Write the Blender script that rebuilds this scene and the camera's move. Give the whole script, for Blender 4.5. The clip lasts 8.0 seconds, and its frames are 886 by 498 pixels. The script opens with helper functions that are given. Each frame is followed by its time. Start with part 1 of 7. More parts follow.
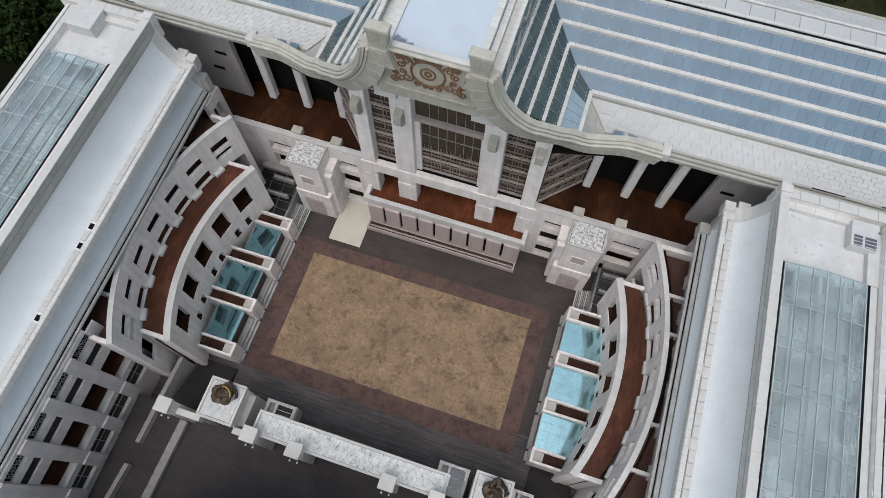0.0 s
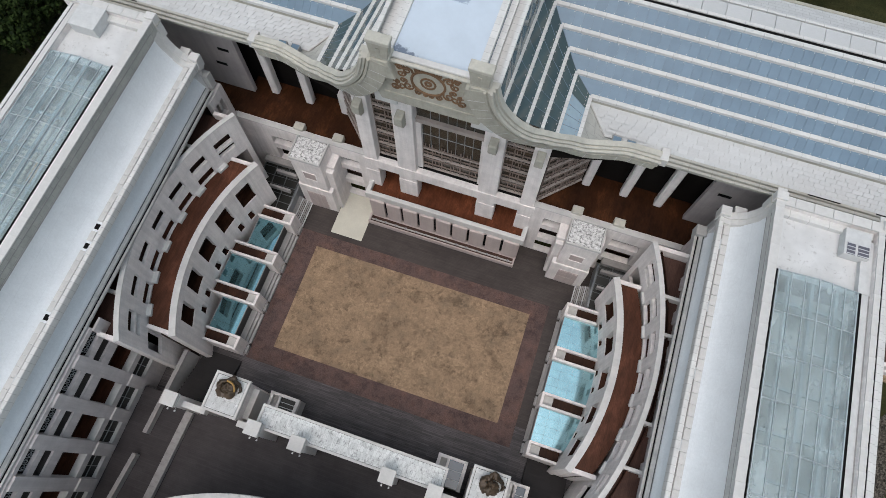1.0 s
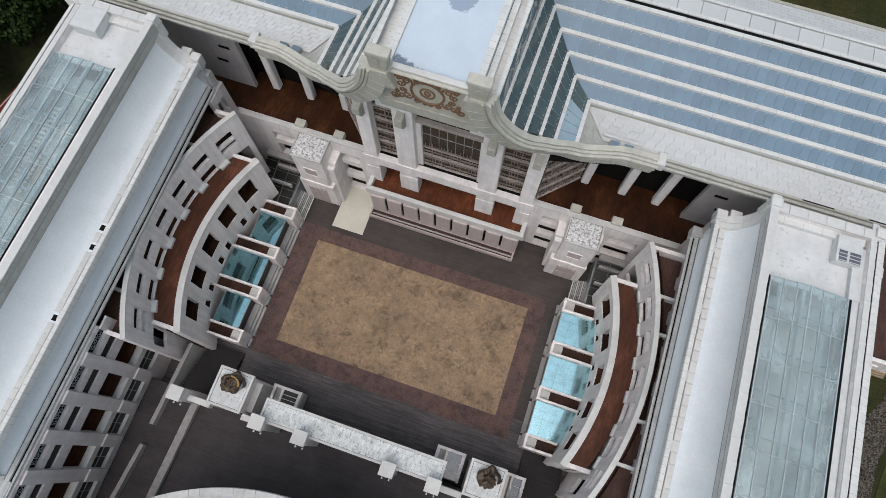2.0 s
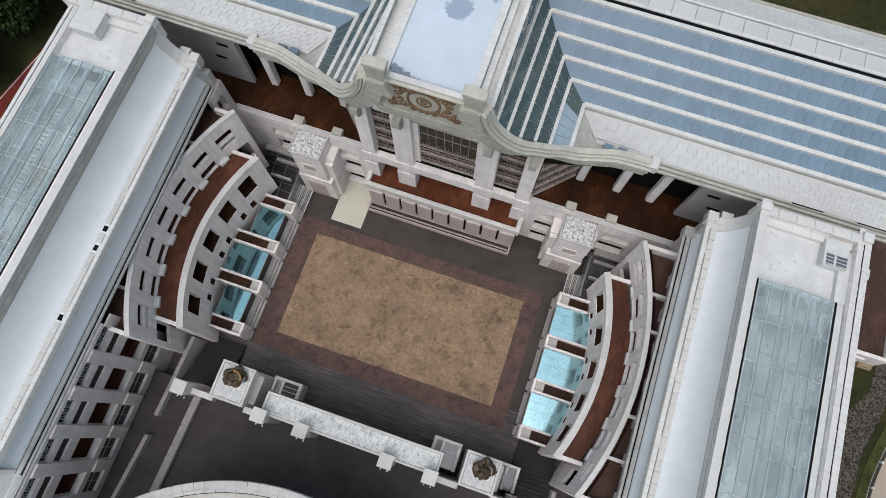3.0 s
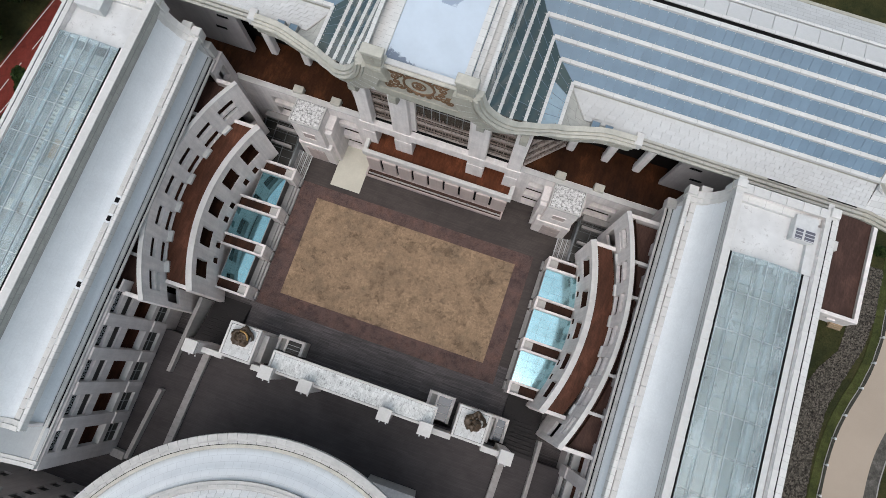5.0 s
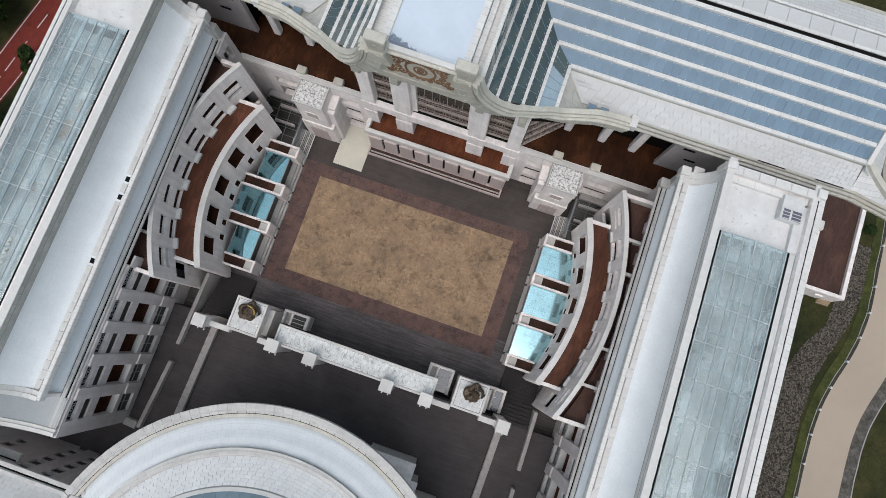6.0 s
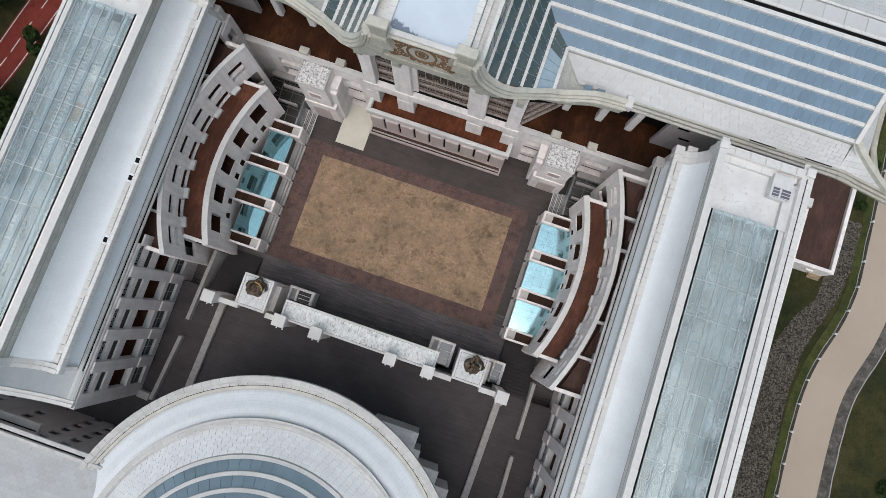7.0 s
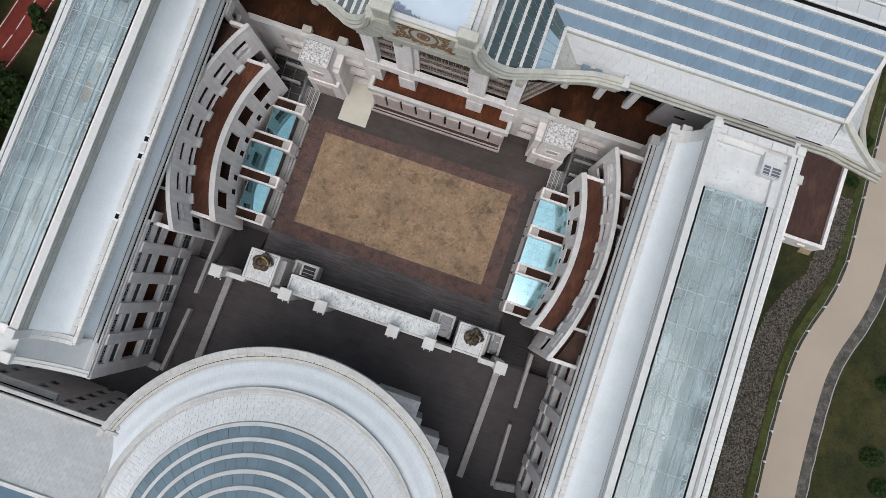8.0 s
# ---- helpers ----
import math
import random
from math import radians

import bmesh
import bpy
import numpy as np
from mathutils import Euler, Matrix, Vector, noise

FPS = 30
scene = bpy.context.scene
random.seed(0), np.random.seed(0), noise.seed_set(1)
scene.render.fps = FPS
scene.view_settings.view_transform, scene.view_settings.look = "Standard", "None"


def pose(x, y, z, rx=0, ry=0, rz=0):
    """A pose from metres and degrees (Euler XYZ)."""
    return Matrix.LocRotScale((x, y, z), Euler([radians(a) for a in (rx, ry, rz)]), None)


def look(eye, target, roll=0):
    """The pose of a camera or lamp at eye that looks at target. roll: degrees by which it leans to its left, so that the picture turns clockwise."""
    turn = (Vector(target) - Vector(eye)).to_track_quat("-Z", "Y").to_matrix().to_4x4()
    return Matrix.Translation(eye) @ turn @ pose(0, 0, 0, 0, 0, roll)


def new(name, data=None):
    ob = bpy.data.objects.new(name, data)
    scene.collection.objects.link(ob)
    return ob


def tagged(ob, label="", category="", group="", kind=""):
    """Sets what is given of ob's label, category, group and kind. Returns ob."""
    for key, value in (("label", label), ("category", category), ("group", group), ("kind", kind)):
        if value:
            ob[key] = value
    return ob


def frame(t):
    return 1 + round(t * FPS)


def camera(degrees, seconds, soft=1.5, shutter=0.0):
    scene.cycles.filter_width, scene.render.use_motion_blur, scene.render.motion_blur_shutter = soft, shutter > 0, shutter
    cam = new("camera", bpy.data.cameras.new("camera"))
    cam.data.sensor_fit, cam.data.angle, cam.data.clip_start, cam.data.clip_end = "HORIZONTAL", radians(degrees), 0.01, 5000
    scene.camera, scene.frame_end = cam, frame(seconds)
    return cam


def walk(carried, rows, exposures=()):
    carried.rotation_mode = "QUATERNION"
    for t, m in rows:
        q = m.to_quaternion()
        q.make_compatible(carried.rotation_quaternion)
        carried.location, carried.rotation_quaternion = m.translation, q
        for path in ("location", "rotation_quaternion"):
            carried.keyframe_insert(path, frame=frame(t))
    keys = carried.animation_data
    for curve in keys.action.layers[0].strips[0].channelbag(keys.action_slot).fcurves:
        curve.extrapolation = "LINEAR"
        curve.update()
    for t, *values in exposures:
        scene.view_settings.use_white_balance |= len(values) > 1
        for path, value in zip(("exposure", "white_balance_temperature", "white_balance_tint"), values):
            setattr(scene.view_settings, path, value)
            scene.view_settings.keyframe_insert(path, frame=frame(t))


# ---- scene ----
cam = camera(68.89, 8.0, 0.5)
PATH = [
    (0.0, 8.722, -15.999, 69.546, 22.377, -0.329, 18.024),
    (0.5, 8.586, -15.107, 70.364, 21.282, -0.273, 18.298),
    (1.0, 8.416, -14.225, 71.199, 20.162, -0.230, 18.484),
    (1.5, 8.249, -13.285, 72.005, 19.003, -0.143, 18.644),
    (3.0, 7.714, -10.580, 74.548, 15.682, -0.172, 18.781),
    (3.5, 7.661, -9.947, 75.417, 14.563, -0.220, 18.729),
    (4.0, 7.556, -9.482, 76.345, 13.265, -0.337, 18.695),
    (4.5, 7.544, -9.306, 77.298, 12.096, -0.401, 18.785),
    (6.0, 7.478, -9.237, 80.480, 8.604, -0.474, 19.031),
    (6.5, 7.430, -9.247, 81.524, 7.493, -0.453, 18.884),
    (7.0, 7.340, -9.273, 82.596, 6.357, -0.463, 18.821),
    (7.5, 7.300, -9.187, 83.670, 5.133, -0.443, 18.807),
    (8.0, 7.198, -9.224, 84.720, 3.964, -0.467, 18.805),
]
walk(cam, [(t, pose(x, y, z, rx, ry, rz)) for t, x, y, z, rx, ry, rz in PATH], [(0.0, 0.13), (1.5, 0.15), (3.5, 0.19), (6.5, 0.24), (8.0, 0.21)])

# ---- world, sun, exposure ----
SUN_EL, SUN_AZ = 69.0, 188.0
world = bpy.data.worlds.new("overcast_sky")
scene.world = world
world.use_nodes = True
wn = world.node_tree
sky = wn.nodes.new("ShaderNodeTexSky")
sky.sky_type, sky.sun_disc = "NISHITA", False
sky.sun_elevation, sky.sun_rotation = radians(SUN_EL), radians(SUN_AZ)
sky.dust_density, sky.air_density = 4.0, 1.0
hue = wn.nodes.new("ShaderNodeHueSaturation")
hue.inputs["Saturation"].default_value = 0.70
hue.inputs["Hue"].default_value = 0.47
wn.links.new(sky.outputs["Color"], hue.inputs["Color"])
wn.links.new(hue.outputs["Color"], wn.nodes["Background"].inputs["Color"])
wn.nodes["Background"].inputs["Strength"].default_value = 0.15
sun_data = bpy.data.lights.new("sun", "SUN")
sun_data.energy, sun_data.angle, sun_data.color = 0.6, radians(50), (0.945, 0.985, 0.965)
sun = new("sun", sun_data)
reach = 113 / math.tan(radians(SUN_EL))
sun.matrix_world = look((0, 0, 120), (-reach * math.sin(radians(SUN_AZ)), -reach * math.cos(radians(SUN_AZ)), 7))

# ---- materials ----


class Nodes:
    """A small builder for node materials."""

    def __init__(self, name, rough=0.7, metal=0.0):
        self.mat = bpy.data.materials.new(name)
        self.mat.use_nodes = True
        self.t = self.mat.node_tree
        self.b = self.t.nodes["Principled BSDF"]
        self.b.inputs["Roughness"].default_value = rough
        self.b.inputs["Metallic"].default_value = metal
        self.co = self.t.nodes.new("ShaderNodeTexCoord").outputs["Object"]
        self.far = None

    def n(self, kind, **values):
        node = self.t.nodes.new(kind)
        for key, value in values.items():
            node.inputs[key.replace("_", " ")].default_value = value
        return node

    def link(self, a, b):
        self.t.links.new(a, b)

    def mapped(self, scale=(1, 1, 1), rot=(0, 0, 0), place=(61.7, 83.1, 29.3)):
        m = self.t.nodes.new("ShaderNodeMapping")
        m.inputs["Location"].default_value = place
        m.inputs["Scale"].default_value = scale
        m.inputs["Rotation"].default_value = rot
        self.link(self.co, m.inputs["Vector"])
        return m.outputs["Vector"]

    def noise(self, scale, detail=4.0, rough=0.6, vec=None):
        x = self.n("ShaderNodeTexNoise", Scale=scale, Detail=detail, Roughness=rough)
        if vec is None:
            if self.far is None:
                self.far = self.mapped(place=(137.3, 91.7, 45.1))
            vec = self.far
        self.link(vec, x.inputs["Vector"])
        return x.outputs["Fac"]

    def ramp(self, fac, stops):
        r = self.t.nodes.new("ShaderNodeValToRGB")
        el = r.color_ramp.elements
        while len(el) < len(stops):
            el.new(0.5)
        for e, (p, c) in zip(el, stops):
            e.position = p
            e.color = (*c, 1) if len(c) == 3 else c
        self.link(fac, r.inputs["Fac"])
        return r.outputs["Color"]

    def mix(self, fac, a, b, kind="MIX"):
        m = self.t.nodes.new("ShaderNodeMix")
        m.data_type, m.blend_type = "RGBA", kind
        for sock, v in ((m.inputs[0], fac), (m.inputs[6], a), (m.inputs[7], b)):
            if isinstance(v, (int, float)):
                sock.default_value = v
            elif isinstance(v, tuple):
                sock.default_value = (*v, 1)
            else:
                self.link(v, sock)
        return m.outputs[2]

    def bump(self, height, strength=0.3, distance=0.02):
        bp = self.n("ShaderNodeBump", Strength=strength, Distance=distance)
        self.link(height, bp.inputs["Height"])
        self.link(bp.outputs["Normal"], self.b.inputs["Normal"])

    def colour(self, c):
        if isinstance(c, tuple):
            self.b.inputs["Base Color"].default_value = (*c, 1)
        else:
            self.link(c, self.b.inputs["Base Color"])
        return self.mat


def grey(v):
    return (v, v, v)


def tint(c, k):
    return tuple(min(1, v * k) for v in c)


def stone(name, base, stain=0.75, rough=0.75, grain=6.0, blotch=0.35, random_piece=0.0, streak=0.2, island=0.0, spec=0.4):
    """Stone or render with fine grain, blotches and faint rain streaks."""
    m = Nodes(name, rough)
    m.b.inputs["Specular IOR Level"].default_value = spec
    big = m.ramp(m.noise(blotch, 5, 0.65), [(0.35, tint(base, stain)), (0.62, base)])
    fine = m.ramp(m.noise(grain, 6, 0.7), [(0.3, grey(0.9)), (0.7, grey(1.0))])
    c = m.mix(0.8, big, fine, "MULTIPLY")
    s = m.ramp(m.noise(1.0, 4, 0.6, m.mapped((2.2, 2.2, 0.12))), [(0.40, grey(0.55)), (0.6, grey(1.0))])
    c = m.mix(streak, c, s, "MULTIPLY")
    if random_piece:
        info = m.t.nodes.new("ShaderNodeObjectInfo")
        r = m.ramp(info.outputs["Random"], [(0.0, grey(1 - random_piece)), (1.0, grey(1.0))])
        c = m.mix(1.0, c, r, "MULTIPLY")
    if island:
        g = m.t.nodes.new("ShaderNodeNewGeometry")
        c = m.mix(1.0, c, m.ramp(g.outputs["Random Per Island"], [(0.0, grey(1 - island)), (1.0, grey(1.0))]), "MULTIPLY")
    m.bump(m.noise(grain * 3, 3), 0.15, 0.01)
    return m.colour(c)


def paved(name, base, size, joint=0.55, stain=0.8, rough=0.6, plane="xy", mortar=0.02, blotch=0.3, vary=0.88):
    """Stone panels laid in courses, for surfaces too far off for single pieces."""
    m = Nodes(name, rough)
    rot = {"xy": (0, 0, 0), "yx": (0, 0, radians(90)), "xz": (radians(90), 0, 0), "yz": (radians(90), 0, radians(90))}[plane]
    br = m.n("ShaderNodeTexBrick", Scale=1.0, Mortar_Size=mortar, Brick_Width=size[0], Row_Height=size[1], Bias=0.0)
    br.inputs["Color1"].default_value = (*base, 1)
    br.inputs["Color2"].default_value = (*tint(base, vary), 1)
    br.inputs["Mortar"].default_value = (*tint(base, joint), 1)
    mp = m.t.nodes.new("ShaderNodeMapping")
    mp.vector_type = "TEXTURE"
    mp.inputs["Rotation"].default_value = rot
    m.link(m.co, mp.inputs["Vector"])
    m.link(mp.outputs["Vector"], br.inputs["Vector"])
    big = m.ramp(m.noise(blotch, 6, 0.7), [(0.3, grey(stain)), (0.65, grey(1.0))])
    c = m.mix(1.0, br.outputs["Color"], big, "MULTIPLY")
    fine = m.ramp(m.noise(5, 6, 0.75), [(0.3, grey(0.85)), (0.7, grey(1.0))])
    c = m.mix(0.7, c, fine, "MULTIPLY")
    return m.colour(c)


WHITE = stone("white_stone", (0.88, 0.835, 0.81), 0.86, blotch=0.6, streak=0.25)
WHITE_Z = paved("white_stone_panels", (0.68, 0.655, 0.635), (1.1, 0.55), 0.75, 0.9)
CAPSTONE = stone("cap_stone", (0.66, 0.655, 0.635), 0.85, streak=0.1, random_piece=0.06)
GREEN_STONE = stone("grey_green_stone", (0.445, 0.432, 0.368), 0.82, blotch=0.9, streak=0.2)
PALE_GREEN = stone("pale_green_stone", (0.54, 0.525, 0.46), 0.85, blotch=0.9, streak=0.2)
PINK_STONE = stone("pinkish_stone", (0.54, 0.465, 0.44), 0.88)
PALE_SLAB = stone("pale_slab", (0.60, 0.585, 0.50), 0.9, streak=0.0)
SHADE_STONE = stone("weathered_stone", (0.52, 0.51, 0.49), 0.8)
ROOF_WHITE = paved("white_roof_panels", (0.78, 0.815, 0.835), (2.4, 0.9), 0.95, 0.92, 0.4, "yx", 0.012, 0.5, 0.985)
ROOF_TILE = stone("white_roof_tile", (0.57, 0.585, 0.585), 0.92, 0.6, random_piece=0.10, streak=0.0)
ROOF_TILE_S = stone("white_roof_tiles", (0.57, 0.585, 0.585), 0.92, 0.6, island=0.10, streak=0.0)
ROOF_BED = stone("roof_bed", (0.47, 0.47, 0.46), 0.85)
# roof tile brightened so the rotunda's stronger light is in its colour
ROTUNDA_TILE = stone("lit_white_roof_tiles", (0.74, 0.755, 0.76), 0.92, 0.55, island=0.08, streak=0.0)
REAR_TILES = paved("white_rear_roof_tiles", (0.60, 0.61, 0.61), (1.1, 0.42), 0.72, 0.9, 0.6, "xy", 0.02, 0.5, 0.92)
CAP_X = paved("jointed_cap_stone", (0.69, 0.69, 0.67), (1.5, 40.0), 0.66, 0.86, 0.6, "xy", 0.02, 0.7, 0.93)
CAP_Y = paved("jointed_kerb_stone", (0.69, 0.69, 0.67), (0.62, 40.0), 0.70, 0.86, 0.6, "yx", 0.02, 0.7, 0.93)
EAVE_STONE = paved("jointed_eaves_stone", (0.44, 0.432, 0.385), (1.9, 40.0), 0.72, 0.82, 0.7, "xy", 0.02, 0.8, 0.93)
DECK_WHITE = stone("white_deck", (0.60, 0.61, 0.605), 0.88, blotch=1.3, grain=4.0, streak=0.0)
# near-black colour that paints deep shade on eaves undersides and backing walls
SHADE_BLACK = stone("near_black_shade", (0.014, 0.012, 0.011), 0.7, spec=0.05)
BRONZE = stone("dark_bronze", (0.10, 0.07, 0.045), 0.5, 0.45)
GOLD = stone("worn_gilding", (0.45, 0.27, 0.08), 0.6, 0.35)
ORNAMENT = stone("brown_ornament", (0.20, 0.115, 0.062), 0.7)
LATTICE = stone("brown_lattice", (0.28, 0.22, 0.19), 0.7)
LATTICE_RAIL = stone("weathered_rail", (0.44, 0.385, 0.35), 0.75)
ROOF_SKIRT = paved("white_skirt_tiles", (0.60, 0.61, 0.605), (0.85, 0.42), 0.7, 0.92, 0.5, "xy", 0.02)
BAR_GREY = stone("pale_grey_glazing_bar", (0.44, 0.50, 0.53), 0.8, 0.4)
METAL_WHITE = stone("white_painted_metal", (0.62, 0.64, 0.65), 0.85, 0.4)
IRON = stone("dark_iron", (0.10, 0.11, 0.115), 0.8, 0.4)
METAL_GREY = stone("grey_metal", (0.30, 0.32, 0.33), 0.8, 0.35)
PARAPET = paved("weathered_parapet", (0.52, 0.52, 0.48), (0.9, 0.6), 0.72, 0.75, 0.75, "yz", 0.02, 0.8)
PARAPET_PALE = paved("pale_parapet", (0.70, 0.70, 0.68), (0.9, 0.6), 0.8, 0.82, 0.75, "yz", 0.02, 0.8)
# dimmed copy of the white roof panels, with the slope's shade painted in
ROOF_SHADED = paved("shaded_roof_panels", (0.30, 0.33, 0.345), (2.4, 0.9), 0.95, 0.9, 0.4, "yx", 0.015, 0.8, 0.97)
FACADE = stone("pinkish_white_stone", (0.64, 0.60, 0.59), 0.86, blotch=0.6, streak=0.25)
EAVES_GREY = stone("grey_eaves_stone", (0.52, 0.515, 0.50), 0.82, blotch=0.9)
# wall stone greyed to put shade on the side and rear hall walls
RENDER_SHADED = stone("shaded_pink_render", (0.43, 0.40, 0.395), 0.86, blotch=0.5)
WALL_GREY = stone("weathered_coping", (0.40, 0.385, 0.375), 0.75, blotch=0.9, random_piece=0.1)
GREY_PANEL = stone("grey_panel", (0.36, 0.35, 0.34), 0.85)
ROOM_FLOOR = paved("room_floor_tiles", (0.55, 0.56, 0.53), (1.2, 1.2), 0.8, 0.75, 0.5, "xy", 0.02, 0.5)
RIM_STONE = stone("pale_rim_stone", (0.56, 0.555, 0.535), 0.85, random_piece=0.1)
BLACK = stone("black_gap", (0.010, 0.010, 0.010), 0.8, spec=0.05)


def lichened(name, base, dark, scale, low, high, tile=None, stretch=(1.5, 0.8, 1)):
    """White slabs grown over with grey lichen, in small courses."""
    m = Nodes(name, 0.7)
    n = m.noise(scale, 9, 0.8, m.mapped(stretch))
    c = m.ramp(n, [(low, dark), ((low + high) / 2, tint(base, 0.72)), (high, base)])
    if tile:
        br = m.n("ShaderNodeTexBrick", Scale=1.0, Mortar_Size=0.012, Brick_Width=tile[0], Row_Height=tile[1], Bias=0.1)
        br.inputs["Color1"].default_value = (1, 1, 1, 1)
        br.inputs["Color2"].default_value = (0.74, 0.76, 0.76, 1)
        br.inputs["Mortar"].default_value = (0.6, 0.6, 0.6, 1)
        m.link(m.co, br.inputs["Vector"])
        c = m.mix(0.75, c, br.outputs["Color"], "MULTIPLY")
    c = m.mix(0.7, c, m.ramp(m.noise(0.5, 4), [(0.35, grey(0.78)), (0.65, grey(1.0))]), "MULTIPLY")
    m.bump(m.noise(12, 4), 0.3, 0.01)
    return m.colour(c)



def radial_paved(name, base, cx, cy, width, row, joint=0.82):
    """Panels laid in rings round a centre."""
    m = Nodes(name, 0.45)
    sep = m.t.nodes.new("ShaderNodeSeparateXYZ")
    m.link(m.co, sep.inputs[0])

    def op(kind, a, b=None):
        k = m.t.nodes.new("ShaderNodeMath")
        k.operation = kind
        for i, v in enumerate((a, b)):
            if v is None:
                continue
            if isinstance(v, (int, float)):
                k.inputs[i].default_value = v
            else:
                m.link(v, k.inputs[i])
        return k.outputs[0]

    dx, dy = op("SUBTRACT", sep.outputs[0], cx), op("SUBTRACT", sep.outputs[1], cy)
    ang = op("MULTIPLY", op("ARCTAN2", dy, dx), 18.0)
    rad = op("SQRT", op("ADD", op("MULTIPLY", dx, dx), op("MULTIPLY", dy, dy)))
    com = m.t.nodes.new("ShaderNodeCombineXYZ")
    m.link(ang, com.inputs[0])
    m.link(rad, com.inputs[1])
    br = m.n("ShaderNodeTexBrick", Scale=1.0, Mortar_Size=0.012, Brick_Width=width, Row_Height=row)
    br.inputs["Color1"].default_value = (*base, 1)
    br.inputs["Color2"].default_value = (*tint(base, 0.96), 1)
    br.inputs["Mortar"].default_value = (*tint(base, joint), 1)
    m.link(com.outputs[0], br.inputs["Vector"])
    c = m.mix(1.0, br.outputs["Color"], m.ramp(m.noise(0.6, 6, 0.7), [(0.3, grey(0.93)), (0.65, grey(1.0))]), "MULTIPLY")
    return m.colour(c)


RING_PANELS = radial_paved("white_ring_panels", (0.74, 0.775, 0.80), -1.8, -39.9, 0.8, 0.55, 0.8)
MARBLE = lichened("lichened_white_top", (0.80, 0.80, 0.79), (0.17, 0.175, 0.17), 3.6, 0.41, 0.56, None, (1, 1, 1))
LICHEN_TILES = lichened("lichened_grey_tiles", (0.80, 0.82, 0.81), (0.28, 0.295, 0.295), 2.9, 0.36, 0.5, (0.32, 0.55))
PEDESTAL_TOP = lichened("weathered_pedestal_top", (0.74, 0.75, 0.745), (0.34, 0.35, 0.35), 2.0, 0.33, 0.47, (0.5, 0.5))


STAINED_DECK = lichened("stained_white_deck", (0.63, 0.635, 0.63), (0.40, 0.365, 0.32), 2.2, 0.33, 0.43, None, (1, 1, 1))


def terrace(name, base, cloud=1.0):
    """Reddish-brown boarded or tiled terrace, its cloudy patches partly painted light."""
    m = Nodes(name, 0.5)
    m.b.inputs["Specular IOR Level"].default_value = 0.15
    n = m.noise(0.34, 8, 0.72, m.mapped((1.1, 0.6, 1)))
    c = m.ramp(n, [(0.34, tint(base, 1 - 0.62 * cloud)), (0.52, tint(base, 1 - 0.15 * cloud)), (0.68, tint(base, 1 + 1.1 * cloud))])
    c = m.mix(0.6, c, m.ramp(m.noise(2.6, 7, 0.75, m.mapped((1.6, 0.3, 1))), [(0.34, grey(0.5)), (0.6, grey(1.2))]), "MULTIPLY")
    w = m.n("ShaderNodeTexWave", Scale=2.2, Distortion=0.6, Detail=2.0)
    w.bands_direction = "X"
    m.link(m.co, w.inputs["Vector"])
    c = m.mix(0.35, c, m.ramp(w.outputs["Color"], [(0.0, grey(0.6)), (0.3, grey(1.0))]), "MULTIPLY")
    m.bump(m.noise(9, 4), 0.2, 0.01)
    return m.colour(c)


BROWN = terrace("red_brown_terrace", (0.098, 0.038, 0.022), 0.6)
BROWN_DARK = terrace("dark_brown_terrace", (0.070, 0.038, 0.030), 0.4)
BROWN_POLISHED = terrace("polished_red_brown_floor", (0.15, 0.048, 0.022), 0.8)
# darker copy of the terrace brown: the eaves' shade is in its colour
BROWN_SHADED = terrace("eaves_shaded_brown_terrace", (0.052, 0.019, 0.0075), 1.0)
# brown darkened so that recesses carry their shade in the colour
BROWN_RECESS_SHADE = terrace("brown_recess_shade", (0.045, 0.018, 0.010))


def slate(name, base, band=1.0):
    """Dark slate laid in long thin courses."""
    m = Nodes(name, 0.6)
    m.b.inputs["Specular IOR Level"].default_value = 0.25
    br = m.n("ShaderNodeTexBrick", Scale=1.0, Mortar_Size=0.012, Brick_Width=2.4, Row_Height=0.16)
    br.inputs["Color1"].default_value = (*tint(base, 1 + 0.25 * band), 1)
    br.inputs["Color2"].default_value = (*tint(base, 1 - 0.3 * band), 1)
    br.inputs["Mortar"].default_value = (*tint(base, 1 - 0.55 * band), 1)
    m.link(m.co, br.inputs["Vector"])
    c = m.mix(0.8, br.outputs["Color"], m.ramp(m.noise(0.25, 6, 0.7), [(0.3, grey(0.62)), (0.7, grey(1.25))]), "MULTIPLY")
    c = m.mix(0.6 * band, c, m.ramp(m.noise(2.0, 5, 0.7, m.mapped((0.25, 3, 1))), [(0.35, grey(0.6)), (0.65, grey(1.2))]), "MULTIPLY")
    m.bump(br.outputs["Fac"], 0.3, 0.01)
    return m.colour(c)


SLATE = slate("dark_slate_paving", (0.092, 0.083, 0.085), 0.85)
SLATE_BROWN = slate("dark_brown_paving", (0.060, 0.050, 0.046), 0.35)
PLAZA = slate("dark_plaza_paving", (0.055, 0.0485, 0.0505), 0.3)
STEP_SLATE = slate("dark_step_slate", (0.020, 0.018, 0.0185), 0.3)


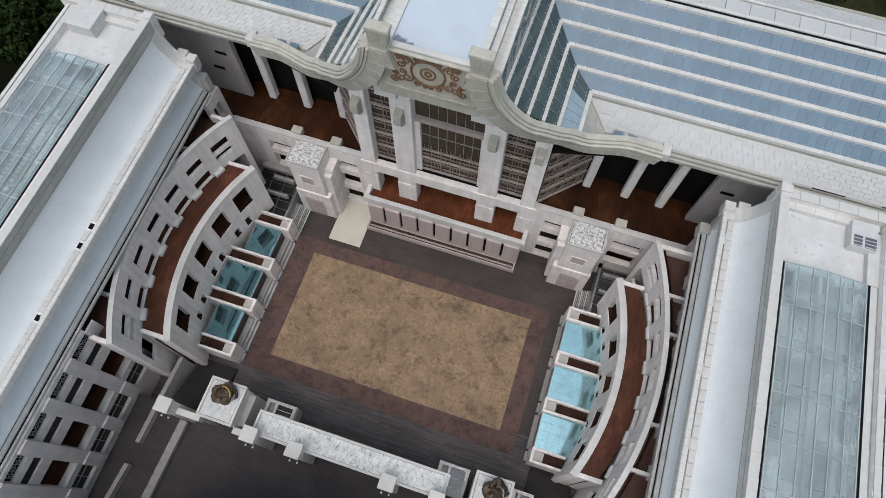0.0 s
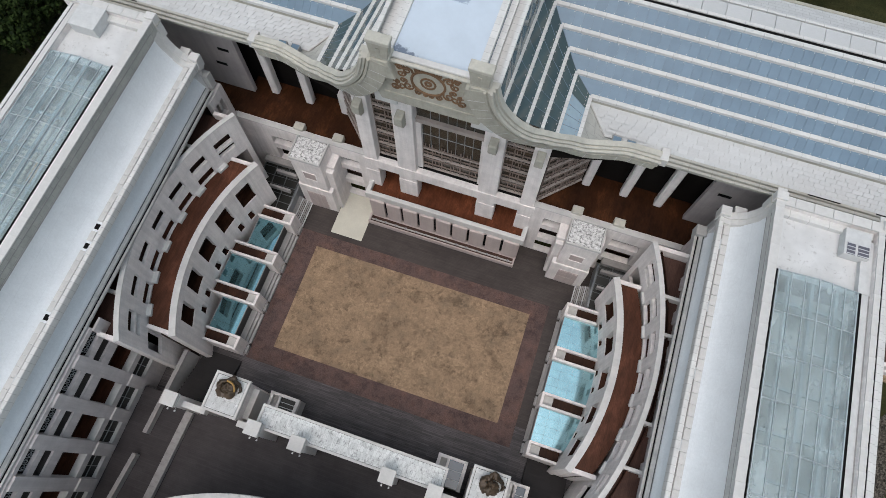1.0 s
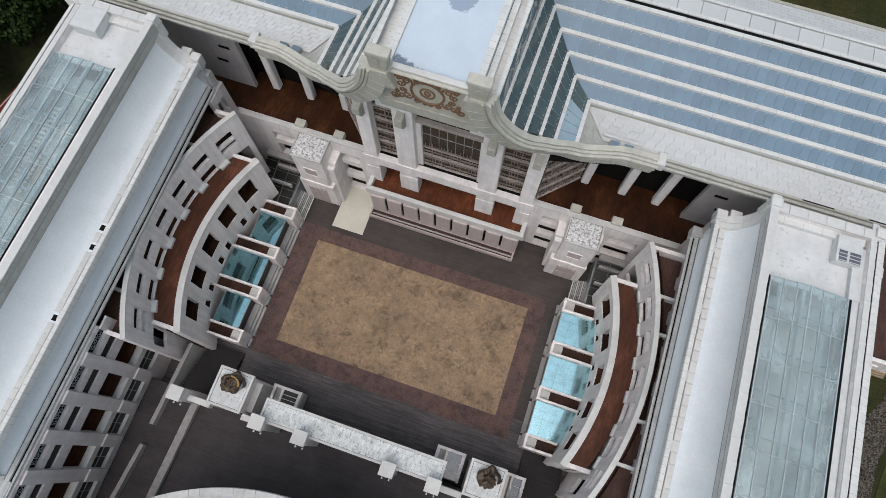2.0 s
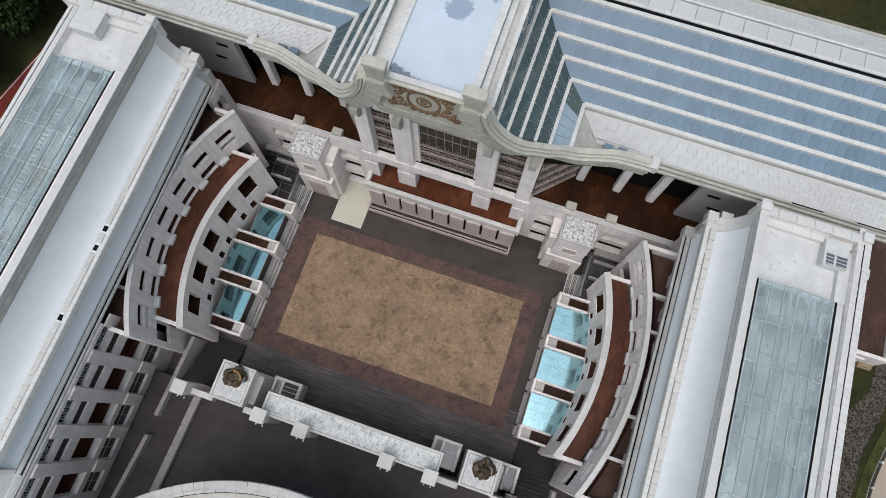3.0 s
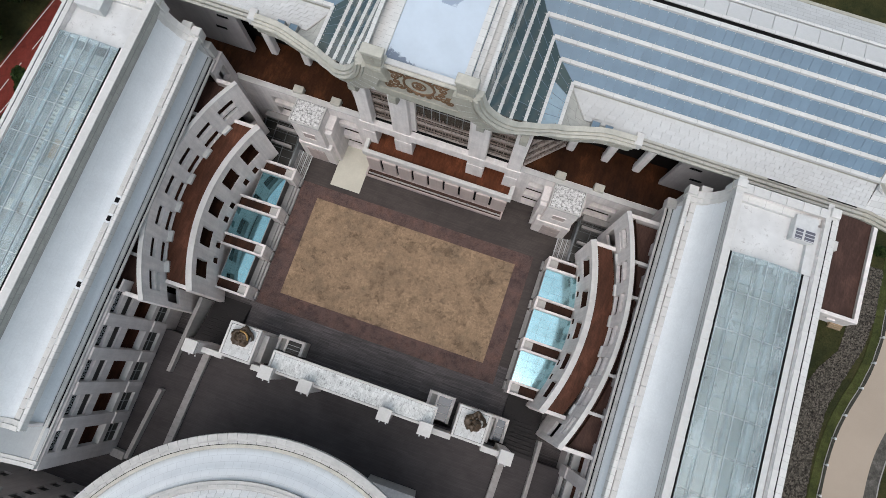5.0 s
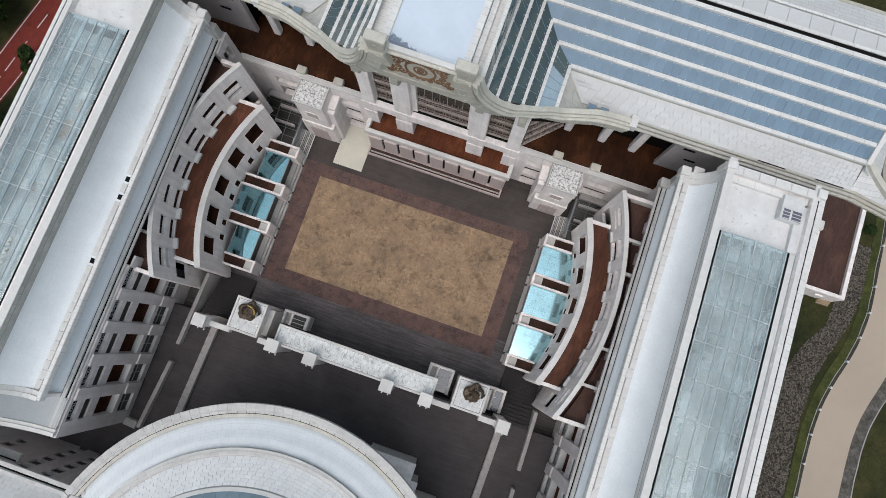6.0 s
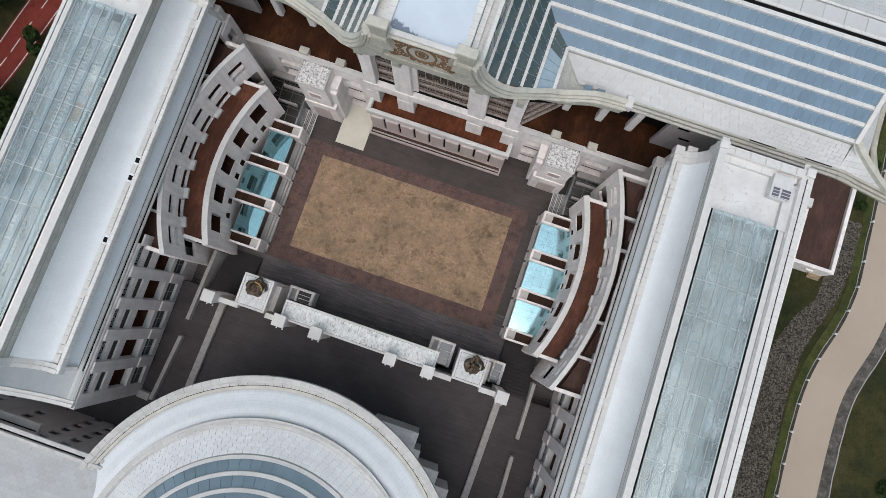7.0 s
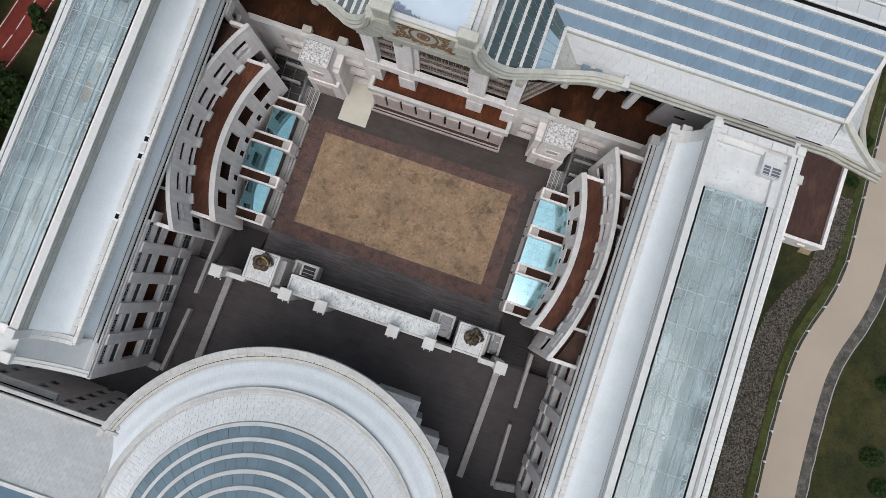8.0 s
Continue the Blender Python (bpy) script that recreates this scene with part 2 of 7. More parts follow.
def speckled(name, a, b, c, scale=5.0, patch=0.22, sharp=False):
    m = Nodes(name, 0.85)
    m.b.inputs["Specular IOR Level"].default_value = 0.15
    big = m.ramp(m.noise(patch, 7, 0.72), [(0.32, a), (0.5, b), (0.68, c)])
    sp = m.ramp(m.noise(scale, 6, 0.85), [(0.36, grey(0.45)), (0.52, grey(1.0)), (0.7, grey(1.35))])
    mid = m.ramp(m.noise(1.1, 7, 0.75), [(0.36, grey(0.6)), (0.52, grey(1.0))])
    col = m.mix(0.4 if sharp else 0.8, m.mix(0.5 if sharp else 0.85, big, sp, "MULTIPLY"), mid, "MULTIPLY")
    if sharp:
        worn = m.ramp(m.noise(0.42, 12, 0.78), [(0.42, grey(0.62)), (0.47, grey(1.0)), (0.58, grey(1.0)), (0.63, grey(1.22))])
        col = m.mix(0.75, col, worn, "MULTIPLY")
        moss = m.ramp(m.noise(0.9, 12, 0.8, m.mapped(place=(17.0, 3.0, 9.0))), [(0.36, (0.72, 0.80, 0.78)), (0.43, (1.0, 1.0, 1.0))])
        col = m.mix(0.8, col, moss, "MULTIPLY")
        vo = m.n("ShaderNodeTexVoronoi", Scale=3.2)
        m.link(m.mapped(place=(31.0, 57.0, 3.0)), vo.inputs["Vector"])
        sep = m.t.nodes.new("ShaderNodeSeparateColor")
        m.link(vo.outputs["Color"], sep.inputs[0])
        crumbs = m.ramp(sep.outputs[0], [(0.0, grey(0.66)), (0.35, grey(0.97)), (1.0, grey(1.22))])
        where = m.ramp(m.noise(0.55, 6, 0.7, m.mapped(place=(71.0, 23.0, 5.0))), [(0.42, grey(0.15)), (0.58, grey(0.85))])
        col = m.mix(where, col, m.mix(1.0, col, crumbs, "MULTIPLY"))
        grime = m.ramp(m.noise(0.27, 12, 0.74, m.mapped(place=(5.0, 41.0, 2.0))), [(0.385, (0.62, 0.64, 0.66)), (0.415, (1.0, 1.0, 1.0))])
        col = m.mix(0.85, col, grime, "MULTIPLY")
    m.bump(m.noise(scale * 2, 4), 0.4, 0.02)
    return m.colour(col)


TAN = speckled("tan_gravel_lawn", (0.19, 0.142, 0.098), (0.285, 0.20, 0.13), (0.36, 0.255, 0.165), 5.5, sharp=True)
RED_BORDER = speckled("red_brown_border", (0.084, 0.060, 0.058), (0.122, 0.081, 0.073), (0.165, 0.098, 0.08), 8.0, 0.4)
GRASS = speckled("lawn", (0.016, 0.021, 0.008), (0.034, 0.036, 0.012), (0.066, 0.058, 0.022), 6.0, 0.11)
VERGE = speckled("bright_verge", (0.030, 0.036, 0.012), (0.052, 0.062, 0.018), (0.085, 0.088, 0.03), 7.0, 0.4)
SAND = stone("sand_path", (0.395, 0.33, 0.265), 0.93, 0.85, 10.0, 0.15, streak=0.0, spec=0.2)
TRACK = speckled("red_road", (0.13, 0.024, 0.018), (0.16, 0.030, 0.022), (0.18, 0.04, 0.03), 14.0, 0.2)
GRAVEL_BED = speckled("gravel_bed", (0.03, 0.028, 0.022), (0.05, 0.045, 0.035), (0.07, 0.062, 0.05), 5.0, 0.5)
GRAVEL_GREY = speckled("grey_gravel", (0.055, 0.052, 0.045), (0.09, 0.085, 0.075), (0.17, 0.16, 0.145), 6.5, 0.9)
ASPHALT = speckled("dark_kerb", (0.035, 0.036, 0.03), (0.05, 0.05, 0.04), (0.06, 0.06, 0.05), 9.0, 0.5)


def glass(name, tone, rough=0.04, clear=0.0, wave=0.0, mirror=0.0, pane=0.0):
    """Coated roof glass: a glossy tinted sheet, in part clear."""
    m = Nodes(name, rough)
    m.b.inputs["IOR"].default_value = 1.5
    m.b.inputs["Metallic"].default_value = mirror
    m.b.inputs["Specular IOR Level"].default_value = 0.8
    c = m.ramp(m.noise(0.5, 5, 0.65), [(0.3, tint(tone, 0.8)), (0.7, tone)])
    if pane:
        info = m.t.nodes.new("ShaderNodeObjectInfo")
        c = m.mix(1.0, c, m.ramp(info.outputs["Random"], [(0.0, grey(1 - pane)), (1.0, grey(1.0))]), "MULTIPLY")
    m.colour(c)
    m.b.inputs["Transmission Weight"].default_value = clear
    if wave:
        m.bump(m.noise(0.6, 2), wave, 0.03)
    return m.mat


def milky(name, tone=(0.71, 0.82, 0.84), clear=(0.88, 0.64)):
    """Dusty skylight glass: clear in wiped patches, milky where dirt lies."""
    m = Nodes(name, 0.06)
    m.b.inputs["IOR"].default_value = 1.45
    n = m.noise(0.33, 7, 0.7, m.mapped((1.4, 0.8, 1)))
    fine = m.noise(3.0, 6, 0.75)
    c = m.ramp(n, [(0.28, tint(tone, 0.85)), (0.72, tone)])
    c = m.mix(0.5, c, m.ramp(fine, [(0.35, grey(0.82)), (0.62, grey(1.05))]), "MULTIPLY")
    info = m.t.nodes.new("ShaderNodeObjectInfo")
    c = m.mix(1.0, c, m.ramp(info.outputs["Random"], [(0.0, grey(0.93)), (1.0, grey(1.0))]), "MULTIPLY")
    m.colour(c)
    t = m.ramp(n, [(0.36, grey(clear[0])), (0.66, grey(clear[1]))])
    m.link(t, m.b.inputs["Transmission Weight"])
    return m.mat


GLASS_BLUE = glass("blue_roof_glass", (0.165, 0.247, 0.325), 0.3, pane=0.12)
GLASS_BLUE.node_tree.nodes["Principled BSDF"].inputs["Specular IOR Level"].default_value = 0.22
# green gable glass with a sky reflection put into its colour
GLASS_SKY_PAINTED = glass("sky_painted_roof_glass", (0.33, 0.44, 0.51), 0.1)
GLASS_STEEL = glass("steel_blue_dome_glass", (0.17, 0.24, 0.285), 0.1, pane=0.15)
GLASS_WELL = glass("dark_blue_well_glass", (0.06, 0.085, 0.12), 0.12)
GLASS_GREEN = glass("green_roof_glass", (0.07, 0.105, 0.105), 0.03, pane=0.25)
GLASS_PALE = milky("dusty_skylight_glass")
GLASS_CLEARER = milky("bluish_skylight_glass", (0.80, 0.92, 0.95), (0.92, 0.76))


def painted_mirror_roof(name, base, reflected, spot, edge_y):
    """A pale glossy flat roof; reflected sky, dark patches and front edge are painted in."""
    m = Nodes(name, 0.22)
    m.b.inputs["Specular IOR Level"].default_value = 0.8
    sep = m.t.nodes.new("ShaderNodeSeparateXYZ")
    m.link(m.co, sep.inputs[0])
    rough_line = m.noise(1.1, 6, 0.65)

    def op(kind, a, b):
        k = m.t.nodes.new("ShaderNodeMath")
        k.operation = kind
        for i, v in enumerate((a, b)):
            if isinstance(v, (int, float)):
                k.inputs[i].default_value = v
            else:
                m.link(v, k.inputs[i])
        return k.outputs[0]

    wob = op("MULTIPLY", op("SUBTRACT", rough_line, 0.5), 1.9)
    dx, dy = op("SUBTRACT", sep.outputs[0], spot[0]), op("SUBTRACT", sep.outputs[1], spot[1])
    d = op("ADD", op("SQRT", op("ADD", op("MULTIPLY", dx, dx), op("MULTIPLY", dy, dy)), 0.0), wob)
    e = op("ADD", op("ADD", op("SUBTRACT", sep.outputs[1], edge_y), op("MULTIPLY", op("ADD", sep.outputs[0], 3.6), 0.22)), wob)
    far = op("ADD", op("ADD", op("SQRT", op("ADD", op("MULTIPLY", op("SUBTRACT", dx, 2.2), op("SUBTRACT", dx, 2.2)), op("MULTIPLY", op("SUBTRACT", dy, 1.9), op("SUBTRACT", dy, 1.9))), 0.0), wob), 0.0)
    c = m.ramp(m.noise(0.5, 5, 0.65), [(0.3, tint(base, 0.9)), (0.7, base)])
    # masks paint dark reflections into the base colour
    for dist, r, dark in ((d, 0.95, reflected), (far, 0.6, reflected), (e, 0.75, tint(reflected, 0.62))):
        mask = m.ramp(dist, [(r - 0.12, grey(1.0)), (min(1.0, r + 0.05), grey(0.0))])
        c = m.mix(mask, c, dark)
    return m.colour(c)


GLASS_SKY = painted_mirror_roof("flat_roof_glass", (0.56, 0.64, 0.72), (0.30, 0.36, 0.46), (-0.45, 17.6), 11.0)
GLASS_JOINT = stone("glass_joint", (0.13, 0.18, 0.225), 0.85)
# one canopy glass, tinted brighter for reflected sky and darker for reflected wall
GLASS_SKY_TONE = glass("sky_toned_canopy_glass", (0.54, 0.88, 0.95), 0.10, 0.0, 0.0, 0.9)
GLASS_WALL_TONE = glass("wall_toned_canopy_glass", (0.24, 0.48, 0.54), 0.015, 0.0, 0.0, 0.9)
GLASS_TINTED = glass("brown_tinted_glass", (0.040, 0.034, 0.024), 0.25)
LOUVRE = glass("grey_violet_louvre", (0.10, 0.10, 0.13), 0.4)
GLASS_DARK = glass("dark_window_glass", (0.010, 0.010, 0.008), 0.3)
GLASS_DARK.node_tree.nodes["Principled BSDF"].inputs["Specular IOR Level"].default_value = 0.25


def leafage(name, a, b):
    m = Nodes(name, 0.7)
    m.b.inputs["Specular IOR Level"].default_value = 0.1
    g = m.t.nodes.new("ShaderNodeNewGeometry")
    c = m.ramp(g.outputs["Random Per Island"], [(0.0, a), (1.0, b)])
    return m.colour(c)


LEAF = leafage("dark_leaves", (0.006, 0.013, 0.004), (0.028, 0.048, 0.012))
STONES = leafage("river_stones", (0.014, 0.012, 0.010), (0.155, 0.138, 0.115))
BARK = stone("bark", (0.05, 0.04, 0.03), 0.7)
CARTON = stone("tan_carton", (0.52, 0.36, 0.24), 0.85)
TIMBER = stone("weathered_timber", (0.36, 0.27, 0.17), 0.75)
FURN = stone("pale_furniture", (0.86, 0.84, 0.78), 0.9)

# ---- mesh helpers ----


def box(bm, x0, x1, y0, y1, z0, z1):
    v = [bm.verts.new((x, y, z)) for z in (z0, z1) for x, y in ((x0, y0), (x1, y0), (x1, y1), (x0, y1))]
    for f in ((3, 2, 1, 0), (4, 5, 6, 7), (0, 1, 5, 4), (1, 2, 6, 5), (2, 3, 7, 6), (3, 0, 4, 7)):
        bm.faces.new([v[i] for i in f])
    return bm


def obox(bm, cx, cy, w, d, z0, z1, yaw=0.0, taper=1.0):
    """An upright box with a turn about z and an optional taper."""
    c, s = math.cos(radians(yaw)), math.sin(radians(yaw))
    v = []
    for z, k in ((z0, 1.0), (z1, taper)):
        for x, y in ((-w / 2, -d / 2), (w / 2, -d / 2), (w / 2, d / 2), (-w / 2, d / 2)):
            v.append(bm.verts.new((cx + k * (x * c - y * s), cy + k * (x * s + y * c), z)))
    for f in ((3, 2, 1, 0), (4, 5, 6, 7), (0, 1, 5, 4), (1, 2, 6, 5), (2, 3, 7, 6), (3, 0, 4, 7)):
        bm.faces.new([v[i] for i in f])
    return bm


def beam(bm, a, b, w, h, up=(0, 0, 1)):
    """A square bar from a to b, w wide and h high, its upper face on the line."""
    a, b = Vector(a), Vector(b)
    d = (b - a).normalized()
    s = d.cross(Vector(up)).normalized()
    u = s.cross(d).normalized()
    v = [bm.verts.new(p + s * i * w / 2 + u * k * h) for p in (a, b) for i, k in ((-1, -1), (1, -1), (1, 0), (-1, 0))]
    for f in ((0, 1, 2, 3), (7, 6, 5, 4), (1, 0, 4, 5), (2, 1, 5, 6), (3, 2, 6, 7), (0, 3, 7, 4)):
        bm.faces.new([v[i] for i in f])
    return bm


def sweep(bm, rings, closed=True, caps=True):
    """Joins rows of points into a skin; closed: each row is a loop."""
    rows = [[bm.verts.new(p) for p in r] for r in rings]
    n = len(rows[0])
    for a, b in zip(rows[:-1], rows[1:]):
        for i in range(n if closed else n - 1):
            j = (i + 1) % n
            bm.faces.new((a[i], a[j], b[j], b[i]))
    if closed and caps:
        bm.faces.new(rows[0][::-1])
        bm.faces.new(rows[-1])
    return bm


def smooth_curve(pts, n):
    out = []
    for i in range(len(pts) - 1):
        p = [Vector(pts[max(0, min(len(pts) - 1, i + d))]) for d in (-1, 0, 1, 2)]
        for k in range(n):
            t = k / n
            out.append(0.5 * (2 * p[1] + (p[2] - p[0]) * t + (2 * p[0] - 5 * p[1] + 4 * p[2] - p[3]) * t * t + (3 * p[1] - p[0] - 3 * p[2] + p[3]) * t ** 3))
    return out + [Vector(pts[-1])]


def rounded(pts, n=5):
    """A finer section through (u, z) points."""
    return [(p.x, p.y) for p in smooth_curve([(u, z, 0) for u, z in pts], n)]


def sheet(bm, pts, thick=0.0):
    """A flat polygon, with a thickness downwards."""
    top = [bm.verts.new(p) for p in pts]
    bm.faces.new(top)
    if thick:
        low = [bm.verts.new((p[0], p[1], p[2] - thick)) for p in pts]
        bm.faces.new(low[::-1])
        n = len(pts)
        for i in range(n):
            j = (i + 1) % n
            bm.faces.new((top[j], top[i], low[i], low[j]))
    return bm


def pierced(bm, place, u0, u1, z0, z1, thick, holes, step=None):
    """A wall from u0 to u1 and z0 to z1 with holes (ua, ub, za, zb) through it. place(u, w, z) gives the point, w the depth."""
    us = sorted({u0, u1, *[v for h in holes for v in h[:2] if u0 < v < u1]})
    if step:
        fine = [us[0]]
        for a, b in zip(us[:-1], us[1:]):
            k = max(1, math.ceil((b - a) / step))
            fine += [a + (b - a) * i / k for i in range(1, k + 1)]
        us = fine
    zs = sorted({z0, z1, *[v for h in holes for v in h[2:] if z0 < v < z1]})
    solid = {}
    for i in range(len(us) - 1):
        for k in range(len(zs) - 1):
            u, z = (us[i] + us[i + 1]) / 2, (zs[k] + zs[k + 1]) / 2
            solid[i, k] = not any(h[0] < u < h[1] and h[2] < z < h[3] for h in holes)
    cache = {}

    def vert(i, k, w):
        if (i, k, w) not in cache:
            cache[i, k, w] = bm.verts.new(place(us[i], w * thick, zs[k]))
        return cache[i, k, w]

    for (i, k), ok in solid.items():
        if not ok:
            continue
        bm.faces.new((vert(i, k, 0), vert(i + 1, k, 0), vert(i + 1, k + 1, 0), vert(i, k + 1, 0)))
        bm.faces.new((vert(i, k + 1, 1), vert(i + 1, k + 1, 1), vert(i + 1, k, 1), vert(i, k, 1)))
        for di, dk, a, b in ((-1, 0, (i, k + 1), (i, k)), (1, 0, (i + 1, k), (i + 1, k + 1)), (0, -1, (i, k), (i + 1, k)), (0, 1, (i + 1, k + 1), (i, k + 1))):
            if not solid.get((i + di, k + dk), False):
                bm.faces.new((vert(*b, 0), vert(*a, 0), vert(*a, 1), vert(*b, 1)))
    return bm


def finish(ob_name, bm, material, smooth=False, bevel=0.0):
    bmesh.ops.recalc_face_normals(bm, faces=bm.faces)
    if bevel:
        sharp = [e for e in bm.edges if len(e.link_faces) == 2 and e.calc_face_angle(0) > 0.6]
        bmesh.ops.bevel(bm, geom=sharp, offset=bevel, segments=1, affect="EDGES", clamp_overlap=True)
    me = bpy.data.meshes.new(ob_name)
    bm.to_mesh(me)
    bm.free()
    me.materials.append(material)
    if smooth:
        me.polygons.foreach_set("use_smooth", [True] * len(me.polygons))
    return new(ob_name, me)


def part(name, bm, material, parent, label="", smooth=False, bevel=0.0):
    ob = finish(name, bm, material, smooth, bevel)
    ob.parent = parent
    if label:
        ob["label"] = label
    return ob


def thing(name, label, category, group="", at=(0, 0, 0), kind=""):
    ob = new(name)
    ob.location = at
    return tagged(ob, label, category, group, kind)


def structure(name, bm, material, label="", category="", smooth=False, bevel=0.0):
    return tagged(finish(name, bm, material, smooth, bevel), label, category, kind="structure")


def B():
    return bmesh.new()


def piece(name, mesh, parent, m):
    ob = new(name, mesh)
    ob.parent = parent
    ob.matrix_basis = m
    return ob


def unit_tile(name, material, w=1.0, d=1.0, h=1.0, rim=0.06):
    """A slightly bevelled unit slab, its top centre at the origin."""
    bm = B()
    a = [(-w / 2, -d / 2), (w / 2, -d / 2), (w / 2, d / 2), (-w / 2, d / 2)]
    low = [bm.verts.new((x, y, -h)) for x, y in a]
    mid = [bm.verts.new((x, y, -h * 0.3)) for x, y in a]
    top = [bm.verts.new((x - math.copysign(rim * w, x), y - math.copysign(rim * d, y), 0)) for x, y in a]
    for p, q in ((low, mid), (mid, top)):
        for i in range(4):
            j = (i + 1) % 4
            bm.faces.new((p[i], p[j], q[j], q[i]))
    bm.faces.new(top)
    me = bpy.data.meshes.new(name)
    bm.to_mesh(me)
    bm.free()
    me.materials.append(material)
    return me



# ---- ground and court ----
structure("ground", sheet(B(), [(-1500, -1500, -0.06), (1500, -1500, -0.06), (1500, 1500, -0.06), (-1500, 1500, -0.06)]), GRASS, "dark green lawn round the building", "lawn")
structure("court_floor", box(B(), -24, 24, -15, -6.0, -0.4, 0.0), SLATE, "dark slate courtyard paving in long thin courses", "paving")
structure("court_floor_upper", box(B(), -24, 24, -6.0, 14.2, -0.4, 0.0), SLATE_BROWN, "smooth dark brown courtyard paving", "paving")
border = B()
for x0, x1, y0, y1 in ((-16.2, 14.1, 6.3, 7.9), (-16.2, 14.1, -8.3, -6.3), (-16.2, -13.78, -6.3, 6.3), (12.2, 14.1, -6.3, 6.3)):
    box(border, x0, x1, y0, y1, -0.02, 0.012)
structure("paving_border", border, RED_BORDER, "red-brown paved border round the tan field", "paving")
structure("court_field", box(B(), -13.78, 12.2, -6.3, 6.3, -0.02, 0.02), TAN, "tan and ochre mottled gravel field", "gravel")
structure("entrance_slab", box(B(), -12.9, -9.05, 8.5, 14.2, -0.02, 0.03), PALE_SLAB, "pale cream stone slab leading to a door", "slab")

PZ = 2.6  # level of the upper plaza
plaza = box(B(), -24, 16.2, -62, -14.6, -0.4, PZ)
box(plaza, 20.6, 24, -62, -14.9, -0.4, PZ)
box(plaza, 16.2, 20.6, -62, -15.0, -0.4, PZ)
box(plaza, -42, -24, -34, -29.2, -0.4, PZ)
box(plaza, 24, 42, -34, -29.2, -0.4, PZ)
structure("plaza_floor", plaza, PLAZA, "dark upper plaza paving", "paving")


def stair(x0, x1, y_low, y_high, n, label):
    st = thing("outdoor_stair", label, "stairs", "court stairs", (0, 0, 0))
    for i in range(n):
        a = y_low + (y_high - y_low) * i / n
        part("step", box(B(), x0, x1, y_high, a, PZ * i / n, PZ * (i + 1) / n - 0.004), STEP_SLATE, st)
    return st


stair(16.2, 20.6, -8.6, -15.0, 14, "dark slate flight of steps beside the gate")
stair(-20.6, -16.4, -8.9, -14.6, 14, "dark slate flight of steps beside the gate screen")


def low_wall(a, b, w, z1, label):
    ob = thing("low_wall", label, "wall", "plaza low walls")
    d = Vector((b[0] - a[0], b[1] - a[1], 0))
    yaw = math.degrees(math.atan2(d.y, d.x))
    cx, cy = (a[0] + b[0]) / 2, (a[1] + b[1]) / 2
    part("wall_core", obox(B(), cx, cy, d.length, w, 0.0, z1 - 0.12, yaw), SHADE_STONE, ob)
    n = max(2, round(d.length / 1.1))
    me = unit_tile("coping", WALL_GREY, d.length / n - 0.004, w + 0.06, 0.14, 0.004)
    for i in range(n):
        t = (i + 0.5) / n
        piece("coping_stone", me, ob, pose(a[0] + d.x * t, a[1] + d.y * t, z1, 0, 0, yaw))
    if w < 0.5:
        part("coping_groove", obox(B(), cx, cy, d.length, 0.06, z1 - 0.02, z1 + 0.004, yaw), GREY_PANEL, ob)
    return ob


low_wall((-21.2, -9.9), (-21.5, -18.9), 0.38, 3.6, "weathered low wall with stone coping")
low_wall((-21.5, -21.0), (-22.2, -29.2), 0.38, 3.6, "weathered low wall with stone coping")
low_wall((-18.2, -15.6), (-18.55, -26.5), 0.72, 3.3, "broad low wall topped with pale coping")
low_wall((17.35, -16.0), (17.0, -29.7), 0.72, 3.3, "broad low wall topped with pale coping")
low_wall((20.8, -12.6), (20.85, -19.5), 0.38, 3.6, "weathered low wall with stone coping")
low_wall((20.9, -21.6), (21.1, -29.4), 0.38, 3.6, "weathered low wall with stone coping")
low_wall((21.4, -29.25), (23.9, -28.9), 0.8, 3.5, "short cross wall with stone coping")
low_wall((-22.5, -29.05), (-23.98, -28.95), 0.8, 3.5, "short cross wall with stone coping")

# ---- rotunda ----
RX, RY = -1.8, -39.9


def ring_profile(pr, n=120):
    return [[(RX + r * math.cos(2 * math.pi * i / n), RY + r * math.sin(2 * math.pi * i / n), z) for r, z in pr] for i in range(n + 1)]


def ring_band(name, pr, mat, parent, label="", n=120, smooth=False):
    bm = B()
    rows = [[bm.verts.new(p) for p in r] for r in ring_profile(pr, n)[:-1]]
    for i in range(n):
        a, b = rows[i], rows[(i + 1) % n]
        for k in range(len(pr)):
            j = (k + 1) % len(pr)
            bm.faces.new((a[k], b[k], b[j], a[j]))
    return part(name, bm, mat, parent, label, smooth=smooth)


rotunda = thing("rotunda", "round white stone rotunda with stepped tiled and glazed dome", "rotunda")
ring_band("drum_wall", [(17.2, PZ - 1), (17.5, PZ - 1), (17.5, 16.0), (17.2, 16.0)], WHITE_Z, rotunda)
ring_band("cornice", [(20.3, 15.2), (20.6, 15.9), (20.6, 16.45), (20.45, 16.5), (19.95, 16.5), (19.85, 16.3), (19.7, 16.3), (19.6, 16.0), (17.3, 15.6), (17.3, 15.2)], EAVES_GREY, rotunda, "moulded stone rim")
ring_band("lower_roof", [(19.65, 16.05), (18.8, 16.4), (17.8, 17.05), (16.72, 18.05), (16.6, 17.8), (19.6, 15.8)], RING_PANELS, rotunda, "smooth white roof panels", 180, True)
ring_band("rim_gap", [(19.84, 16.2), (19.84, 16.36), (19.6, 16.36), (19.6, 16.2)], BLACK, rotunda)
ring_band("inner_rim", [(19.6, 16.0), (19.6, 16.42), (19.3, 16.42), (19.3, 16.0)], PALE_GREEN, rotunda, "narrow stone rim")
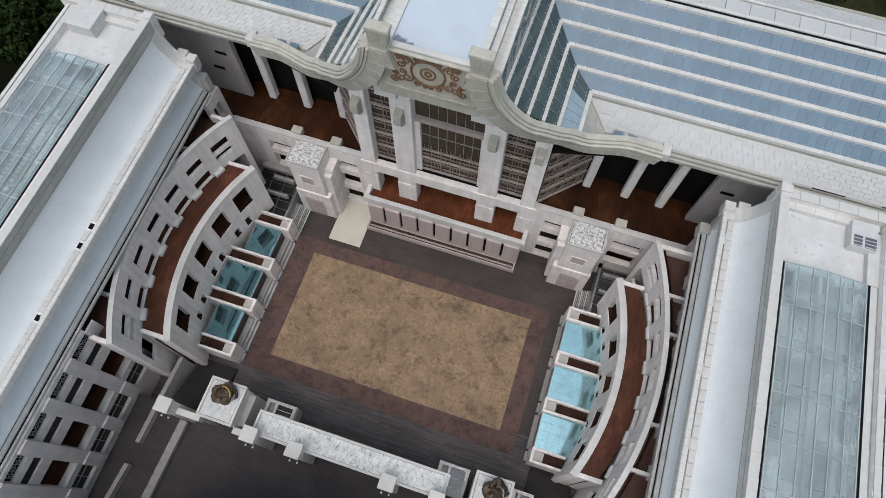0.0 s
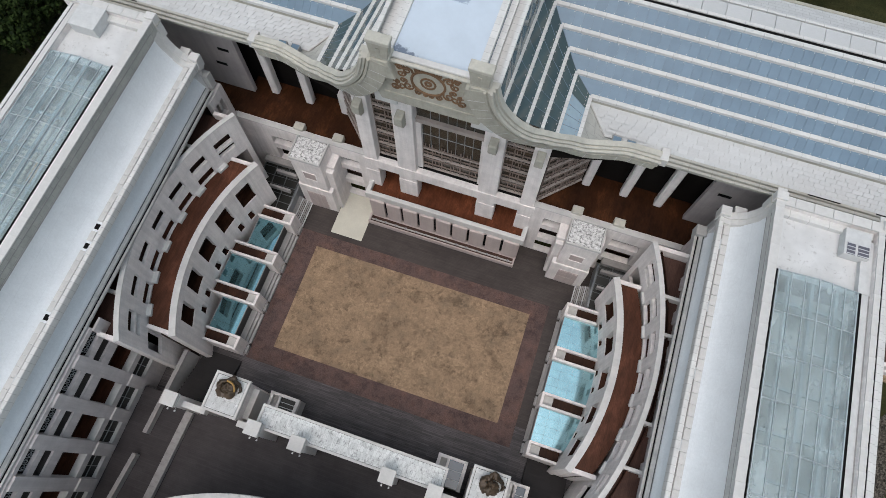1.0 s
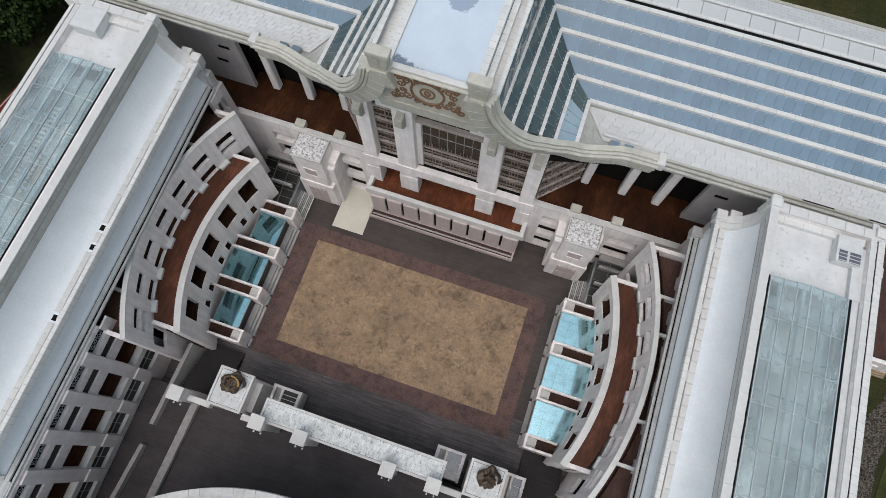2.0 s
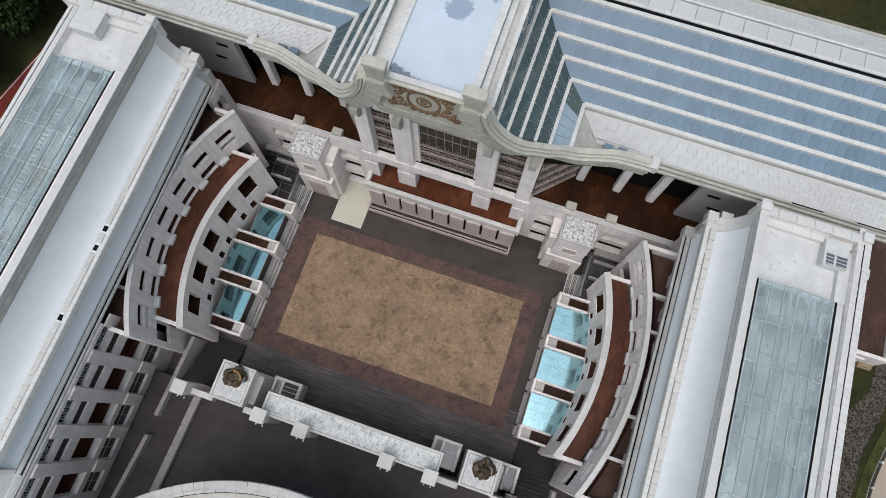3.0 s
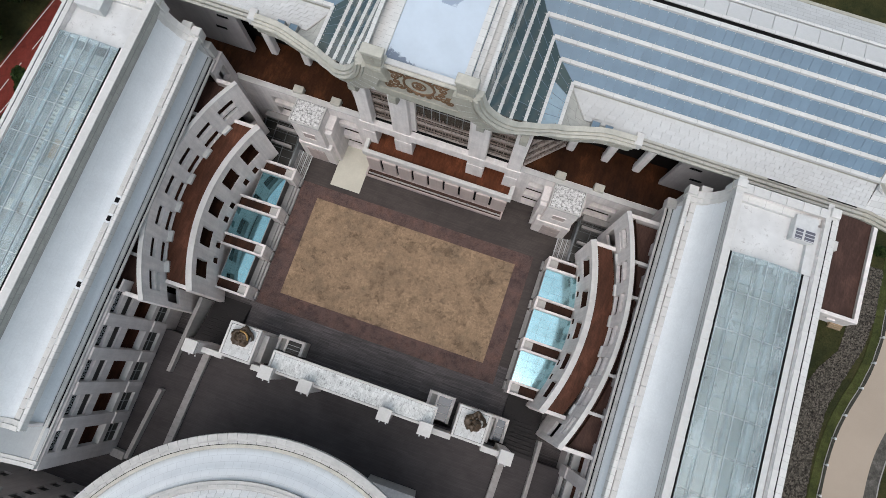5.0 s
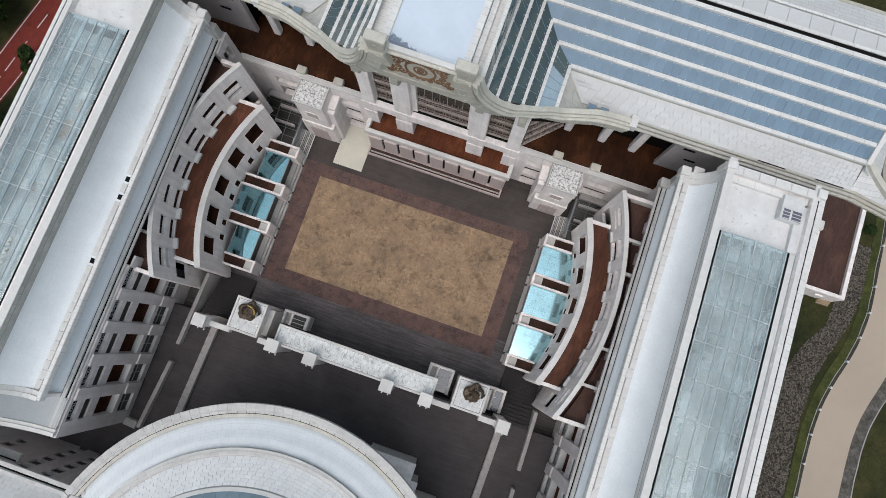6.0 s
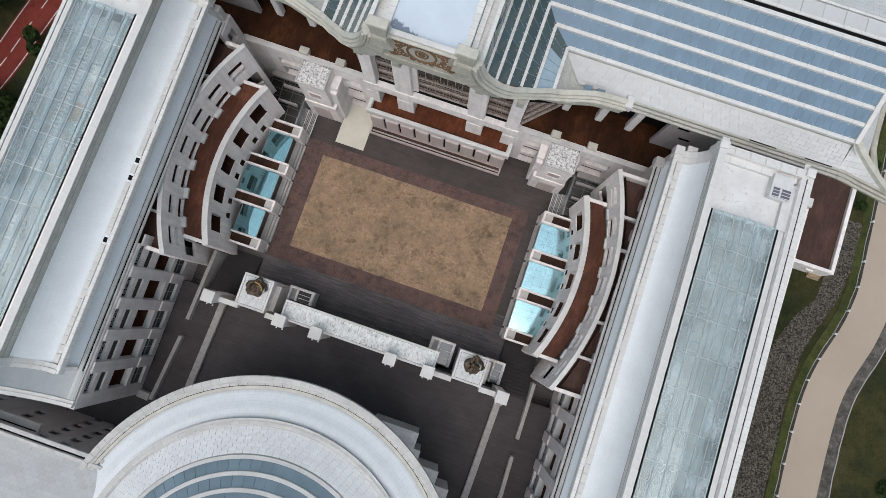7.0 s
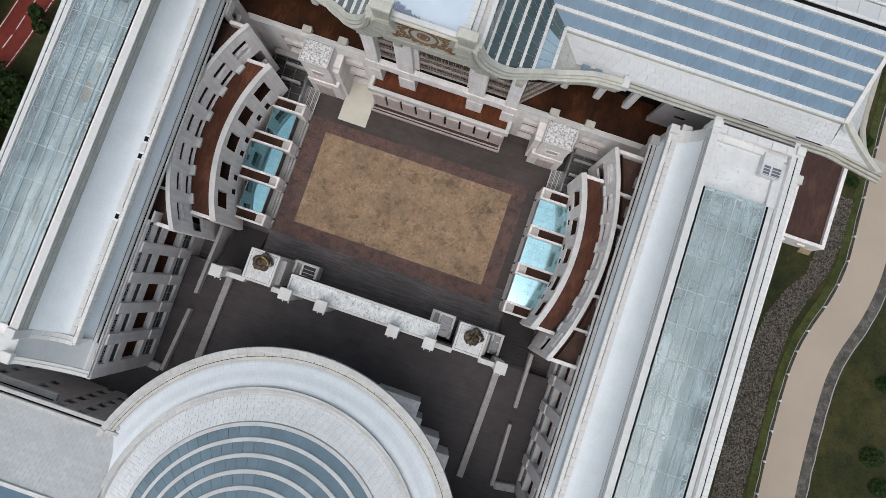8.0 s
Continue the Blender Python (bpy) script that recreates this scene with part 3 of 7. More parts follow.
ring_band("rim_gap", [(16.2, 18.3), (16.2, 18.4), (16.0, 18.4), (16.0, 18.2)], ROOF_BED, rotunda)
ring_band("upper_cornice", [(16.75, 18.05), (16.75, 18.5), (16.2, 18.55), (16.05, 18.4), (16.0, 18.0)], EAVES_GREY, rotunda, "narrow stone rim")


def dome(r):
    return 18.2 + (16.1 - r) * 0.56 - 0.006 * (16.1 - r) ** 2


ring_band("tile_bed", [(16.1, 17.8), (16.1, dome(16.1) - 0.06), (13.35, dome(13.35) - 0.06), (13.35, dome(13.35) - 0.4)], ROOF_BED, rotunda)
ring_band("glazing_bed", [(13.35, dome(13.35) - 0.08), (4.0, dome(4.0) - 0.08), (4.0, dome(4.0) - 0.2), (13.35, dome(13.35) - 0.2)], GLASS_JOINT, rotunda)
edges_r = [13.35, 12.0, 10.65, 9.3, 7.95, 6.6, 5.2, 4.0]
for r in edges_r:
    ring_band("rib", [(r + 0.19, dome(r + 0.19) - 0.1), (r + 0.17, dome(r + 0.19) + 0.16), (r - 0.17, dome(r - 0.19) + 0.16), (r - 0.19, dome(r - 0.19) - 0.1)], CAPSTONE, rotunda, "white stone ring rib")
for a, b in zip(edges_r[:-1], edges_r[1:]):
    n = max(24, int(2 * math.pi * a / 1.1))
    for i in range(n):
        t0, t1 = 2 * math.pi * (i + 0.015) / n, 2 * math.pi * (i + 0.985) / n
        if not 0.05 < (t0 % (2 * math.pi)) / math.pi < 0.95:
            continue
        pts = [(RX + r * math.cos(t), RY + r * math.sin(t), dome(r)) for r, t in ((a, t0), (a, t1), (b, t1), (b, t0))]
        part("pane", sheet(B(), pts, 0.04), GLASS_STEEL, rotunda)
ring_band("dome_crown", [(4.0, dome(4.0)), (2.0, dome(2.0)), (0.1, dome(0.1)), (0.1, dome(4) - 0.4), (4.0, dome(4) - 0.3)], GLASS_STEEL, rotunda)
# the back half of the glazed dome, as one sheet
bm = B()
for a, b in zip(edges_r[:-1], edges_r[1:]):
    rows = [[bm.verts.new((RX + r * math.cos(t), RY + r * math.sin(t), dome(r) - 0.05)) for r in (a, b)] for t in [math.pi * (0.93 + 1.14 * i / 48) for i in range(49)]]
    for p, q in zip(rows[:-1], rows[1:]):
        bm.faces.new((p[0], q[0], q[1], p[1]))
part("rear_glazing", bm, GLASS_STEEL, rotunda)
# stepped balcony blocks at the rotunda's foot
for x0, x1, y0, y1 in ((4.0, 9.4, -25.4, -22.1), (9.42, 10.2, -25.4, -23.9), (8.0, 12.9, -28.0, -25.42), (12.92, 14.6, -30.5, -26.95)):
    bk = thing("stone_block", "pale stone block stepping out at the foot of the rotunda", "block", "rotunda blocks")
    part("block_body", box(B(), x0, x1, y0, y1, PZ, 6.8), SHADE_STONE, bk)
    part("block_cap", box(B(), x0, x1 + 0.05, y0, y1 + 0.05, 6.8, 7.0), WHITE, bk, bevel=0.02)

# ---- hall behind the rotunda ----
south = thing("rear_hall", "white hall beside the rotunda with tiled roof and blue glazing", "building")
for sx in (-1, 1):
    x_in, x_out = (-18.2, -60) if sx < 0 else (14.6, 60)
    lo, hi = min(x_in, x_out), max(x_in, x_out)
    holes = []
    for x in (24.95, 27.45, 32.0, 37.0, 39.5):
        rows = (6.5, 8.75) if x == 32.0 else (2.0, 4.25, 6.5, 8.75, 10.95, 13.2)
        holes += [(sx * x - 0.5, sx * x + 0.5, z, z + 1.45) for z in rows]
    part("wall", pierced(B(), lambda u, w, z: (u, -33.6 - w, z), lo, hi, PZ - 1, 15.6, 0.5, holes), RENDER_SHADED, south)
    part("wall_ledge", box(B(), *sorted((sx * 28.2, x_out)), -33.6, -32.7, 13.2, 13.6), SHADE_STONE, south, "projecting stone ledge", bevel=0.03)
    part("ledge_gutter", box(B(), *sorted((sx * 28.4, x_out)), -33.56, -33.42, 13.6, 13.606), BLACK, south)
    part("window_glass", box(B(), lo, hi, -33.86, -33.8, PZ - 1, 15.6), GLASS_DARK, south)
    part("wall_backing", box(B(), lo, hi, -34.6, -34.3, PZ - 1, 15.6), SHADE_BLACK, south)
    pr = [(-33.2, 15.4), (-32.9, 16.0), (-32.9, 16.3), (-33.1, 16.35), (-33.3, 16.35), (-33.35, 16.2), (-33.5, 16.2), (-33.55, 16.5), (-33.9, 16.5), (-34.0, 15.4)]
    part("cornice", sweep(B(), [[(x, y, z) for y, z in pr] for x in (lo, hi)]), EAVES_GREY, south, "moulded stone cornice")
    part("cornice_gutter", box(B(), lo, hi, -33.52, -33.32, 16.2, 16.24), BLACK, south)
    part("tile_bed", sheet(B(), [(lo, -33.9, 16.24), (hi, -33.9, 16.24), (hi, -40.4, 19.54), (lo, -40.4, 19.54)][::-1], 0.4), ROOF_BED, south)
    for k in range(6):
        y0, z0 = -40.5 - 1.7 * k, 19.65 + 0.8 * k
        part("rib", beam(B(), (lo, y0, z0 + 0.14), (hi, y0, z0 + 0.14), 0.4, 0.25), CAPSTONE, south)
        part("glazing", sheet(B(), [(lo, y0, z0), (hi, y0, z0), (hi, y0 - 1.7, z0 + 0.8), (lo, y0 - 1.7, z0 + 0.8)][::-1], 0.05), GLASS_BLUE, south)

# ---- wings ----
YS = -25.3
BAY, BAY0 = 3.42, -14.6


def scroll_yz(x, y, z, r, flip):
    """A flat iron scroll in an upright plane facing the court."""
    rows = []
    for i in range(15):
        t = i / 14
        a = flip * 2 * math.pi * 1.2 * t
        rr = r * (1 - 0.7 * t)
        o = Vector((x, y + rr * math.cos(a), z + rr * math.sin(a) * 1.6))
        e = Vector((0, math.cos(a), math.sin(a)))
        rows.append([o + e * 0.03 + Vector((0.02, 0, 0)), o - e * 0.03 + Vector((0.02, 0, 0)), o - e * 0.03 - Vector((0.02, 0, 0)), o + e * 0.03 - Vector((0.02, 0, 0))])
    return sweep(B(), rows)


def wing(s):
    YN = 13.95 if s > 0 else 13.65
    side = thing("wing_building", "long white stone wing with curved roof and glazed skylight", "building", "wings")

    def P(u, y, z):
        return (s * u, y, z)

    def run(name, pr, y0, y1, mat, label="", n=1):
        rows = [[P(u, y0 + (y1 - y0) * i / n, z) for u, z in pr] for i in range(n + 1)]
        ob = part(name, sweep(B(), rows), mat, side, label)
        if name in ("upper_roof", "lower_roof"):
            for p in ob.data.polygons:
                p.use_smooth = True
            ob.data.set_sharp_from_angle(angle=radians(25))
        return ob

    # court facade with bays
    holes = []
    k0 = int((14.0 - BAY0) // BAY)
    bays = [BAY0 - BAY * i for i in range(-k0, 5)]
    for y in bays:
        a, b = y - BAY + 0.62, y - 0.62
        holes += [(a, b, 15.0, 16.4), (a, b, 12.9, 14.2), (a, b, 7.6, 11.5), (a, b, 4.0, 6.4)]
    if s < 0:
        holes += [(12.3, 13.5, 13.2, 15.6), (12.3, 13.5, 7.6, 11.5)]
    # the left facade is left out behind the curved screens, hidden from the camera
    back = 1.5 if s < 0 else 0.0
    for y0, y1 in ((-29.2, -11.65), (11.8, 14.25)) if back else ((-29.2, 14.25),):
        part("facade_wall", pierced(B(), lambda u, w, z: P(24.0 + w, u, z), y0, y1, 0.0, 16.9, 0.6, [h for h in holes if y0 <= h[0] and h[1] <= y1]), FACADE, side, "smooth white stone facade")
    for y in [v for v in bays[:-1] if s > 0 or v < -11.0]:
        part("pier", box(B(), *sorted((s * 23.8, s * 24.0)), y - 0.6, y + 0.6, 3.7, 16.6), FACADE, side, "flat stone pier")
        part("pier_base", box(B(), *sorted((s * 23.62, s * 23.8)), y - 0.6, y + 0.6, 3.7, 6.9), FACADE, side)
        for z in (4.0, 7.6):
            part("sill", box(B(), *sorted((s * 23.85, s * 24.5)), y - BAY + 0.62, y - 0.62, z - 0.12, z + 0.03), CAPSTONE, side)
        part("grille", box(B(), *sorted((s * 24.35, s * 24.45)), y - BAY + 0.7, y - 0.7, 15.05, 16.2), BLACK, side)
        for z0, z1 in ((12.9, 14.2), (4.0, 6.4)):
            part("window_glass", box(B(), *sorted((s * 24.2, s * 24.25)), y - BAY + 0.62, y - 0.62, z0, z1), GLASS_DARK, side)
        for k in range(4):
            yl = y - BAY + 0.9 + k * 0.54
            part("grille_bar", box(B(), *sorted((s * 24.3, s * 24.35)), yl, yl + 0.05, 15.05, 16.3), METAL_GREY, side)
            part("grille_scroll", scroll_yz(s * 24.28, yl + 0.27, 15.55, 0.2, 1 if k % 2 else -1), METAL_GREY, side)
        part("mullion", box(B(), *sorted((s * 24.12, s * 24.2)), y - BAY / 2 - 0.03, y - BAY / 2 + 0.03, 4.0, 6.4), METAL_GREY, side)
        part("transom", box(B(), *sorted((s * 24.12, s * 24.2)), y - BAY + 0.62, y - 0.62, 5.3, 5.36), METAL_GREY, side)
    for z in (3.9, 7.5, 12.8, 14.9):
        part("floor_slab", box(B(), *sorted((s * 24.6, s * 26.0)), -28.4, -11.7, z - 0.2, z), BROWN, side)
        if s > 0:
            part("floor_slab", box(B(), 24.6, 26.0, -11.7, YN - 0.3, z - 0.2, z), BROWN, side)
    part("inner_wall", box(B(), *sorted((s * 26.0, s * 26.3)), -28.4, YN - 0.3, 0.0, 17.0), BROWN_RECESS_SHADE, side)
    # eaves, lower roof, gutter rail
    run("eaves_cornice", [(24.0, 16.5), (23.5, 16.8), (23.35, 17.1), (23.35, 17.3), (23.5, 17.3), (23.52, 17.15), (23.75, 17.15), (24.6, 17.0), (24.6, 16.5)], -28.9, YN - 0.6, EAVES_GREY, "moulded grey eaves")
    run("gutter", [(23.62, 17.16), (23.62, 17.2), (23.74, 17.2), (23.74, 17.16)], -29.3, YN - 0.6, BLACK)
    run("eaves_ledge", [(23.72, 17.1), (23.72, 17.4), (24.02, 17.5), (24.02, 17.1)], -28.9, YN - 0.6, EAVES_GREY, "grey stone ledge along the eaves")
    run("ledge_gutter", [(24.02, 17.1), (24.02, 17.47), (24.11, 17.5), (24.11, 17.1)], YS, YN - 0.6, IRON)
    run("lower_roof", rounded([(23.74, 17.1), (24.2, 17.45), (24.6, 18.0), (25.0, 18.9), (25.3, 19.9), (25.32, 20.45)], 4) + [(25.5, 20.45), (25.5, 17.0)], YS, YN - 0.5, ROOF_WHITE, "pale concave lower roof")
    run("gutter_rail", [(23.95, 20.6), (23.95, 21.35), (24.0, 21.4), (24.29, 21.4), (24.34, 21.35), (24.34, 20.6)], YS, YN, CAP_Y, "white gutter rail")
    run("gutter_gap", [(24.34, 20.5), (24.34, 21.1), (24.5, 21.1), (24.5, 20.5)], YS, YN, BLACK if s < 0 else GREY_PANEL)
    run("upper_roof", rounded([(24.95, 21.1), (25.45, 21.5), (25.9, 22.1), (26.3, 22.9), (26.55, 23.6), (26.72, 24.4)], 6) + [(27.2, 24.4), (27.2, 20.5), (24.5, 20.5), (24.5, 21.1)], YS, YN - 0.3, ROOF_WHITE, "white concave roof")
    gaps = {-1: (-4.11, -5.75, -12.38), 1: ()}[s]
    me = unit_tile("gutter_block", CAPSTONE, 0.5, 0.89, 0.12, 0.02)
    ob_y = YS + 0.35
    while ob_y < YN - 0.3:
        if not any(abs(ob_y - g) < 0.46 for g in gaps):
            piece("gutter_block", me, side, pose(s * 24.74, ob_y, 21.2))
        else:
            part("gutter_hole", box(B(), *sorted((s * 24.55, s * 24.95)), ob_y - 0.25, ob_y + 0.25, 21.1, 21.12), BLACK, side)
        ob_y += 0.91
    for k in range(7):
        yc = YN - 3.0 - 5.6 * k
        part("gutter_clip", box(B(), *sorted((s * 24.345, s * 24.46)), yc - 0.45, yc + 0.45, 21.1, 21.3), METAL_WHITE, side)
    # inner parapet; the west wing's outer parapet is lower and narrower
    ou, oz = (0.0, 0.0) if s > 0 else (-0.68, -0.36)
    run("parapet", [(26.72, 24.0), (26.66, 25.9), (27.26, 25.9), (27.28, 24.0)], YS, YN, PARAPET if s < 0 else PARAPET_PALE, "weathered parapet face")
    for u, z in ((26.70, 24.42), (26.675, 25.28)):
        run("parapet_joint", [(u - 0.03, z), (u - 0.03, z + 0.035), (u + 0.03, z + 0.035), (u + 0.03, z)], YS + 0.8, YN - 1.2, GREY_PANEL)
    me = unit_tile("parapet_coping", CAPSTONE, 0.68, 1.598, 0.12, 0.002)
    me2 = unit_tile("outer_coping", CAPSTONE, 0.46, 1.598, 0.12, 0.002)
    y = YS + 0.8
    while y < YN:
        piece("coping_stone", me, side, pose(s * 26.96, y, 26.02))
        piece("outer_coping", me2, side, pose(s * (34.6 + ou), y, 26.02 + oz))
        y += 1.6
    run("outer_parapet", [(34.35 + ou, 24.0), (34.35 + ou, 25.9 + oz), (35.15 + ou, 25.9 + oz), (35.2 + ou, 22.5), (34.4 + ou, 22.5)], YS, YN, WHITE, "outer parapet")
    run("outer_groove", [(34.83 + ou, 25.85 + oz), (34.83 + ou, 25.94 + oz), (34.95 + ou, 25.94 + oz), (34.95 + ou, 25.85 + oz)], YS, YN, BLACK)
    run("outer_top_rail", [(34.95 + ou, 25.8 + oz), (34.95 + ou, 25.99 + oz), (35.25 + ou, 25.99 + oz), (35.25 + ou, 25.7 + oz)], YS, YN, CAP_Y, "white rail along the outer parapet")
    if s > 0:
        run("inner_groove", [(34.27, 25.4), (34.27, 25.53), (34.36, 25.53), (34.36, 25.4)], YS + 0.9, 8.2, GREY_PANEL)
        run("second_rail", [(35.32, 25.2), (35.32, 25.7), (35.62, 25.7), (35.62, 25.1)], YS, YN, CAP_Y, "lower white rail along the outer parapet")
        run("second_groove", [(35.25, 25.2), (35.25, 25.5), (35.32, 25.5), (35.32, 25.2)], YS, YN, BLACK)
    run("outer_roof", [(35.2, 22.4), (35.2, 22.9), (36.6, 22.2), (36.9, 22.0), (36.9, 20.6), (35.2, 20.6)], YS, YN - 0.6, ROOF_WHITE, "outer roof ledge")
    run("outer_gutter", [(36.9, 20.6), (36.9, 21.2), (37.15, 21.2), (37.15, 20.6)], YS, YN - 0.6, BLACK)
    run("outer_rail", [(37.15, 20.6), (37.15, 21.6), (37.5, 21.6), (37.6, 20.6)], YS, YN - 0.6, CAPSTONE)
    run("outer_eave_band", [(37.5, 19.8), (37.6, 20.3), (38.3, 20.3), (38.3, 20.0), (37.8, 19.6)], YS, YN - 0.6, WHITE)
    run("outer_wall", [(37.0, 0.0), (37.0, 20.6), (37.5, 20.6), (37.5, 0.0)], -29.0, YN - 0.6, WHITE_Z)
    # end walls and upper ends
    part("end_wall", box(B(), *sorted((s * 24.3, s * 37.2)), YN - 0.5, YN - 0.1, 0.0, 20.5), WHITE_Z, side)
    run("end_wall", [(24.1, 0.0), (24.1, 17.2), (25.6, 17.7), (26.8, 18.3), (28.0, 19.1), (29.6, 20.2), (37.2, 20.2), (37.2, 0.0)], -28.7, -28.4, WHITE_Z)
    run("end_wall", [(24.8, 17.0), (24.8, 20.9), (25.6, 21.4), (26.3, 22.6), (26.7, 24.0), (36.8, 24.0), (36.8, 17.0)], YS, YS + 0.3, WHITE)
    part("lower_deck", box(B(), *sorted((s * 29.4, s * 37.2)), -29.0, YS, 20.2, 20.5), DECK_WHITE, side)
    low = [(23.76, 17.36), (24.6, 17.55), (25.6, 17.95), (26.8, 18.6), (28.0, 19.4), (29.0, 20.2), (29.6, 20.9)]
    run("end_roof", rounded(low, 4) + [(29.6, 17.0), (23.76, 17.0)], -28.4, YS, ROOF_SHADED, "concave end roof darkened for its shaded slope")

    def arc_band(line, y0, y1, up):
        """A moulding that follows the roof's section at its end."""
        part("roof_end_arc", sweep(B(), [[P(u, y0, z + up), P(u, y1, z + up), P(u, y1, z - 0.45), P(u, y0, z - 0.45)] for u, z in line]), CAPSTONE, side, "curved stone roof end")
    low = [(23.6, 17.3)] + low[1:]
    arc_band(low, -29.0, -28.62, 0.2)
    arc_band(low, -28.62, -28.3, 0.1)
    part("end_post", box(B(), *sorted((s * 29.4, s * 30.6)), -29.1, -28.0, 19.8, 21.4), CAPSTONE, side, bevel=0.04)
    part("end_post", box(B(), *sorted((s * 26.6, s * 27.5)), YS - 0.1, YS + 0.8, 23.6, 26.25), CAPSTONE, side, bevel=0.04)
    part("end_parapet", box(B(), *sorted((s * 26.7, s * 35.2)), YN - 0.55, YN, 24.0, 25.9), WHITE, side)
    part("end_ledge", box(B(), *sorted((s * 27.3, s * 34.3)), YN - 1.15, YN - 0.55, 24.6, 25.45), CAP_X, side, "lower stone step of the end parapet", bevel=0.02)
    n = 6
    me = unit_tile("end_coping", CAPSTONE, (35.2 - 26.6) / n - 0.015, 0.8, 0.16, 0.015)
    for i in range(n):
        piece("coping_stone", me, side, pose(s * (26.6 + (35.2 - 26.6) * (i + 0.5) / n), YN - 0.2, 26.04))
    part("corner_post", box(B(), *sorted((s * 26.5, s * 27.4)), YN - 0.3, YN + 0.4, 23.6, 26.25), CAPSTONE, side, bevel=0.04)
    part("corner_post", box(B(), *sorted((s * 34.6, s * 35.4)), YN - 0.4, YN + 0.4, 23.0, 26.3), CAPSTONE, side, bevel=0.04)
    part("corner_post", box(B(), *sorted((s * 23.85, s * 24.75)), YN - 0.5, YN + 0.35, 20.3, 21.8), CAPSTONE, side, bevel=0.04)
    if s > 0:
        part("corner_post", box(B(), 23.3, 24.3, YN - 0.9, YN + 0.1, 16.4, 17.7), SHADE_STONE, side, bevel=0.04)
    part("corner_post", box(B(), *sorted((s * 24.2, s * 25.2)), YN - 0.4, YN + 0.35, 17.2, 19.2), SHADE_STONE, side, bevel=0.04)
    part("corner_post", box(B(), *sorted((s * 25.0, s * 26.0)), YN + 0.05, YN + 0.7, 19.0, 21.6), CAPSTONE, side, bevel=0.04)
    part("post_joint", box(B(), *sorted((s * 26.46, s * 27.44)), YN - 0.34, YN + 0.44, 25.3, 25.4), PALE_GREEN, side)
    part("corner_post", box(B(), *sorted((s * 36.7, s * 37.9)), YN - 1.4, YN - 0.5, 19.8, 21.7), CAPSTONE, side, bevel=0.04)
    # curved stone arc closing the concave roof at each end
    for y0, y1, o in ((YN - 0.6, YN + 0.05, 0.32), (YN - 1.1, YN - 0.6, 0.18), (YN - 1.16, YN - 1.1, 0.06), (YS - 0.1, YS + 0.3, 0.25), (YS + 0.3, YS + 0.75, 0.14)):
        pr = [(24.9, 21.2), (25.4, 21.45), (25.9, 22.0), (26.3, 22.8), (26.6, 23.8), (26.72, 24.4)]
        arc_band([(24.2, 21.2)] + pr, y0, y1, o)
    # deck and skylight
    SK_N, SK_S = 8.2, YS + 0.9
    part("roof_deck", box(B(), *sorted((s * 27.28, s * 34.4)), SK_N - 0.1, YN - 0.5, 24.6, 25.0), STAINED_DECK, side, "stained white roof deck")
    part("skylight_floor", box(B(), *sorted((s * 27.4, s * 34.4)), YS, SK_N, 21.6, 21.8), ROOM_FLOOR, side)
    for u in (28.9, 30.6, 32.4):
        part("inner_beam", box(B(), *sorted((s * (u - 0.12), s * (u + 0.12))), YS + 0.8, SK_N, 24.5, 24.9), BAR_GREY, side, "pale grey beam under the skylight")
    for k in range(10):
        yb = YS + 2.2 + 3.26 * k
        part("inner_beam", box(B(), *sorted((s * 27.6, s * 33.7)), yb - 0.1, yb + 0.1, 24.2, 24.5), BAR_GREY, side)
    part("skylight_kerb", box(B(), *sorted((s * 27.5, s * 34.3)), YS, SK_S, 24.0, 25.6), WHITE, side)
    U0, U1 = 27.68, 33.5
    rows = 10
    dy = (SK_N - SK_S) / rows
    cols = 6
    du = (U1 - U0) / cols

    def zz(i):
        return 25.55 + 0.32 * (1 - abs(i / cols * 2 - 1))

    for i in range(cols + 1):
        u = U0 + du * i
        main = i in (0, 3, 6)
        part("glazing_bar", beam(B(), P(u, SK_S, zz(i) + 0.07), P(u, SK_N, zz(i) + 0.07), 0.08 if main else 0.05, 0.14), BAR_GREY, side)
    for j in range(rows + 1):
        y = SK_S + dy * j
        for i in range(cols):
            part("cross_bar", beam(B(), P(U0 + du * i, y, zz(i) + 0.045), P(U0 + du * (i + 1), y, zz(i + 1) + 0.045), 0.05, 0.09), BAR_GREY, side)
    for j in range(rows):
        for i in range(cols):
            a, b = SK_S + dy * j + 0.04, SK_S + dy * (j + 1) - 0.04
            u, v = U0 + du * i + 0.04, U0 + du * (i + 1) - 0.04
            pane = part("pane", sheet(B(), [P(u, a, zz(i)), P(v, a, zz(i + 1)), P(v, b, zz(i + 1)), P(u, b, zz(i))], 0.03), GLASS_PALE if s > 0 else GLASS_CLEARER, side)
            pane.visible_shadow = False
    if s > 0:
        for x, y, w in ((29.6, 7.0, 0.9), (31.2, 6.5, 0.8), (30.2, 2.6, 0.7)):
            part("room_panel", box(B(), x - w, x + w, y - 0.35, y + 0.35, 23.0, 23.08), METAL_WHITE, side, "white panel under the skylight")
        for x, y in ((29.0, -0.6), (30.1, -0.9), (29.2, -2.2), (30.0, -2.6)):
            part("room_bracket", obox(B(), x, y, 0.5, 0.16, 21.8, 22.5, 35), IRON, side)
        part("skylight_kerb", box(B(), 33.8, 34.36, SK_S, SK_N, 24.6, 25.5), DECK_WHITE, side)
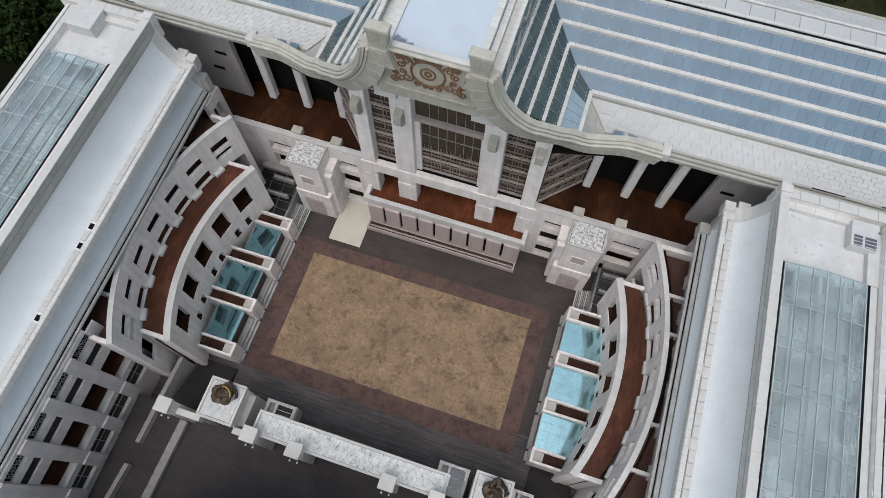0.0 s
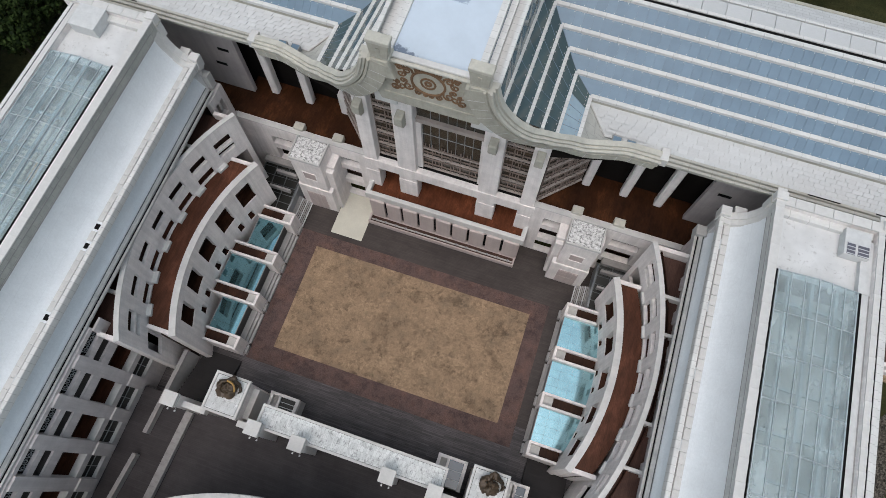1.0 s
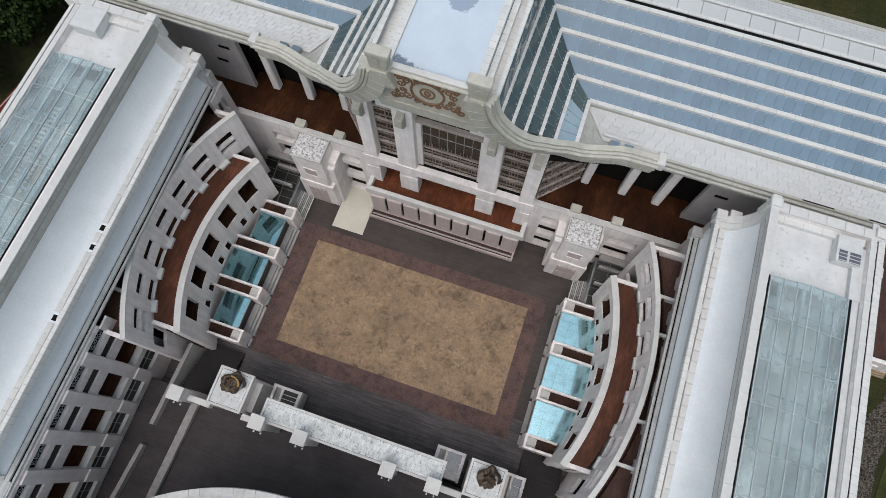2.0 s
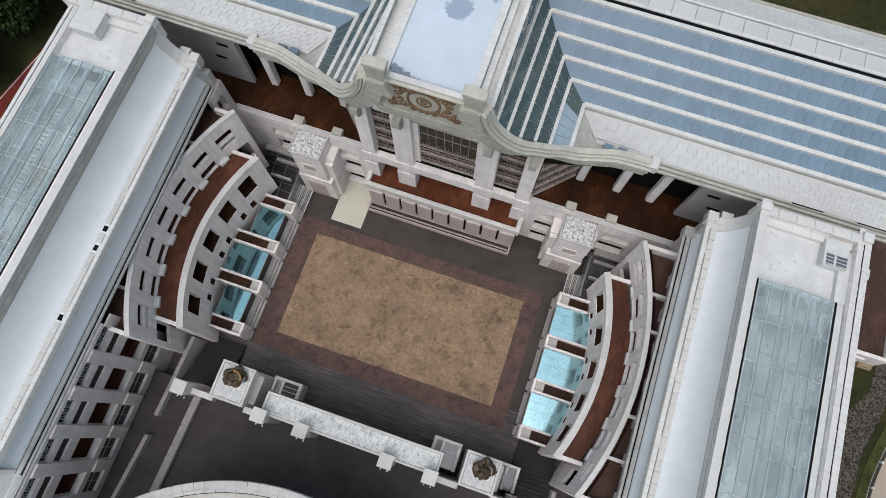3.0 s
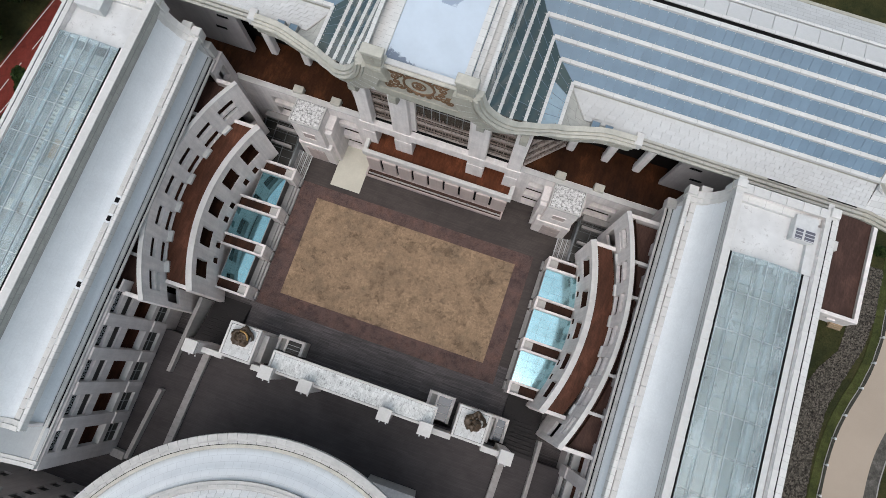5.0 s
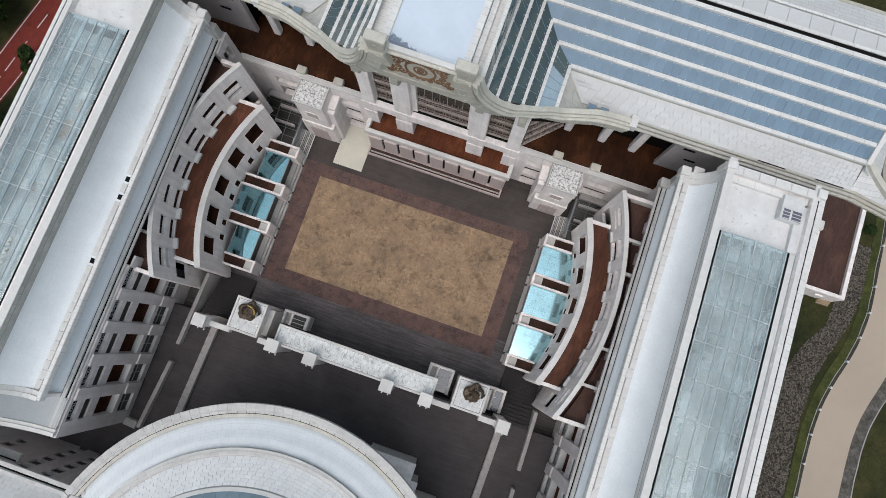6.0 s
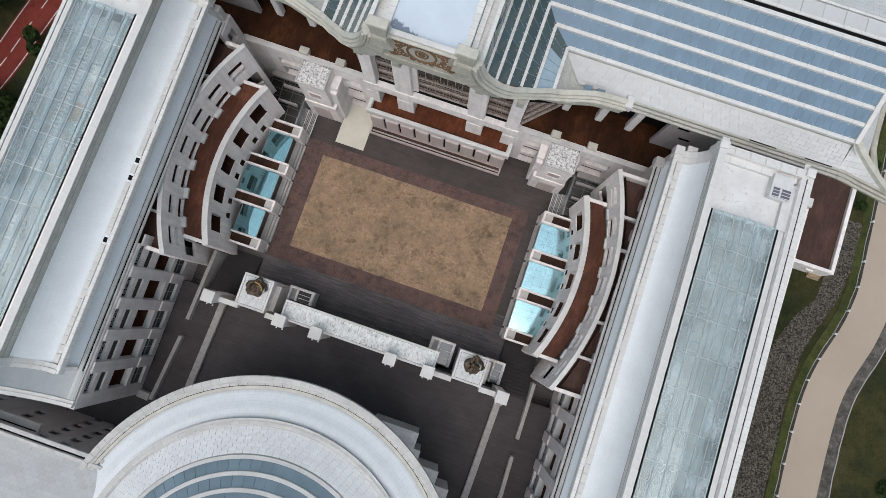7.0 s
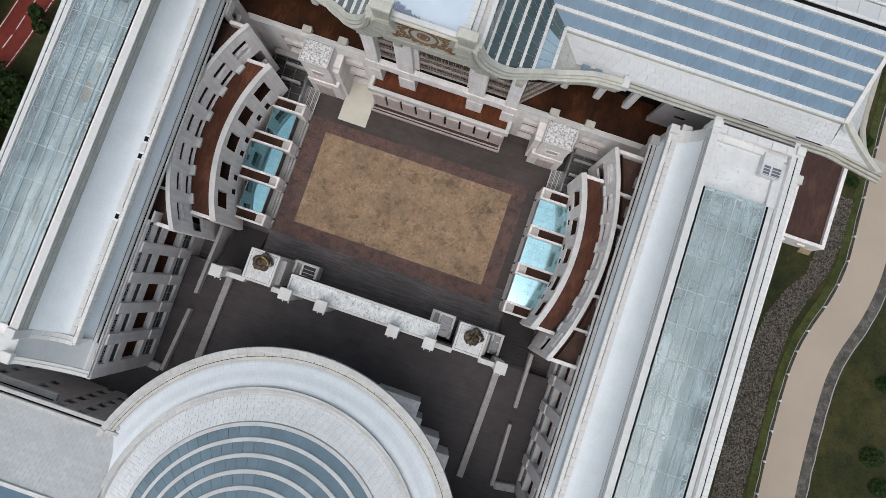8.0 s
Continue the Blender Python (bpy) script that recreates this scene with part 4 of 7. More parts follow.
        part("deck_kerb", box(B(), 33.5, 34.36, SK_N + 0.02, YN - 1.36, 24.9, 25.5), DECK_WHITE, side)
    else:
        # black strip added, raised so the hidden gap shows from the camera
        part("skylight_flashing", box(B(), -27.66, -27.52, SK_S, SK_N + 0.05, 25.4, 25.94), BLACK, side, "black strip standing for the gap beside the skylight")
        part("skylight_kerb", box(B(), -27.52, -27.32, SK_S, SK_N + 0.05, 25.4, 25.9), WHITE, side)
    for u in (27.52, 33.62):
        part("skylight_gap", box(B(), *sorted((s * (u - 0.14 if u > 30 else u - 0.24), s * (u + 0.12 if u < 30 else u + (0.17 if s > 0 else 0.05)))), SK_S, SK_N + 0.05, 24.6, 25.5), BLACK, side)
    # wing roofs spread southward and the left wing moved out to fit the camera's view
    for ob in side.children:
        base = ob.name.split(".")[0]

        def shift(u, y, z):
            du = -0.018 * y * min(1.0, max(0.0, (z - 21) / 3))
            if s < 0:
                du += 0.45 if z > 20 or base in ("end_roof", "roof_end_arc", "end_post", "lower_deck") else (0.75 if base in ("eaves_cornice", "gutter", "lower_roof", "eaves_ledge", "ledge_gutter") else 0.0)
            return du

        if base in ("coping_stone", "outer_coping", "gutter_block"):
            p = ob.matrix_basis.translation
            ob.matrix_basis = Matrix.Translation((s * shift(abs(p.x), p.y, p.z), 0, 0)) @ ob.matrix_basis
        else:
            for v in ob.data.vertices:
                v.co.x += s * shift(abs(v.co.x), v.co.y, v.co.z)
    return side


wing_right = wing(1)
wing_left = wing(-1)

# ---- main hall ----
hall = thing("main_hall", "large white stone hall with blue glazed roof and swept gable", "building")
TZ = 10.8  # terrace level
part("terrace_floor", box(B(), -24.2, 24.2, 14.1, 22.4, TZ - 0.4, TZ), BROWN_SHADED, hall, "polished red-brown terrace darkened for the shade of the eaves")
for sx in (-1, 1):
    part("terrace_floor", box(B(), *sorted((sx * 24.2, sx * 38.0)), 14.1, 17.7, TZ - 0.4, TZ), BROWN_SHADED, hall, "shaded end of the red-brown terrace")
# shade under the eaves is put into this wall's colour
part("rear_wall", box(B(), -38.6, 37.9, 19.7, 20.3, 0, 25.5), SHADE_BLACK, hall, "rear wall painted near black for the shade under the eaves")
for sx in (-1, 1):
    lo, hi = sorted((sx * 24.2, sx * 39.5))
    part("side_wall", box(B(), *sorted((sx * 23.6, sx * 39.5)), 17.7, 18.2, 0, 19.9), RENDER_SHADED, hall, "plain side wall greyed for the shade under the eaves")
    for x, z in ((24.6, 17.2), (25.6, 14.6)):
        part("wall_slot", box(B(), *sorted((sx * x, sx * (x + 1.2))), 17.66, 17.7, z, z + 0.4), BLACK, hall)
# facade below the terrace
holes = []
for sx in (-1, 1):
    for a, b in ((10.3, 12.6), (17.6, 20.6)):
        u, v = sorted((sx * a, sx * b))
        holes += [(u, v, 7.6, 9.2), (u, v, 4.0, 6.6), (u, v, 0.3, 3.0)]
for u0, u1 in ((-24.2, -9.4), (8.9, 24.2)):
    part("facade_wall", pierced(B(), lambda u, w, z: (u, 14.0 + w, z), u0, u1, 0, 11.25, 0.7, [h for h in holes if u0 < h[0] < u1]), WHITE, hall, "white stone facade below the terrace")
part("facade_wall", box(B(), -9.4, 8.9, 14.0, 14.7, 0, 4.9), WHITE, hall)
for x0, x1 in ((-24, -9.4), (8.9, 24)):
    part("facade_recess", box(B(), x0, x1, 15.6, 15.8, 0, TZ - 0.4), BROWN_RECESS_SHADE, hall)
for a, b in ((-24.3, -9.4), (8.9, 24.3)):
    n = round((b - a) / 2.9)
    me = unit_tile("terrace_coping", CAPSTONE, (b - a) / n - 0.004, 0.62, 0.14, 0.002)
    for i in range(n):
        piece("coping_stone", me, hall, pose(a + (b - a) * (i + 0.5) / n, 14.3, 11.38))
for sx, xs in ((-1, (-17.6, -13.2)), (1, (12.7, 17.0))):
    for x in xs:
        part("parapet_block", box(B(), x, x + 1.1, 14.45, 15.3, TZ, 11.75), PALE_GREEN, hall, "pale stone block on the parapet", bevel=0.04)
# columns of the terrace
for x in (-21.4, -17.4, -13.3, 13.35, 17.3, 20.85):
    part("column", obox(B(), x, 18.6, 0.85, 0.9, TZ, 23.6), WHITE, hall, "tall square white column", bevel=0.12)

# eaves to both sides of the gable
GC = -0.6
EAVE = [(17.2, 23.0), (15.6, 23.0), (15.35, 23.3), (15.3, 23.6), (15.2, 23.7), (15.2, 23.86), (15.42, 23.86), (15.43, 23.72), (15.5, 23.72), (15.51, 24.0), (15.76, 24.0), (15.77, 23.84), (15.84, 23.84), (15.85, 24.12), (16.06, 24.12), (16.07, 23.9), (17.2, 23.9)]
for sx in (-1, 1):
    xa, xb = (17.4, 41.0) if sx > 0 else (-18.6, -41.0)
    part("eaves_cornice", sweep(B(), [[(x, y, z) for y, z in EAVE] for x in (xa, xb)]), EAVE_STONE, hall, "moulded grey-green eaves")
    part("eaves_gutter", box(B(), *sorted((xa + sx * 0.8, xb)), 16.08, 16.2, 23.9, 23.98), BLACK, hall)
    for k in (2, 3):
        g0 = xa + sx * (1.2 + 5.4 * k)
        part("eaves_gap", box(B(), *sorted((g0, g0 + sx * 2.6)), 15.93, 16.04, 24.12, 24.128), BLACK, hall, "open dark gutter slot")
    part("soffit", box(B(), *sorted((xa, xb)), 16.0, 21.3, 23.0, 23.2), SHADE_BLACK, hall)
    part("eaves_block", box(B(), *sorted((xa, xa + sx * 0.7)), 15.1, 16.3, 23.5, 24.5), CAPSTONE, hall, bevel=0.03)

# main roof: tiled foot, then bands of glass between stone ribs
HY, HZ, DY, DZ = 18.2, 25.73, 1.322, 0.859
NB = 5


def valley(k):
    """Half-width of the gable roof where it meets rib k of the main roof."""
    return (11.18, 9.48, 8.32, 7.18, 6.15, 5.2)[k]


for sx in (-1, 1):
    xo = 38.05 if sx > 0 else -39.0
    xi = GC + sx * valley(0)
    clips = B()
    part("tile_bed", sheet(B(), [(xi + sx * 2, 16.0, 24.0), (xo, 16.0, 24.0), (xo, HY, HZ - 0.55), (xi, HY, HZ - 0.55)][::sx], 0.3), ROOF_BED, hall)
    part("roof_underlay", sheet(B(), [(GC + sx * 5, HY, HZ - 0.1), (xo, HY, HZ - 0.1), (xo, HY + NB * DY, HZ + NB * DZ - 0.1), (GC + sx * 5, HY + NB * DY, HZ + NB * DZ - 0.1)][::sx], 0.1), GLASS_JOINT, hall)
    for k in range(NB + 1):
        y, z = HY + DY * k, HZ + DZ * k
        xv = GC + sx * valley(k)
        part("roof_rib", beam(B(), (xv, y, z + 0.14), (xo, y, z + 0.14), 0.36, 0.3), CAP_X, hall, "white stone roof rib")
        if k == 0:
            part("hip_fascia", box(B(), *sorted((xv, xo)), y - 0.12, y + 0.05, z - 0.6, z - 0.02), GREEN_STONE, hall, "grey fascia below the first rib")
        if k == NB:
            continue
        n = 40
        ry, rz = DY, DZ
        for i in range(n):
            a, b = xv + (xo - xv) * (i + 0.01) / n, xv + (xo - xv) * (i + 0.99) / n
            pts = [(a, y, z), (b, y, z), (b, y + ry, z + rz), (a, y + ry, z + rz)]
            if i == 0:
                pts[3] = (GC + sx * valley(k + 1), y + ry, z + rz)
            part("pane", sheet(B(), pts[::sx], 0.04), GLASS_BLUE, hall)
            for f in (0.2, 0.8):
                obox(clips, b - 0.09, y + ry * f, 0.05, 0.05, z + rz * f, z + rz * f + 0.05)
    ob = part("pane_clip", clips, METAL_WHITE, hall, "small bright glazing clips")
    ob["kind"] = "stuff"
    # ridge ledge and the roof beyond it
    ye, ze = HY + NB * DY, HZ + NB * DZ
    # black strip that paints the shadow line behind the ridge
    part("ridge_gap", box(B(), *sorted((GC + sx * 3.8, xo)), ye + 0.2, ye + 0.75, ze - 0.7, ze - 0.2), BLACK, hall)
    part("ridge_kerb", box(B(), *sorted((GC + sx * 3.8, xo)), ye + 0.75, ye + 1.05, ze - 0.7, ze - 0.1), CAP_X, hall)
    part("ridge_groove", box(B(), *sorted((GC + sx * 3.8, xo)), ye + 1.05, ye + 1.13, ze - 0.7, ze - 0.22), GREY_PANEL, hall)
    n = 18
    me = unit_tile("ridge_slab", ROOF_TILE, abs(xo - GC - sx * 3.8) / n - 0.02, 1.5, 0.2, 0.006)
    for i in range(n):
        x = GC + sx * 3.8 + (xo - GC - sx * 3.8) * (i + 0.5) / n
        piece("ridge_slab", me, hall, pose(x, ye + 1.82, ze - 0.35))
    part("rear_kerb", box(B(), *sorted((GC + sx * 3.8, xo)), ye + 2.68, ye + 2.9, ze - 0.9, ze - 0.3), CAP_X, hall)
    part("rear_gutter", box(B(), *sorted((GC + sx * 3.8, xo)), ye + 2.9, ye + 3.05, ze - 0.9, ze - 0.6), BLACK, hall)
    part("rear_roof", sheet(B(), [(GC + sx * 3.8, ye + 3.05, ze - 0.7), (xo, ye + 3.05, ze - 0.7), (xo, ye + 5.4, ze - 1.5), (GC + sx * 3.8, ye + 5.4, ze - 1.5)][::sx], 0.3), REAR_TILES, hall, "white tiled rear slope")
    part("rear_eave_band", box(B(), *sorted((GC + sx * 3.8, xo)), ye + 5.4, ye + 5.7, ze - 2.2, ze - 1.45), GREEN_STONE, hall)
    part("rear_outer_wall", box(B(), *sorted((GC + sx * 3.8, xo)), ye + 4.8, ye + 5.3, 0, ze - 1.9), WHITE_Z, hall)
    part("end_rib", beam(B(), (xo, HY - 0.2, HZ + 0.2), (xo, ye, ze + 0.2), 0.4, 0.5), CAPSTONE, hall, "white stone gable rib")
    part("end_gable", sheet(B(), [(xo + sx * 0.1, 17.2, 24.0), (xo + sx * 0.1, HY, HZ), (xo + sx * 0.1, ye, ze), (xo + sx * 0.1, ye + 5.3, ze - 1.5), (xo + sx * 0.1, ye + 5.3, 20)][::-sx], 0.0), WHITE, hall)
    # upturned corner: the eaves sweep out to a point where the barge comes down
    def corner(t):
        return (xo + sx * 5.1 * t, 15.3 - 1.2 * t ** 1.3, 0.75 * t * t)
    rings = []
    for i in range(9):
        x, y, z = corner(i / 8)
        rings.append([(x + sx * (yy - 15.3) * 0.25 * i / 8, y + (yy - 15.3), z + zz) for yy, zz in EAVE])
    part("corner_cornice", sweep(B(), rings), GREEN_STONE, hall, "swept corner of the moulded eaves")
    barge = []
    for i in range(9):
        t = i / 8
        barge.append(Vector((xo + sx * (4.7 * t ** 1.15), HY + 0.3 - 3.6 * t, HZ + 0.1 - 1.45 * t + 0.55 * t * t)))
    part("barge", sweep(B(), [[p + Vector((sx * a2, 0.25 * a2, c2)) for a2, c2 in ((-0.3, -0.35), (0.35, -0.6), (0.35, 0.1), (-0.3, 0.2))] for p in barge]), PALE_GREEN, hall, "curved stone barge of the roof end")
    rows9 = []
    for i in range(9):
        x, y, z = corner(i / 8 * 0.93)
        rows9.append([(x, y + 0.75, z + 24.05), barge[i] + Vector((0, 0, -0.1))])
    part("corner_tiling", sweep(B(), rows9, closed=False), ROOF_SKIRT, hall, "white tiles of the upturned corner")
    # skirt roof and cornice of the end
    part("end_roof", sheet(B(), [(xo, 17.5, 25.6), (xo + sx * 2.3, 16.9, 24.05), (xo + sx * 2.3, 32, 24.05), (xo, 32, 25.6)][::sx], 0.2), ROOF_SKIRT, hall, "white tiled skirt roof")
    rings = []
    for i in range(11):
        t = i / 10
        y = 15.6 + 16.4 * t
        dx = 2.5 + 1.4 * max(0.0, 1 - t * 3.5) ** 2
        rings.append([(xo + sx * (dx + o), y, z + 0.5 * max(0.0, 1 - t * 5) ** 2) for o, z in ((-0.2, 23.2), (0.2, 23.4), (0.35, 23.9), (0.25, 24.15), (-0.1, 24.15), (-0.25, 24.0))])
    part("end_cornice", sweep(B(), rings), GREEN_STONE, hall, "moulded cornice of the roof end")
    part("end_wall", box(B(), *sorted((xo, xo + sx * 1.6)), 18.0, 28, 0, 23.4), WHITE_Z, hall)

# swept cornice of the gable: half-width, y and height of its upper edge
CURVE = [(18.2, 15.3, 24.2), (16.8, 15.1, 24.55), (15.2, 14.8, 24.95), (13.6, 14.3, 25.15), (12.0, 13.7, 25.5), (10.6, 13.0, 26.55), (9.6, 12.3, 27.4), (8.6, 11.7, 28.3), (7.6, 11.0, 29.3), (6.6, 10.5, 30.5), (5.7, 10.15, 31.9), (5.15, 10.0, 33.0), (4.8, 9.95, 34.1), (4.55, 9.95, 35.4)]


# gable roof: its section follows the cornice, its ribs run back to the valleys
SECTION = [p for p in smooth_curve(CURVE, 12) if p.x <= 11.5]
# each rib: half-width, y and z at the cornice, then at the valley
marks = []
for k, (h, z) in enumerate(((11.15, 26.1), (9.4, 27.6), (8.23, 28.95), (7.1, 30.3), (6.1, 31.65), (5.2, 33.0))):
    near = min(SECTION, key=lambda p: abs(p.x - h))
    marks.append((Vector((h, near.y + 0.55, z)), Vector((valley(k), HY + DY * k, HZ + DZ * k))))
marks.append((Vector((4.7, 10.9, 34.2)), Vector((4.7, 31.0, 34.2))))

fixings = B()
for sx in (-1, 1):
    def on_rib(k, t):
        """A point of rib k, from the cornice (0) back to the valley (1)."""
        p = marks[k][0].lerp(marks[k][1], t)
        return Vector((GC + sx * p.x, p.y, p.z))
    for k in range(len(marks)):
        up = Vector((0, 0, 0.12))
        part("roof_rib", beam(B(), on_rib(k, 0) + up, on_rib(k, 1) + up, 0.32, 0.3), CAP_Y, hall, "white stone roof rib")
        if k + 1 < len(marks):
            n = 6
            for i in range(n):
                a, b, c, d = on_rib(k, (i + 0.01) / n), on_rib(k, (i + 0.99) / n), on_rib(k + 1, (i + 0.99) / n), on_rib(k + 1, (i + 0.01) / n)
                # the lowest right bay has reflected sky painted into its panes
                part("pane", sheet(B(), [a, b, c, d][::-sx], 0.04), GLASS_SKY_PAINTED if k == 0 and sx > 0 and i < 4 else GLASS_GREEN, hall)
                lift = Vector((0, 0, 0.02))
                part("pane_joint", beam(B(), on_rib(k, (i + 1) / n) + lift, on_rib(k + 1, (i + 1) / n) + lift, 0.04, 0.04), GLASS_JOINT, hall)
            for i in range(1, 4 * n):
                f = i / (4 * n)
                c = on_rib(k, f).lerp(on_rib(k + 1, f), 0.2 if i % 2 else 0.8)
                obox(fixings, c.x, c.y, 0.06, 0.09, c.z - 0.02, c.z + 0.06)
    # kerbs of the flat top
    part("top_kerb", box(B(), *sorted((GC + sx * 3.0, GC + sx * 3.5)), 11.0, 31.0, 28.0, 34.6), CAP_Y, hall, "white kerb of the flat glazed top")
    part("top_kerb", box(B(), *sorted((GC + sx * 3.5, GC + sx * 4.0)), 11.0, 31.0, 28.0, 34.0), CAP_Y, hall)
    part("top_kerb", box(B(), *sorted((GC + sx * 4.0, GC + sx * 4.78)), 11.0, 31.0, 28.0, 33.6), CAP_Y, hall)
    for o, z in ((3.48, 34.6), (3.98, 34.0)):
        part("kerb_groove", box(B(), *sorted((GC + sx * o, GC + sx * (o + 0.06))), 11.0, 31.0, z - 0.6, z - 0.592 + 0.02), GLASS_JOINT, hall)
ob = part("pane_fixing", fixings, GREY_PANEL, hall, "small dark glazing fixings")
ob["kind"] = "stuff"
part("flat_top", box(B(), GC - 3.0, GC + 3.0, 10.8, 31.0, 34.2, 34.4), GLASS_SKY, hall, "flat glass panel with sky and dark reflections painted on")

for sx in (-1, 1):
    line = [Vector((GC + sx * h, y, z)) for h, y, z in smooth_curve(CURVE, 4)]
    rings = {"top": [], "cornice": [], "inner_moulding": [], "fascia": []}
    for i, p in enumerate(line):
        d = (line[min(i + 1, len(line) - 1)] - line[max(i - 1, 0)])
        n2 = Vector((-d.z, 0, d.x)).normalized() * sx * -1
        if n2.z < 0 or (abs(n2.z) < 0.02 and n2.x * sx < 0):
            n2 = -n2
        f = Vector((0, -1, 0))

        def q(out, up):
            return p + f * out + n2 * up
        if p.z > 35.35:
            continue
        rings["cornice"].append([q(-0.6, 0.1), q(0.0, 0.1), q(0.01, 0.17), q(0.2, 0.17), q(0.21, 0.0), q(0.29, 0.0), q(0.3, 0.08), q(0.5, 0.06), q(0.5, -0.08), q(0.36, -0.12), q(0.36, -0.3), q(0.22, -0.36), q(-0.6, -0.36)])
        rings["top"].append([q(-0.6, 0.1), q(-0.6, 0.27), q(-0.1, 0.27), q(-0.08, 0.1)])
        t = min(1.0, max(0.0, (p.z - 25.5) / 7))
        w = 1.35 + 0.55 * t
        rings["inner_moulding"].append([q(0.22, -0.36), q(0.46, -0.42), q(0.46, -0.58), q(0.36, -0.62), q(-0.3, -0.62), q(-0.3, -0.36)])
        rings["fascia"].append([q(0.36, -0.6), q(0.36, -w), q(-0.6, -w), q(-0.6, -0.6)])
    part("gable_cornice", sweep(B(), rings["cornice"]), PALE_GREEN, hall, "swept moulded cornice")
    part("cornice_capping", sweep(B(), rings["top"]), PALE_GREEN, hall, "pale stone capping of the cornice")
    part("gable_moulding", sweep(B(), rings["inner_moulding"]), GREEN_STONE, hall)
    part("gable_fascia", sweep(B(), rings["fascia"]), GREEN_STONE, hall, "grey-green stone gable band")
    # joints of the fascia stones
    for i in range(3, len(rings["fascia"]) - 2, 3):
        a, b = Vector(rings["fascia"][i][0]), Vector(rings["fascia"][i][1])
        part("fascia_joint", beam(B(), a + Vector((0, -0.006, 0)), b + Vector((0, -0.006, 0)), 0.05, 0.012, (0, -1, 0)), CAPSTONE, hall)
    # post cap at the top of the sweep
    px = GC + 0.15 + sx * 3.5

    def block(hw, ya, yb, za, zb, hw2=None):
        hw2 = hw if hw2 is None else hw2
        return sweep(B(), [[(px - w, ya, z), (px + w, ya, z), (px + w, yb, z), (px - w, yb, z)] for w, z in ((hw, za), (hw2, zb))])
    part("gable_post", block(1.12, 9.62, 10.75, 33.5, 35.2, 0.6), GREEN_STONE, hall, "flaring foot of the gable post", bevel=0.05)
    part("post_moulding", block(0.72, 9.8, 10.8, 35.2, 35.38), PALE_GREEN, hall, bevel=0.04)
    part("post_head", block(0.62, 9.72, 10.4, 35.38, 36.75, 0.78), GREEN_STONE, hall, "flared stone post head", bevel=0.04)
    part("gable_post_cap", block(0.84, 9.66, 10.46, 36.75, 37.1), PALE_GREEN, hall, "projecting stone post cap", bevel=0.05)
    part("post_recess", box(B(), px - 0.14, px + 0.14, 9.64, 9.7, 36.0, 36.4), GREEN_STONE, hall)
    part("soffit", sheet(B(), [(GC + sx * 18, 15.6, 22.9), (GC + sx * 9.5, 13.0, 23.6), (GC + sx * 9.5, 15.6, 23.6), (GC + sx * 18, 18.5, 22.9)][::sx], 0.1), SHADE_BLACK, hall)
outline = [(-3.75, 29.9), (3.75, 29.9), (4.3, 31.4), (3.9, 35.0), (-3.9, 35.0), (-4.3, 31.4)]
part("gable_panel", sweep(B(), [[(GC + x, y, z) for x, z in outline] for y in (10.2, 10.75)]), GREEN_STONE, hall, "grey-green stone panel")
part("panel_cap", box(B(), GC - 3.0, GC + 3.2, 10.3, 10.75, 35.0, 35.22), CAPSTONE, hall, "white coping of the gable panel", bevel=0.04)
part("panel_moulding", box(B(), GC - 2.9, GC + 3.1, 10.02, 10.3, 34.86, 35.04), PALE_GREEN, hall, bevel=0.04)
part("panel_sill", box(B(), GC - 3.4, GC + 3.4, 10.1, 10.2, 30.9, 31.1), GREEN_STONE, hall)
# medallion of rings and scrolls


def torus(bm, c, rx, rz, r, n=40, m=6):
    rows = []
    for i in range(n + 1):
        a = 2 * math.pi * i / n
        o = Vector((c[0] + rx * math.cos(a), c[1], c[2] + rz * math.sin(a)))
        e = Vector((math.cos(a), 0, math.sin(a)))
        rows.append([o + e * r * math.cos(2 * math.pi * j / m) + Vector((0, -1, 0)) * r * math.sin(2 * math.pi * j / m) for j in range(m)])
    return sweep(bm, rows, caps=False)


def scroll(bm, c, r, turns, a0, flip, thick=0.06):
    """A spiral scroll, thinning to its middle."""
    rows = []
    n = 37
    for i in range(n + 1):
        t = i / n
        a = a0 + flip * 2 * math.pi * turns * t
        rr = r * (1 - 0.8 * t)
        o = Vector((c[0] + rr * math.cos(a), c[1], c[2] + rr * math.sin(a)))
        e = Vector((math.cos(a), 0, math.sin(a)))
        k = thick * (1 - 0.35 * t)
        rows.append([o + e * k * math.cos(2 * math.pi * j / 5) + Vector((0, -1, 0)) * k * math.sin(2 * math.pi * j / 5) for j in range(5)])
    return sweep(bm, rows)


med = (GC - 0.05, 10.18, 33.3)
for rx, rz, r in ((0.2, 0.22, 0.09), (0.52, 0.55, 0.08), (1.22, 1.25, 0.1)):
    part("medallion_ring", torus(B(), med, rx, rz, r), ORNAMENT, hall, "raised brown ornamental ring")
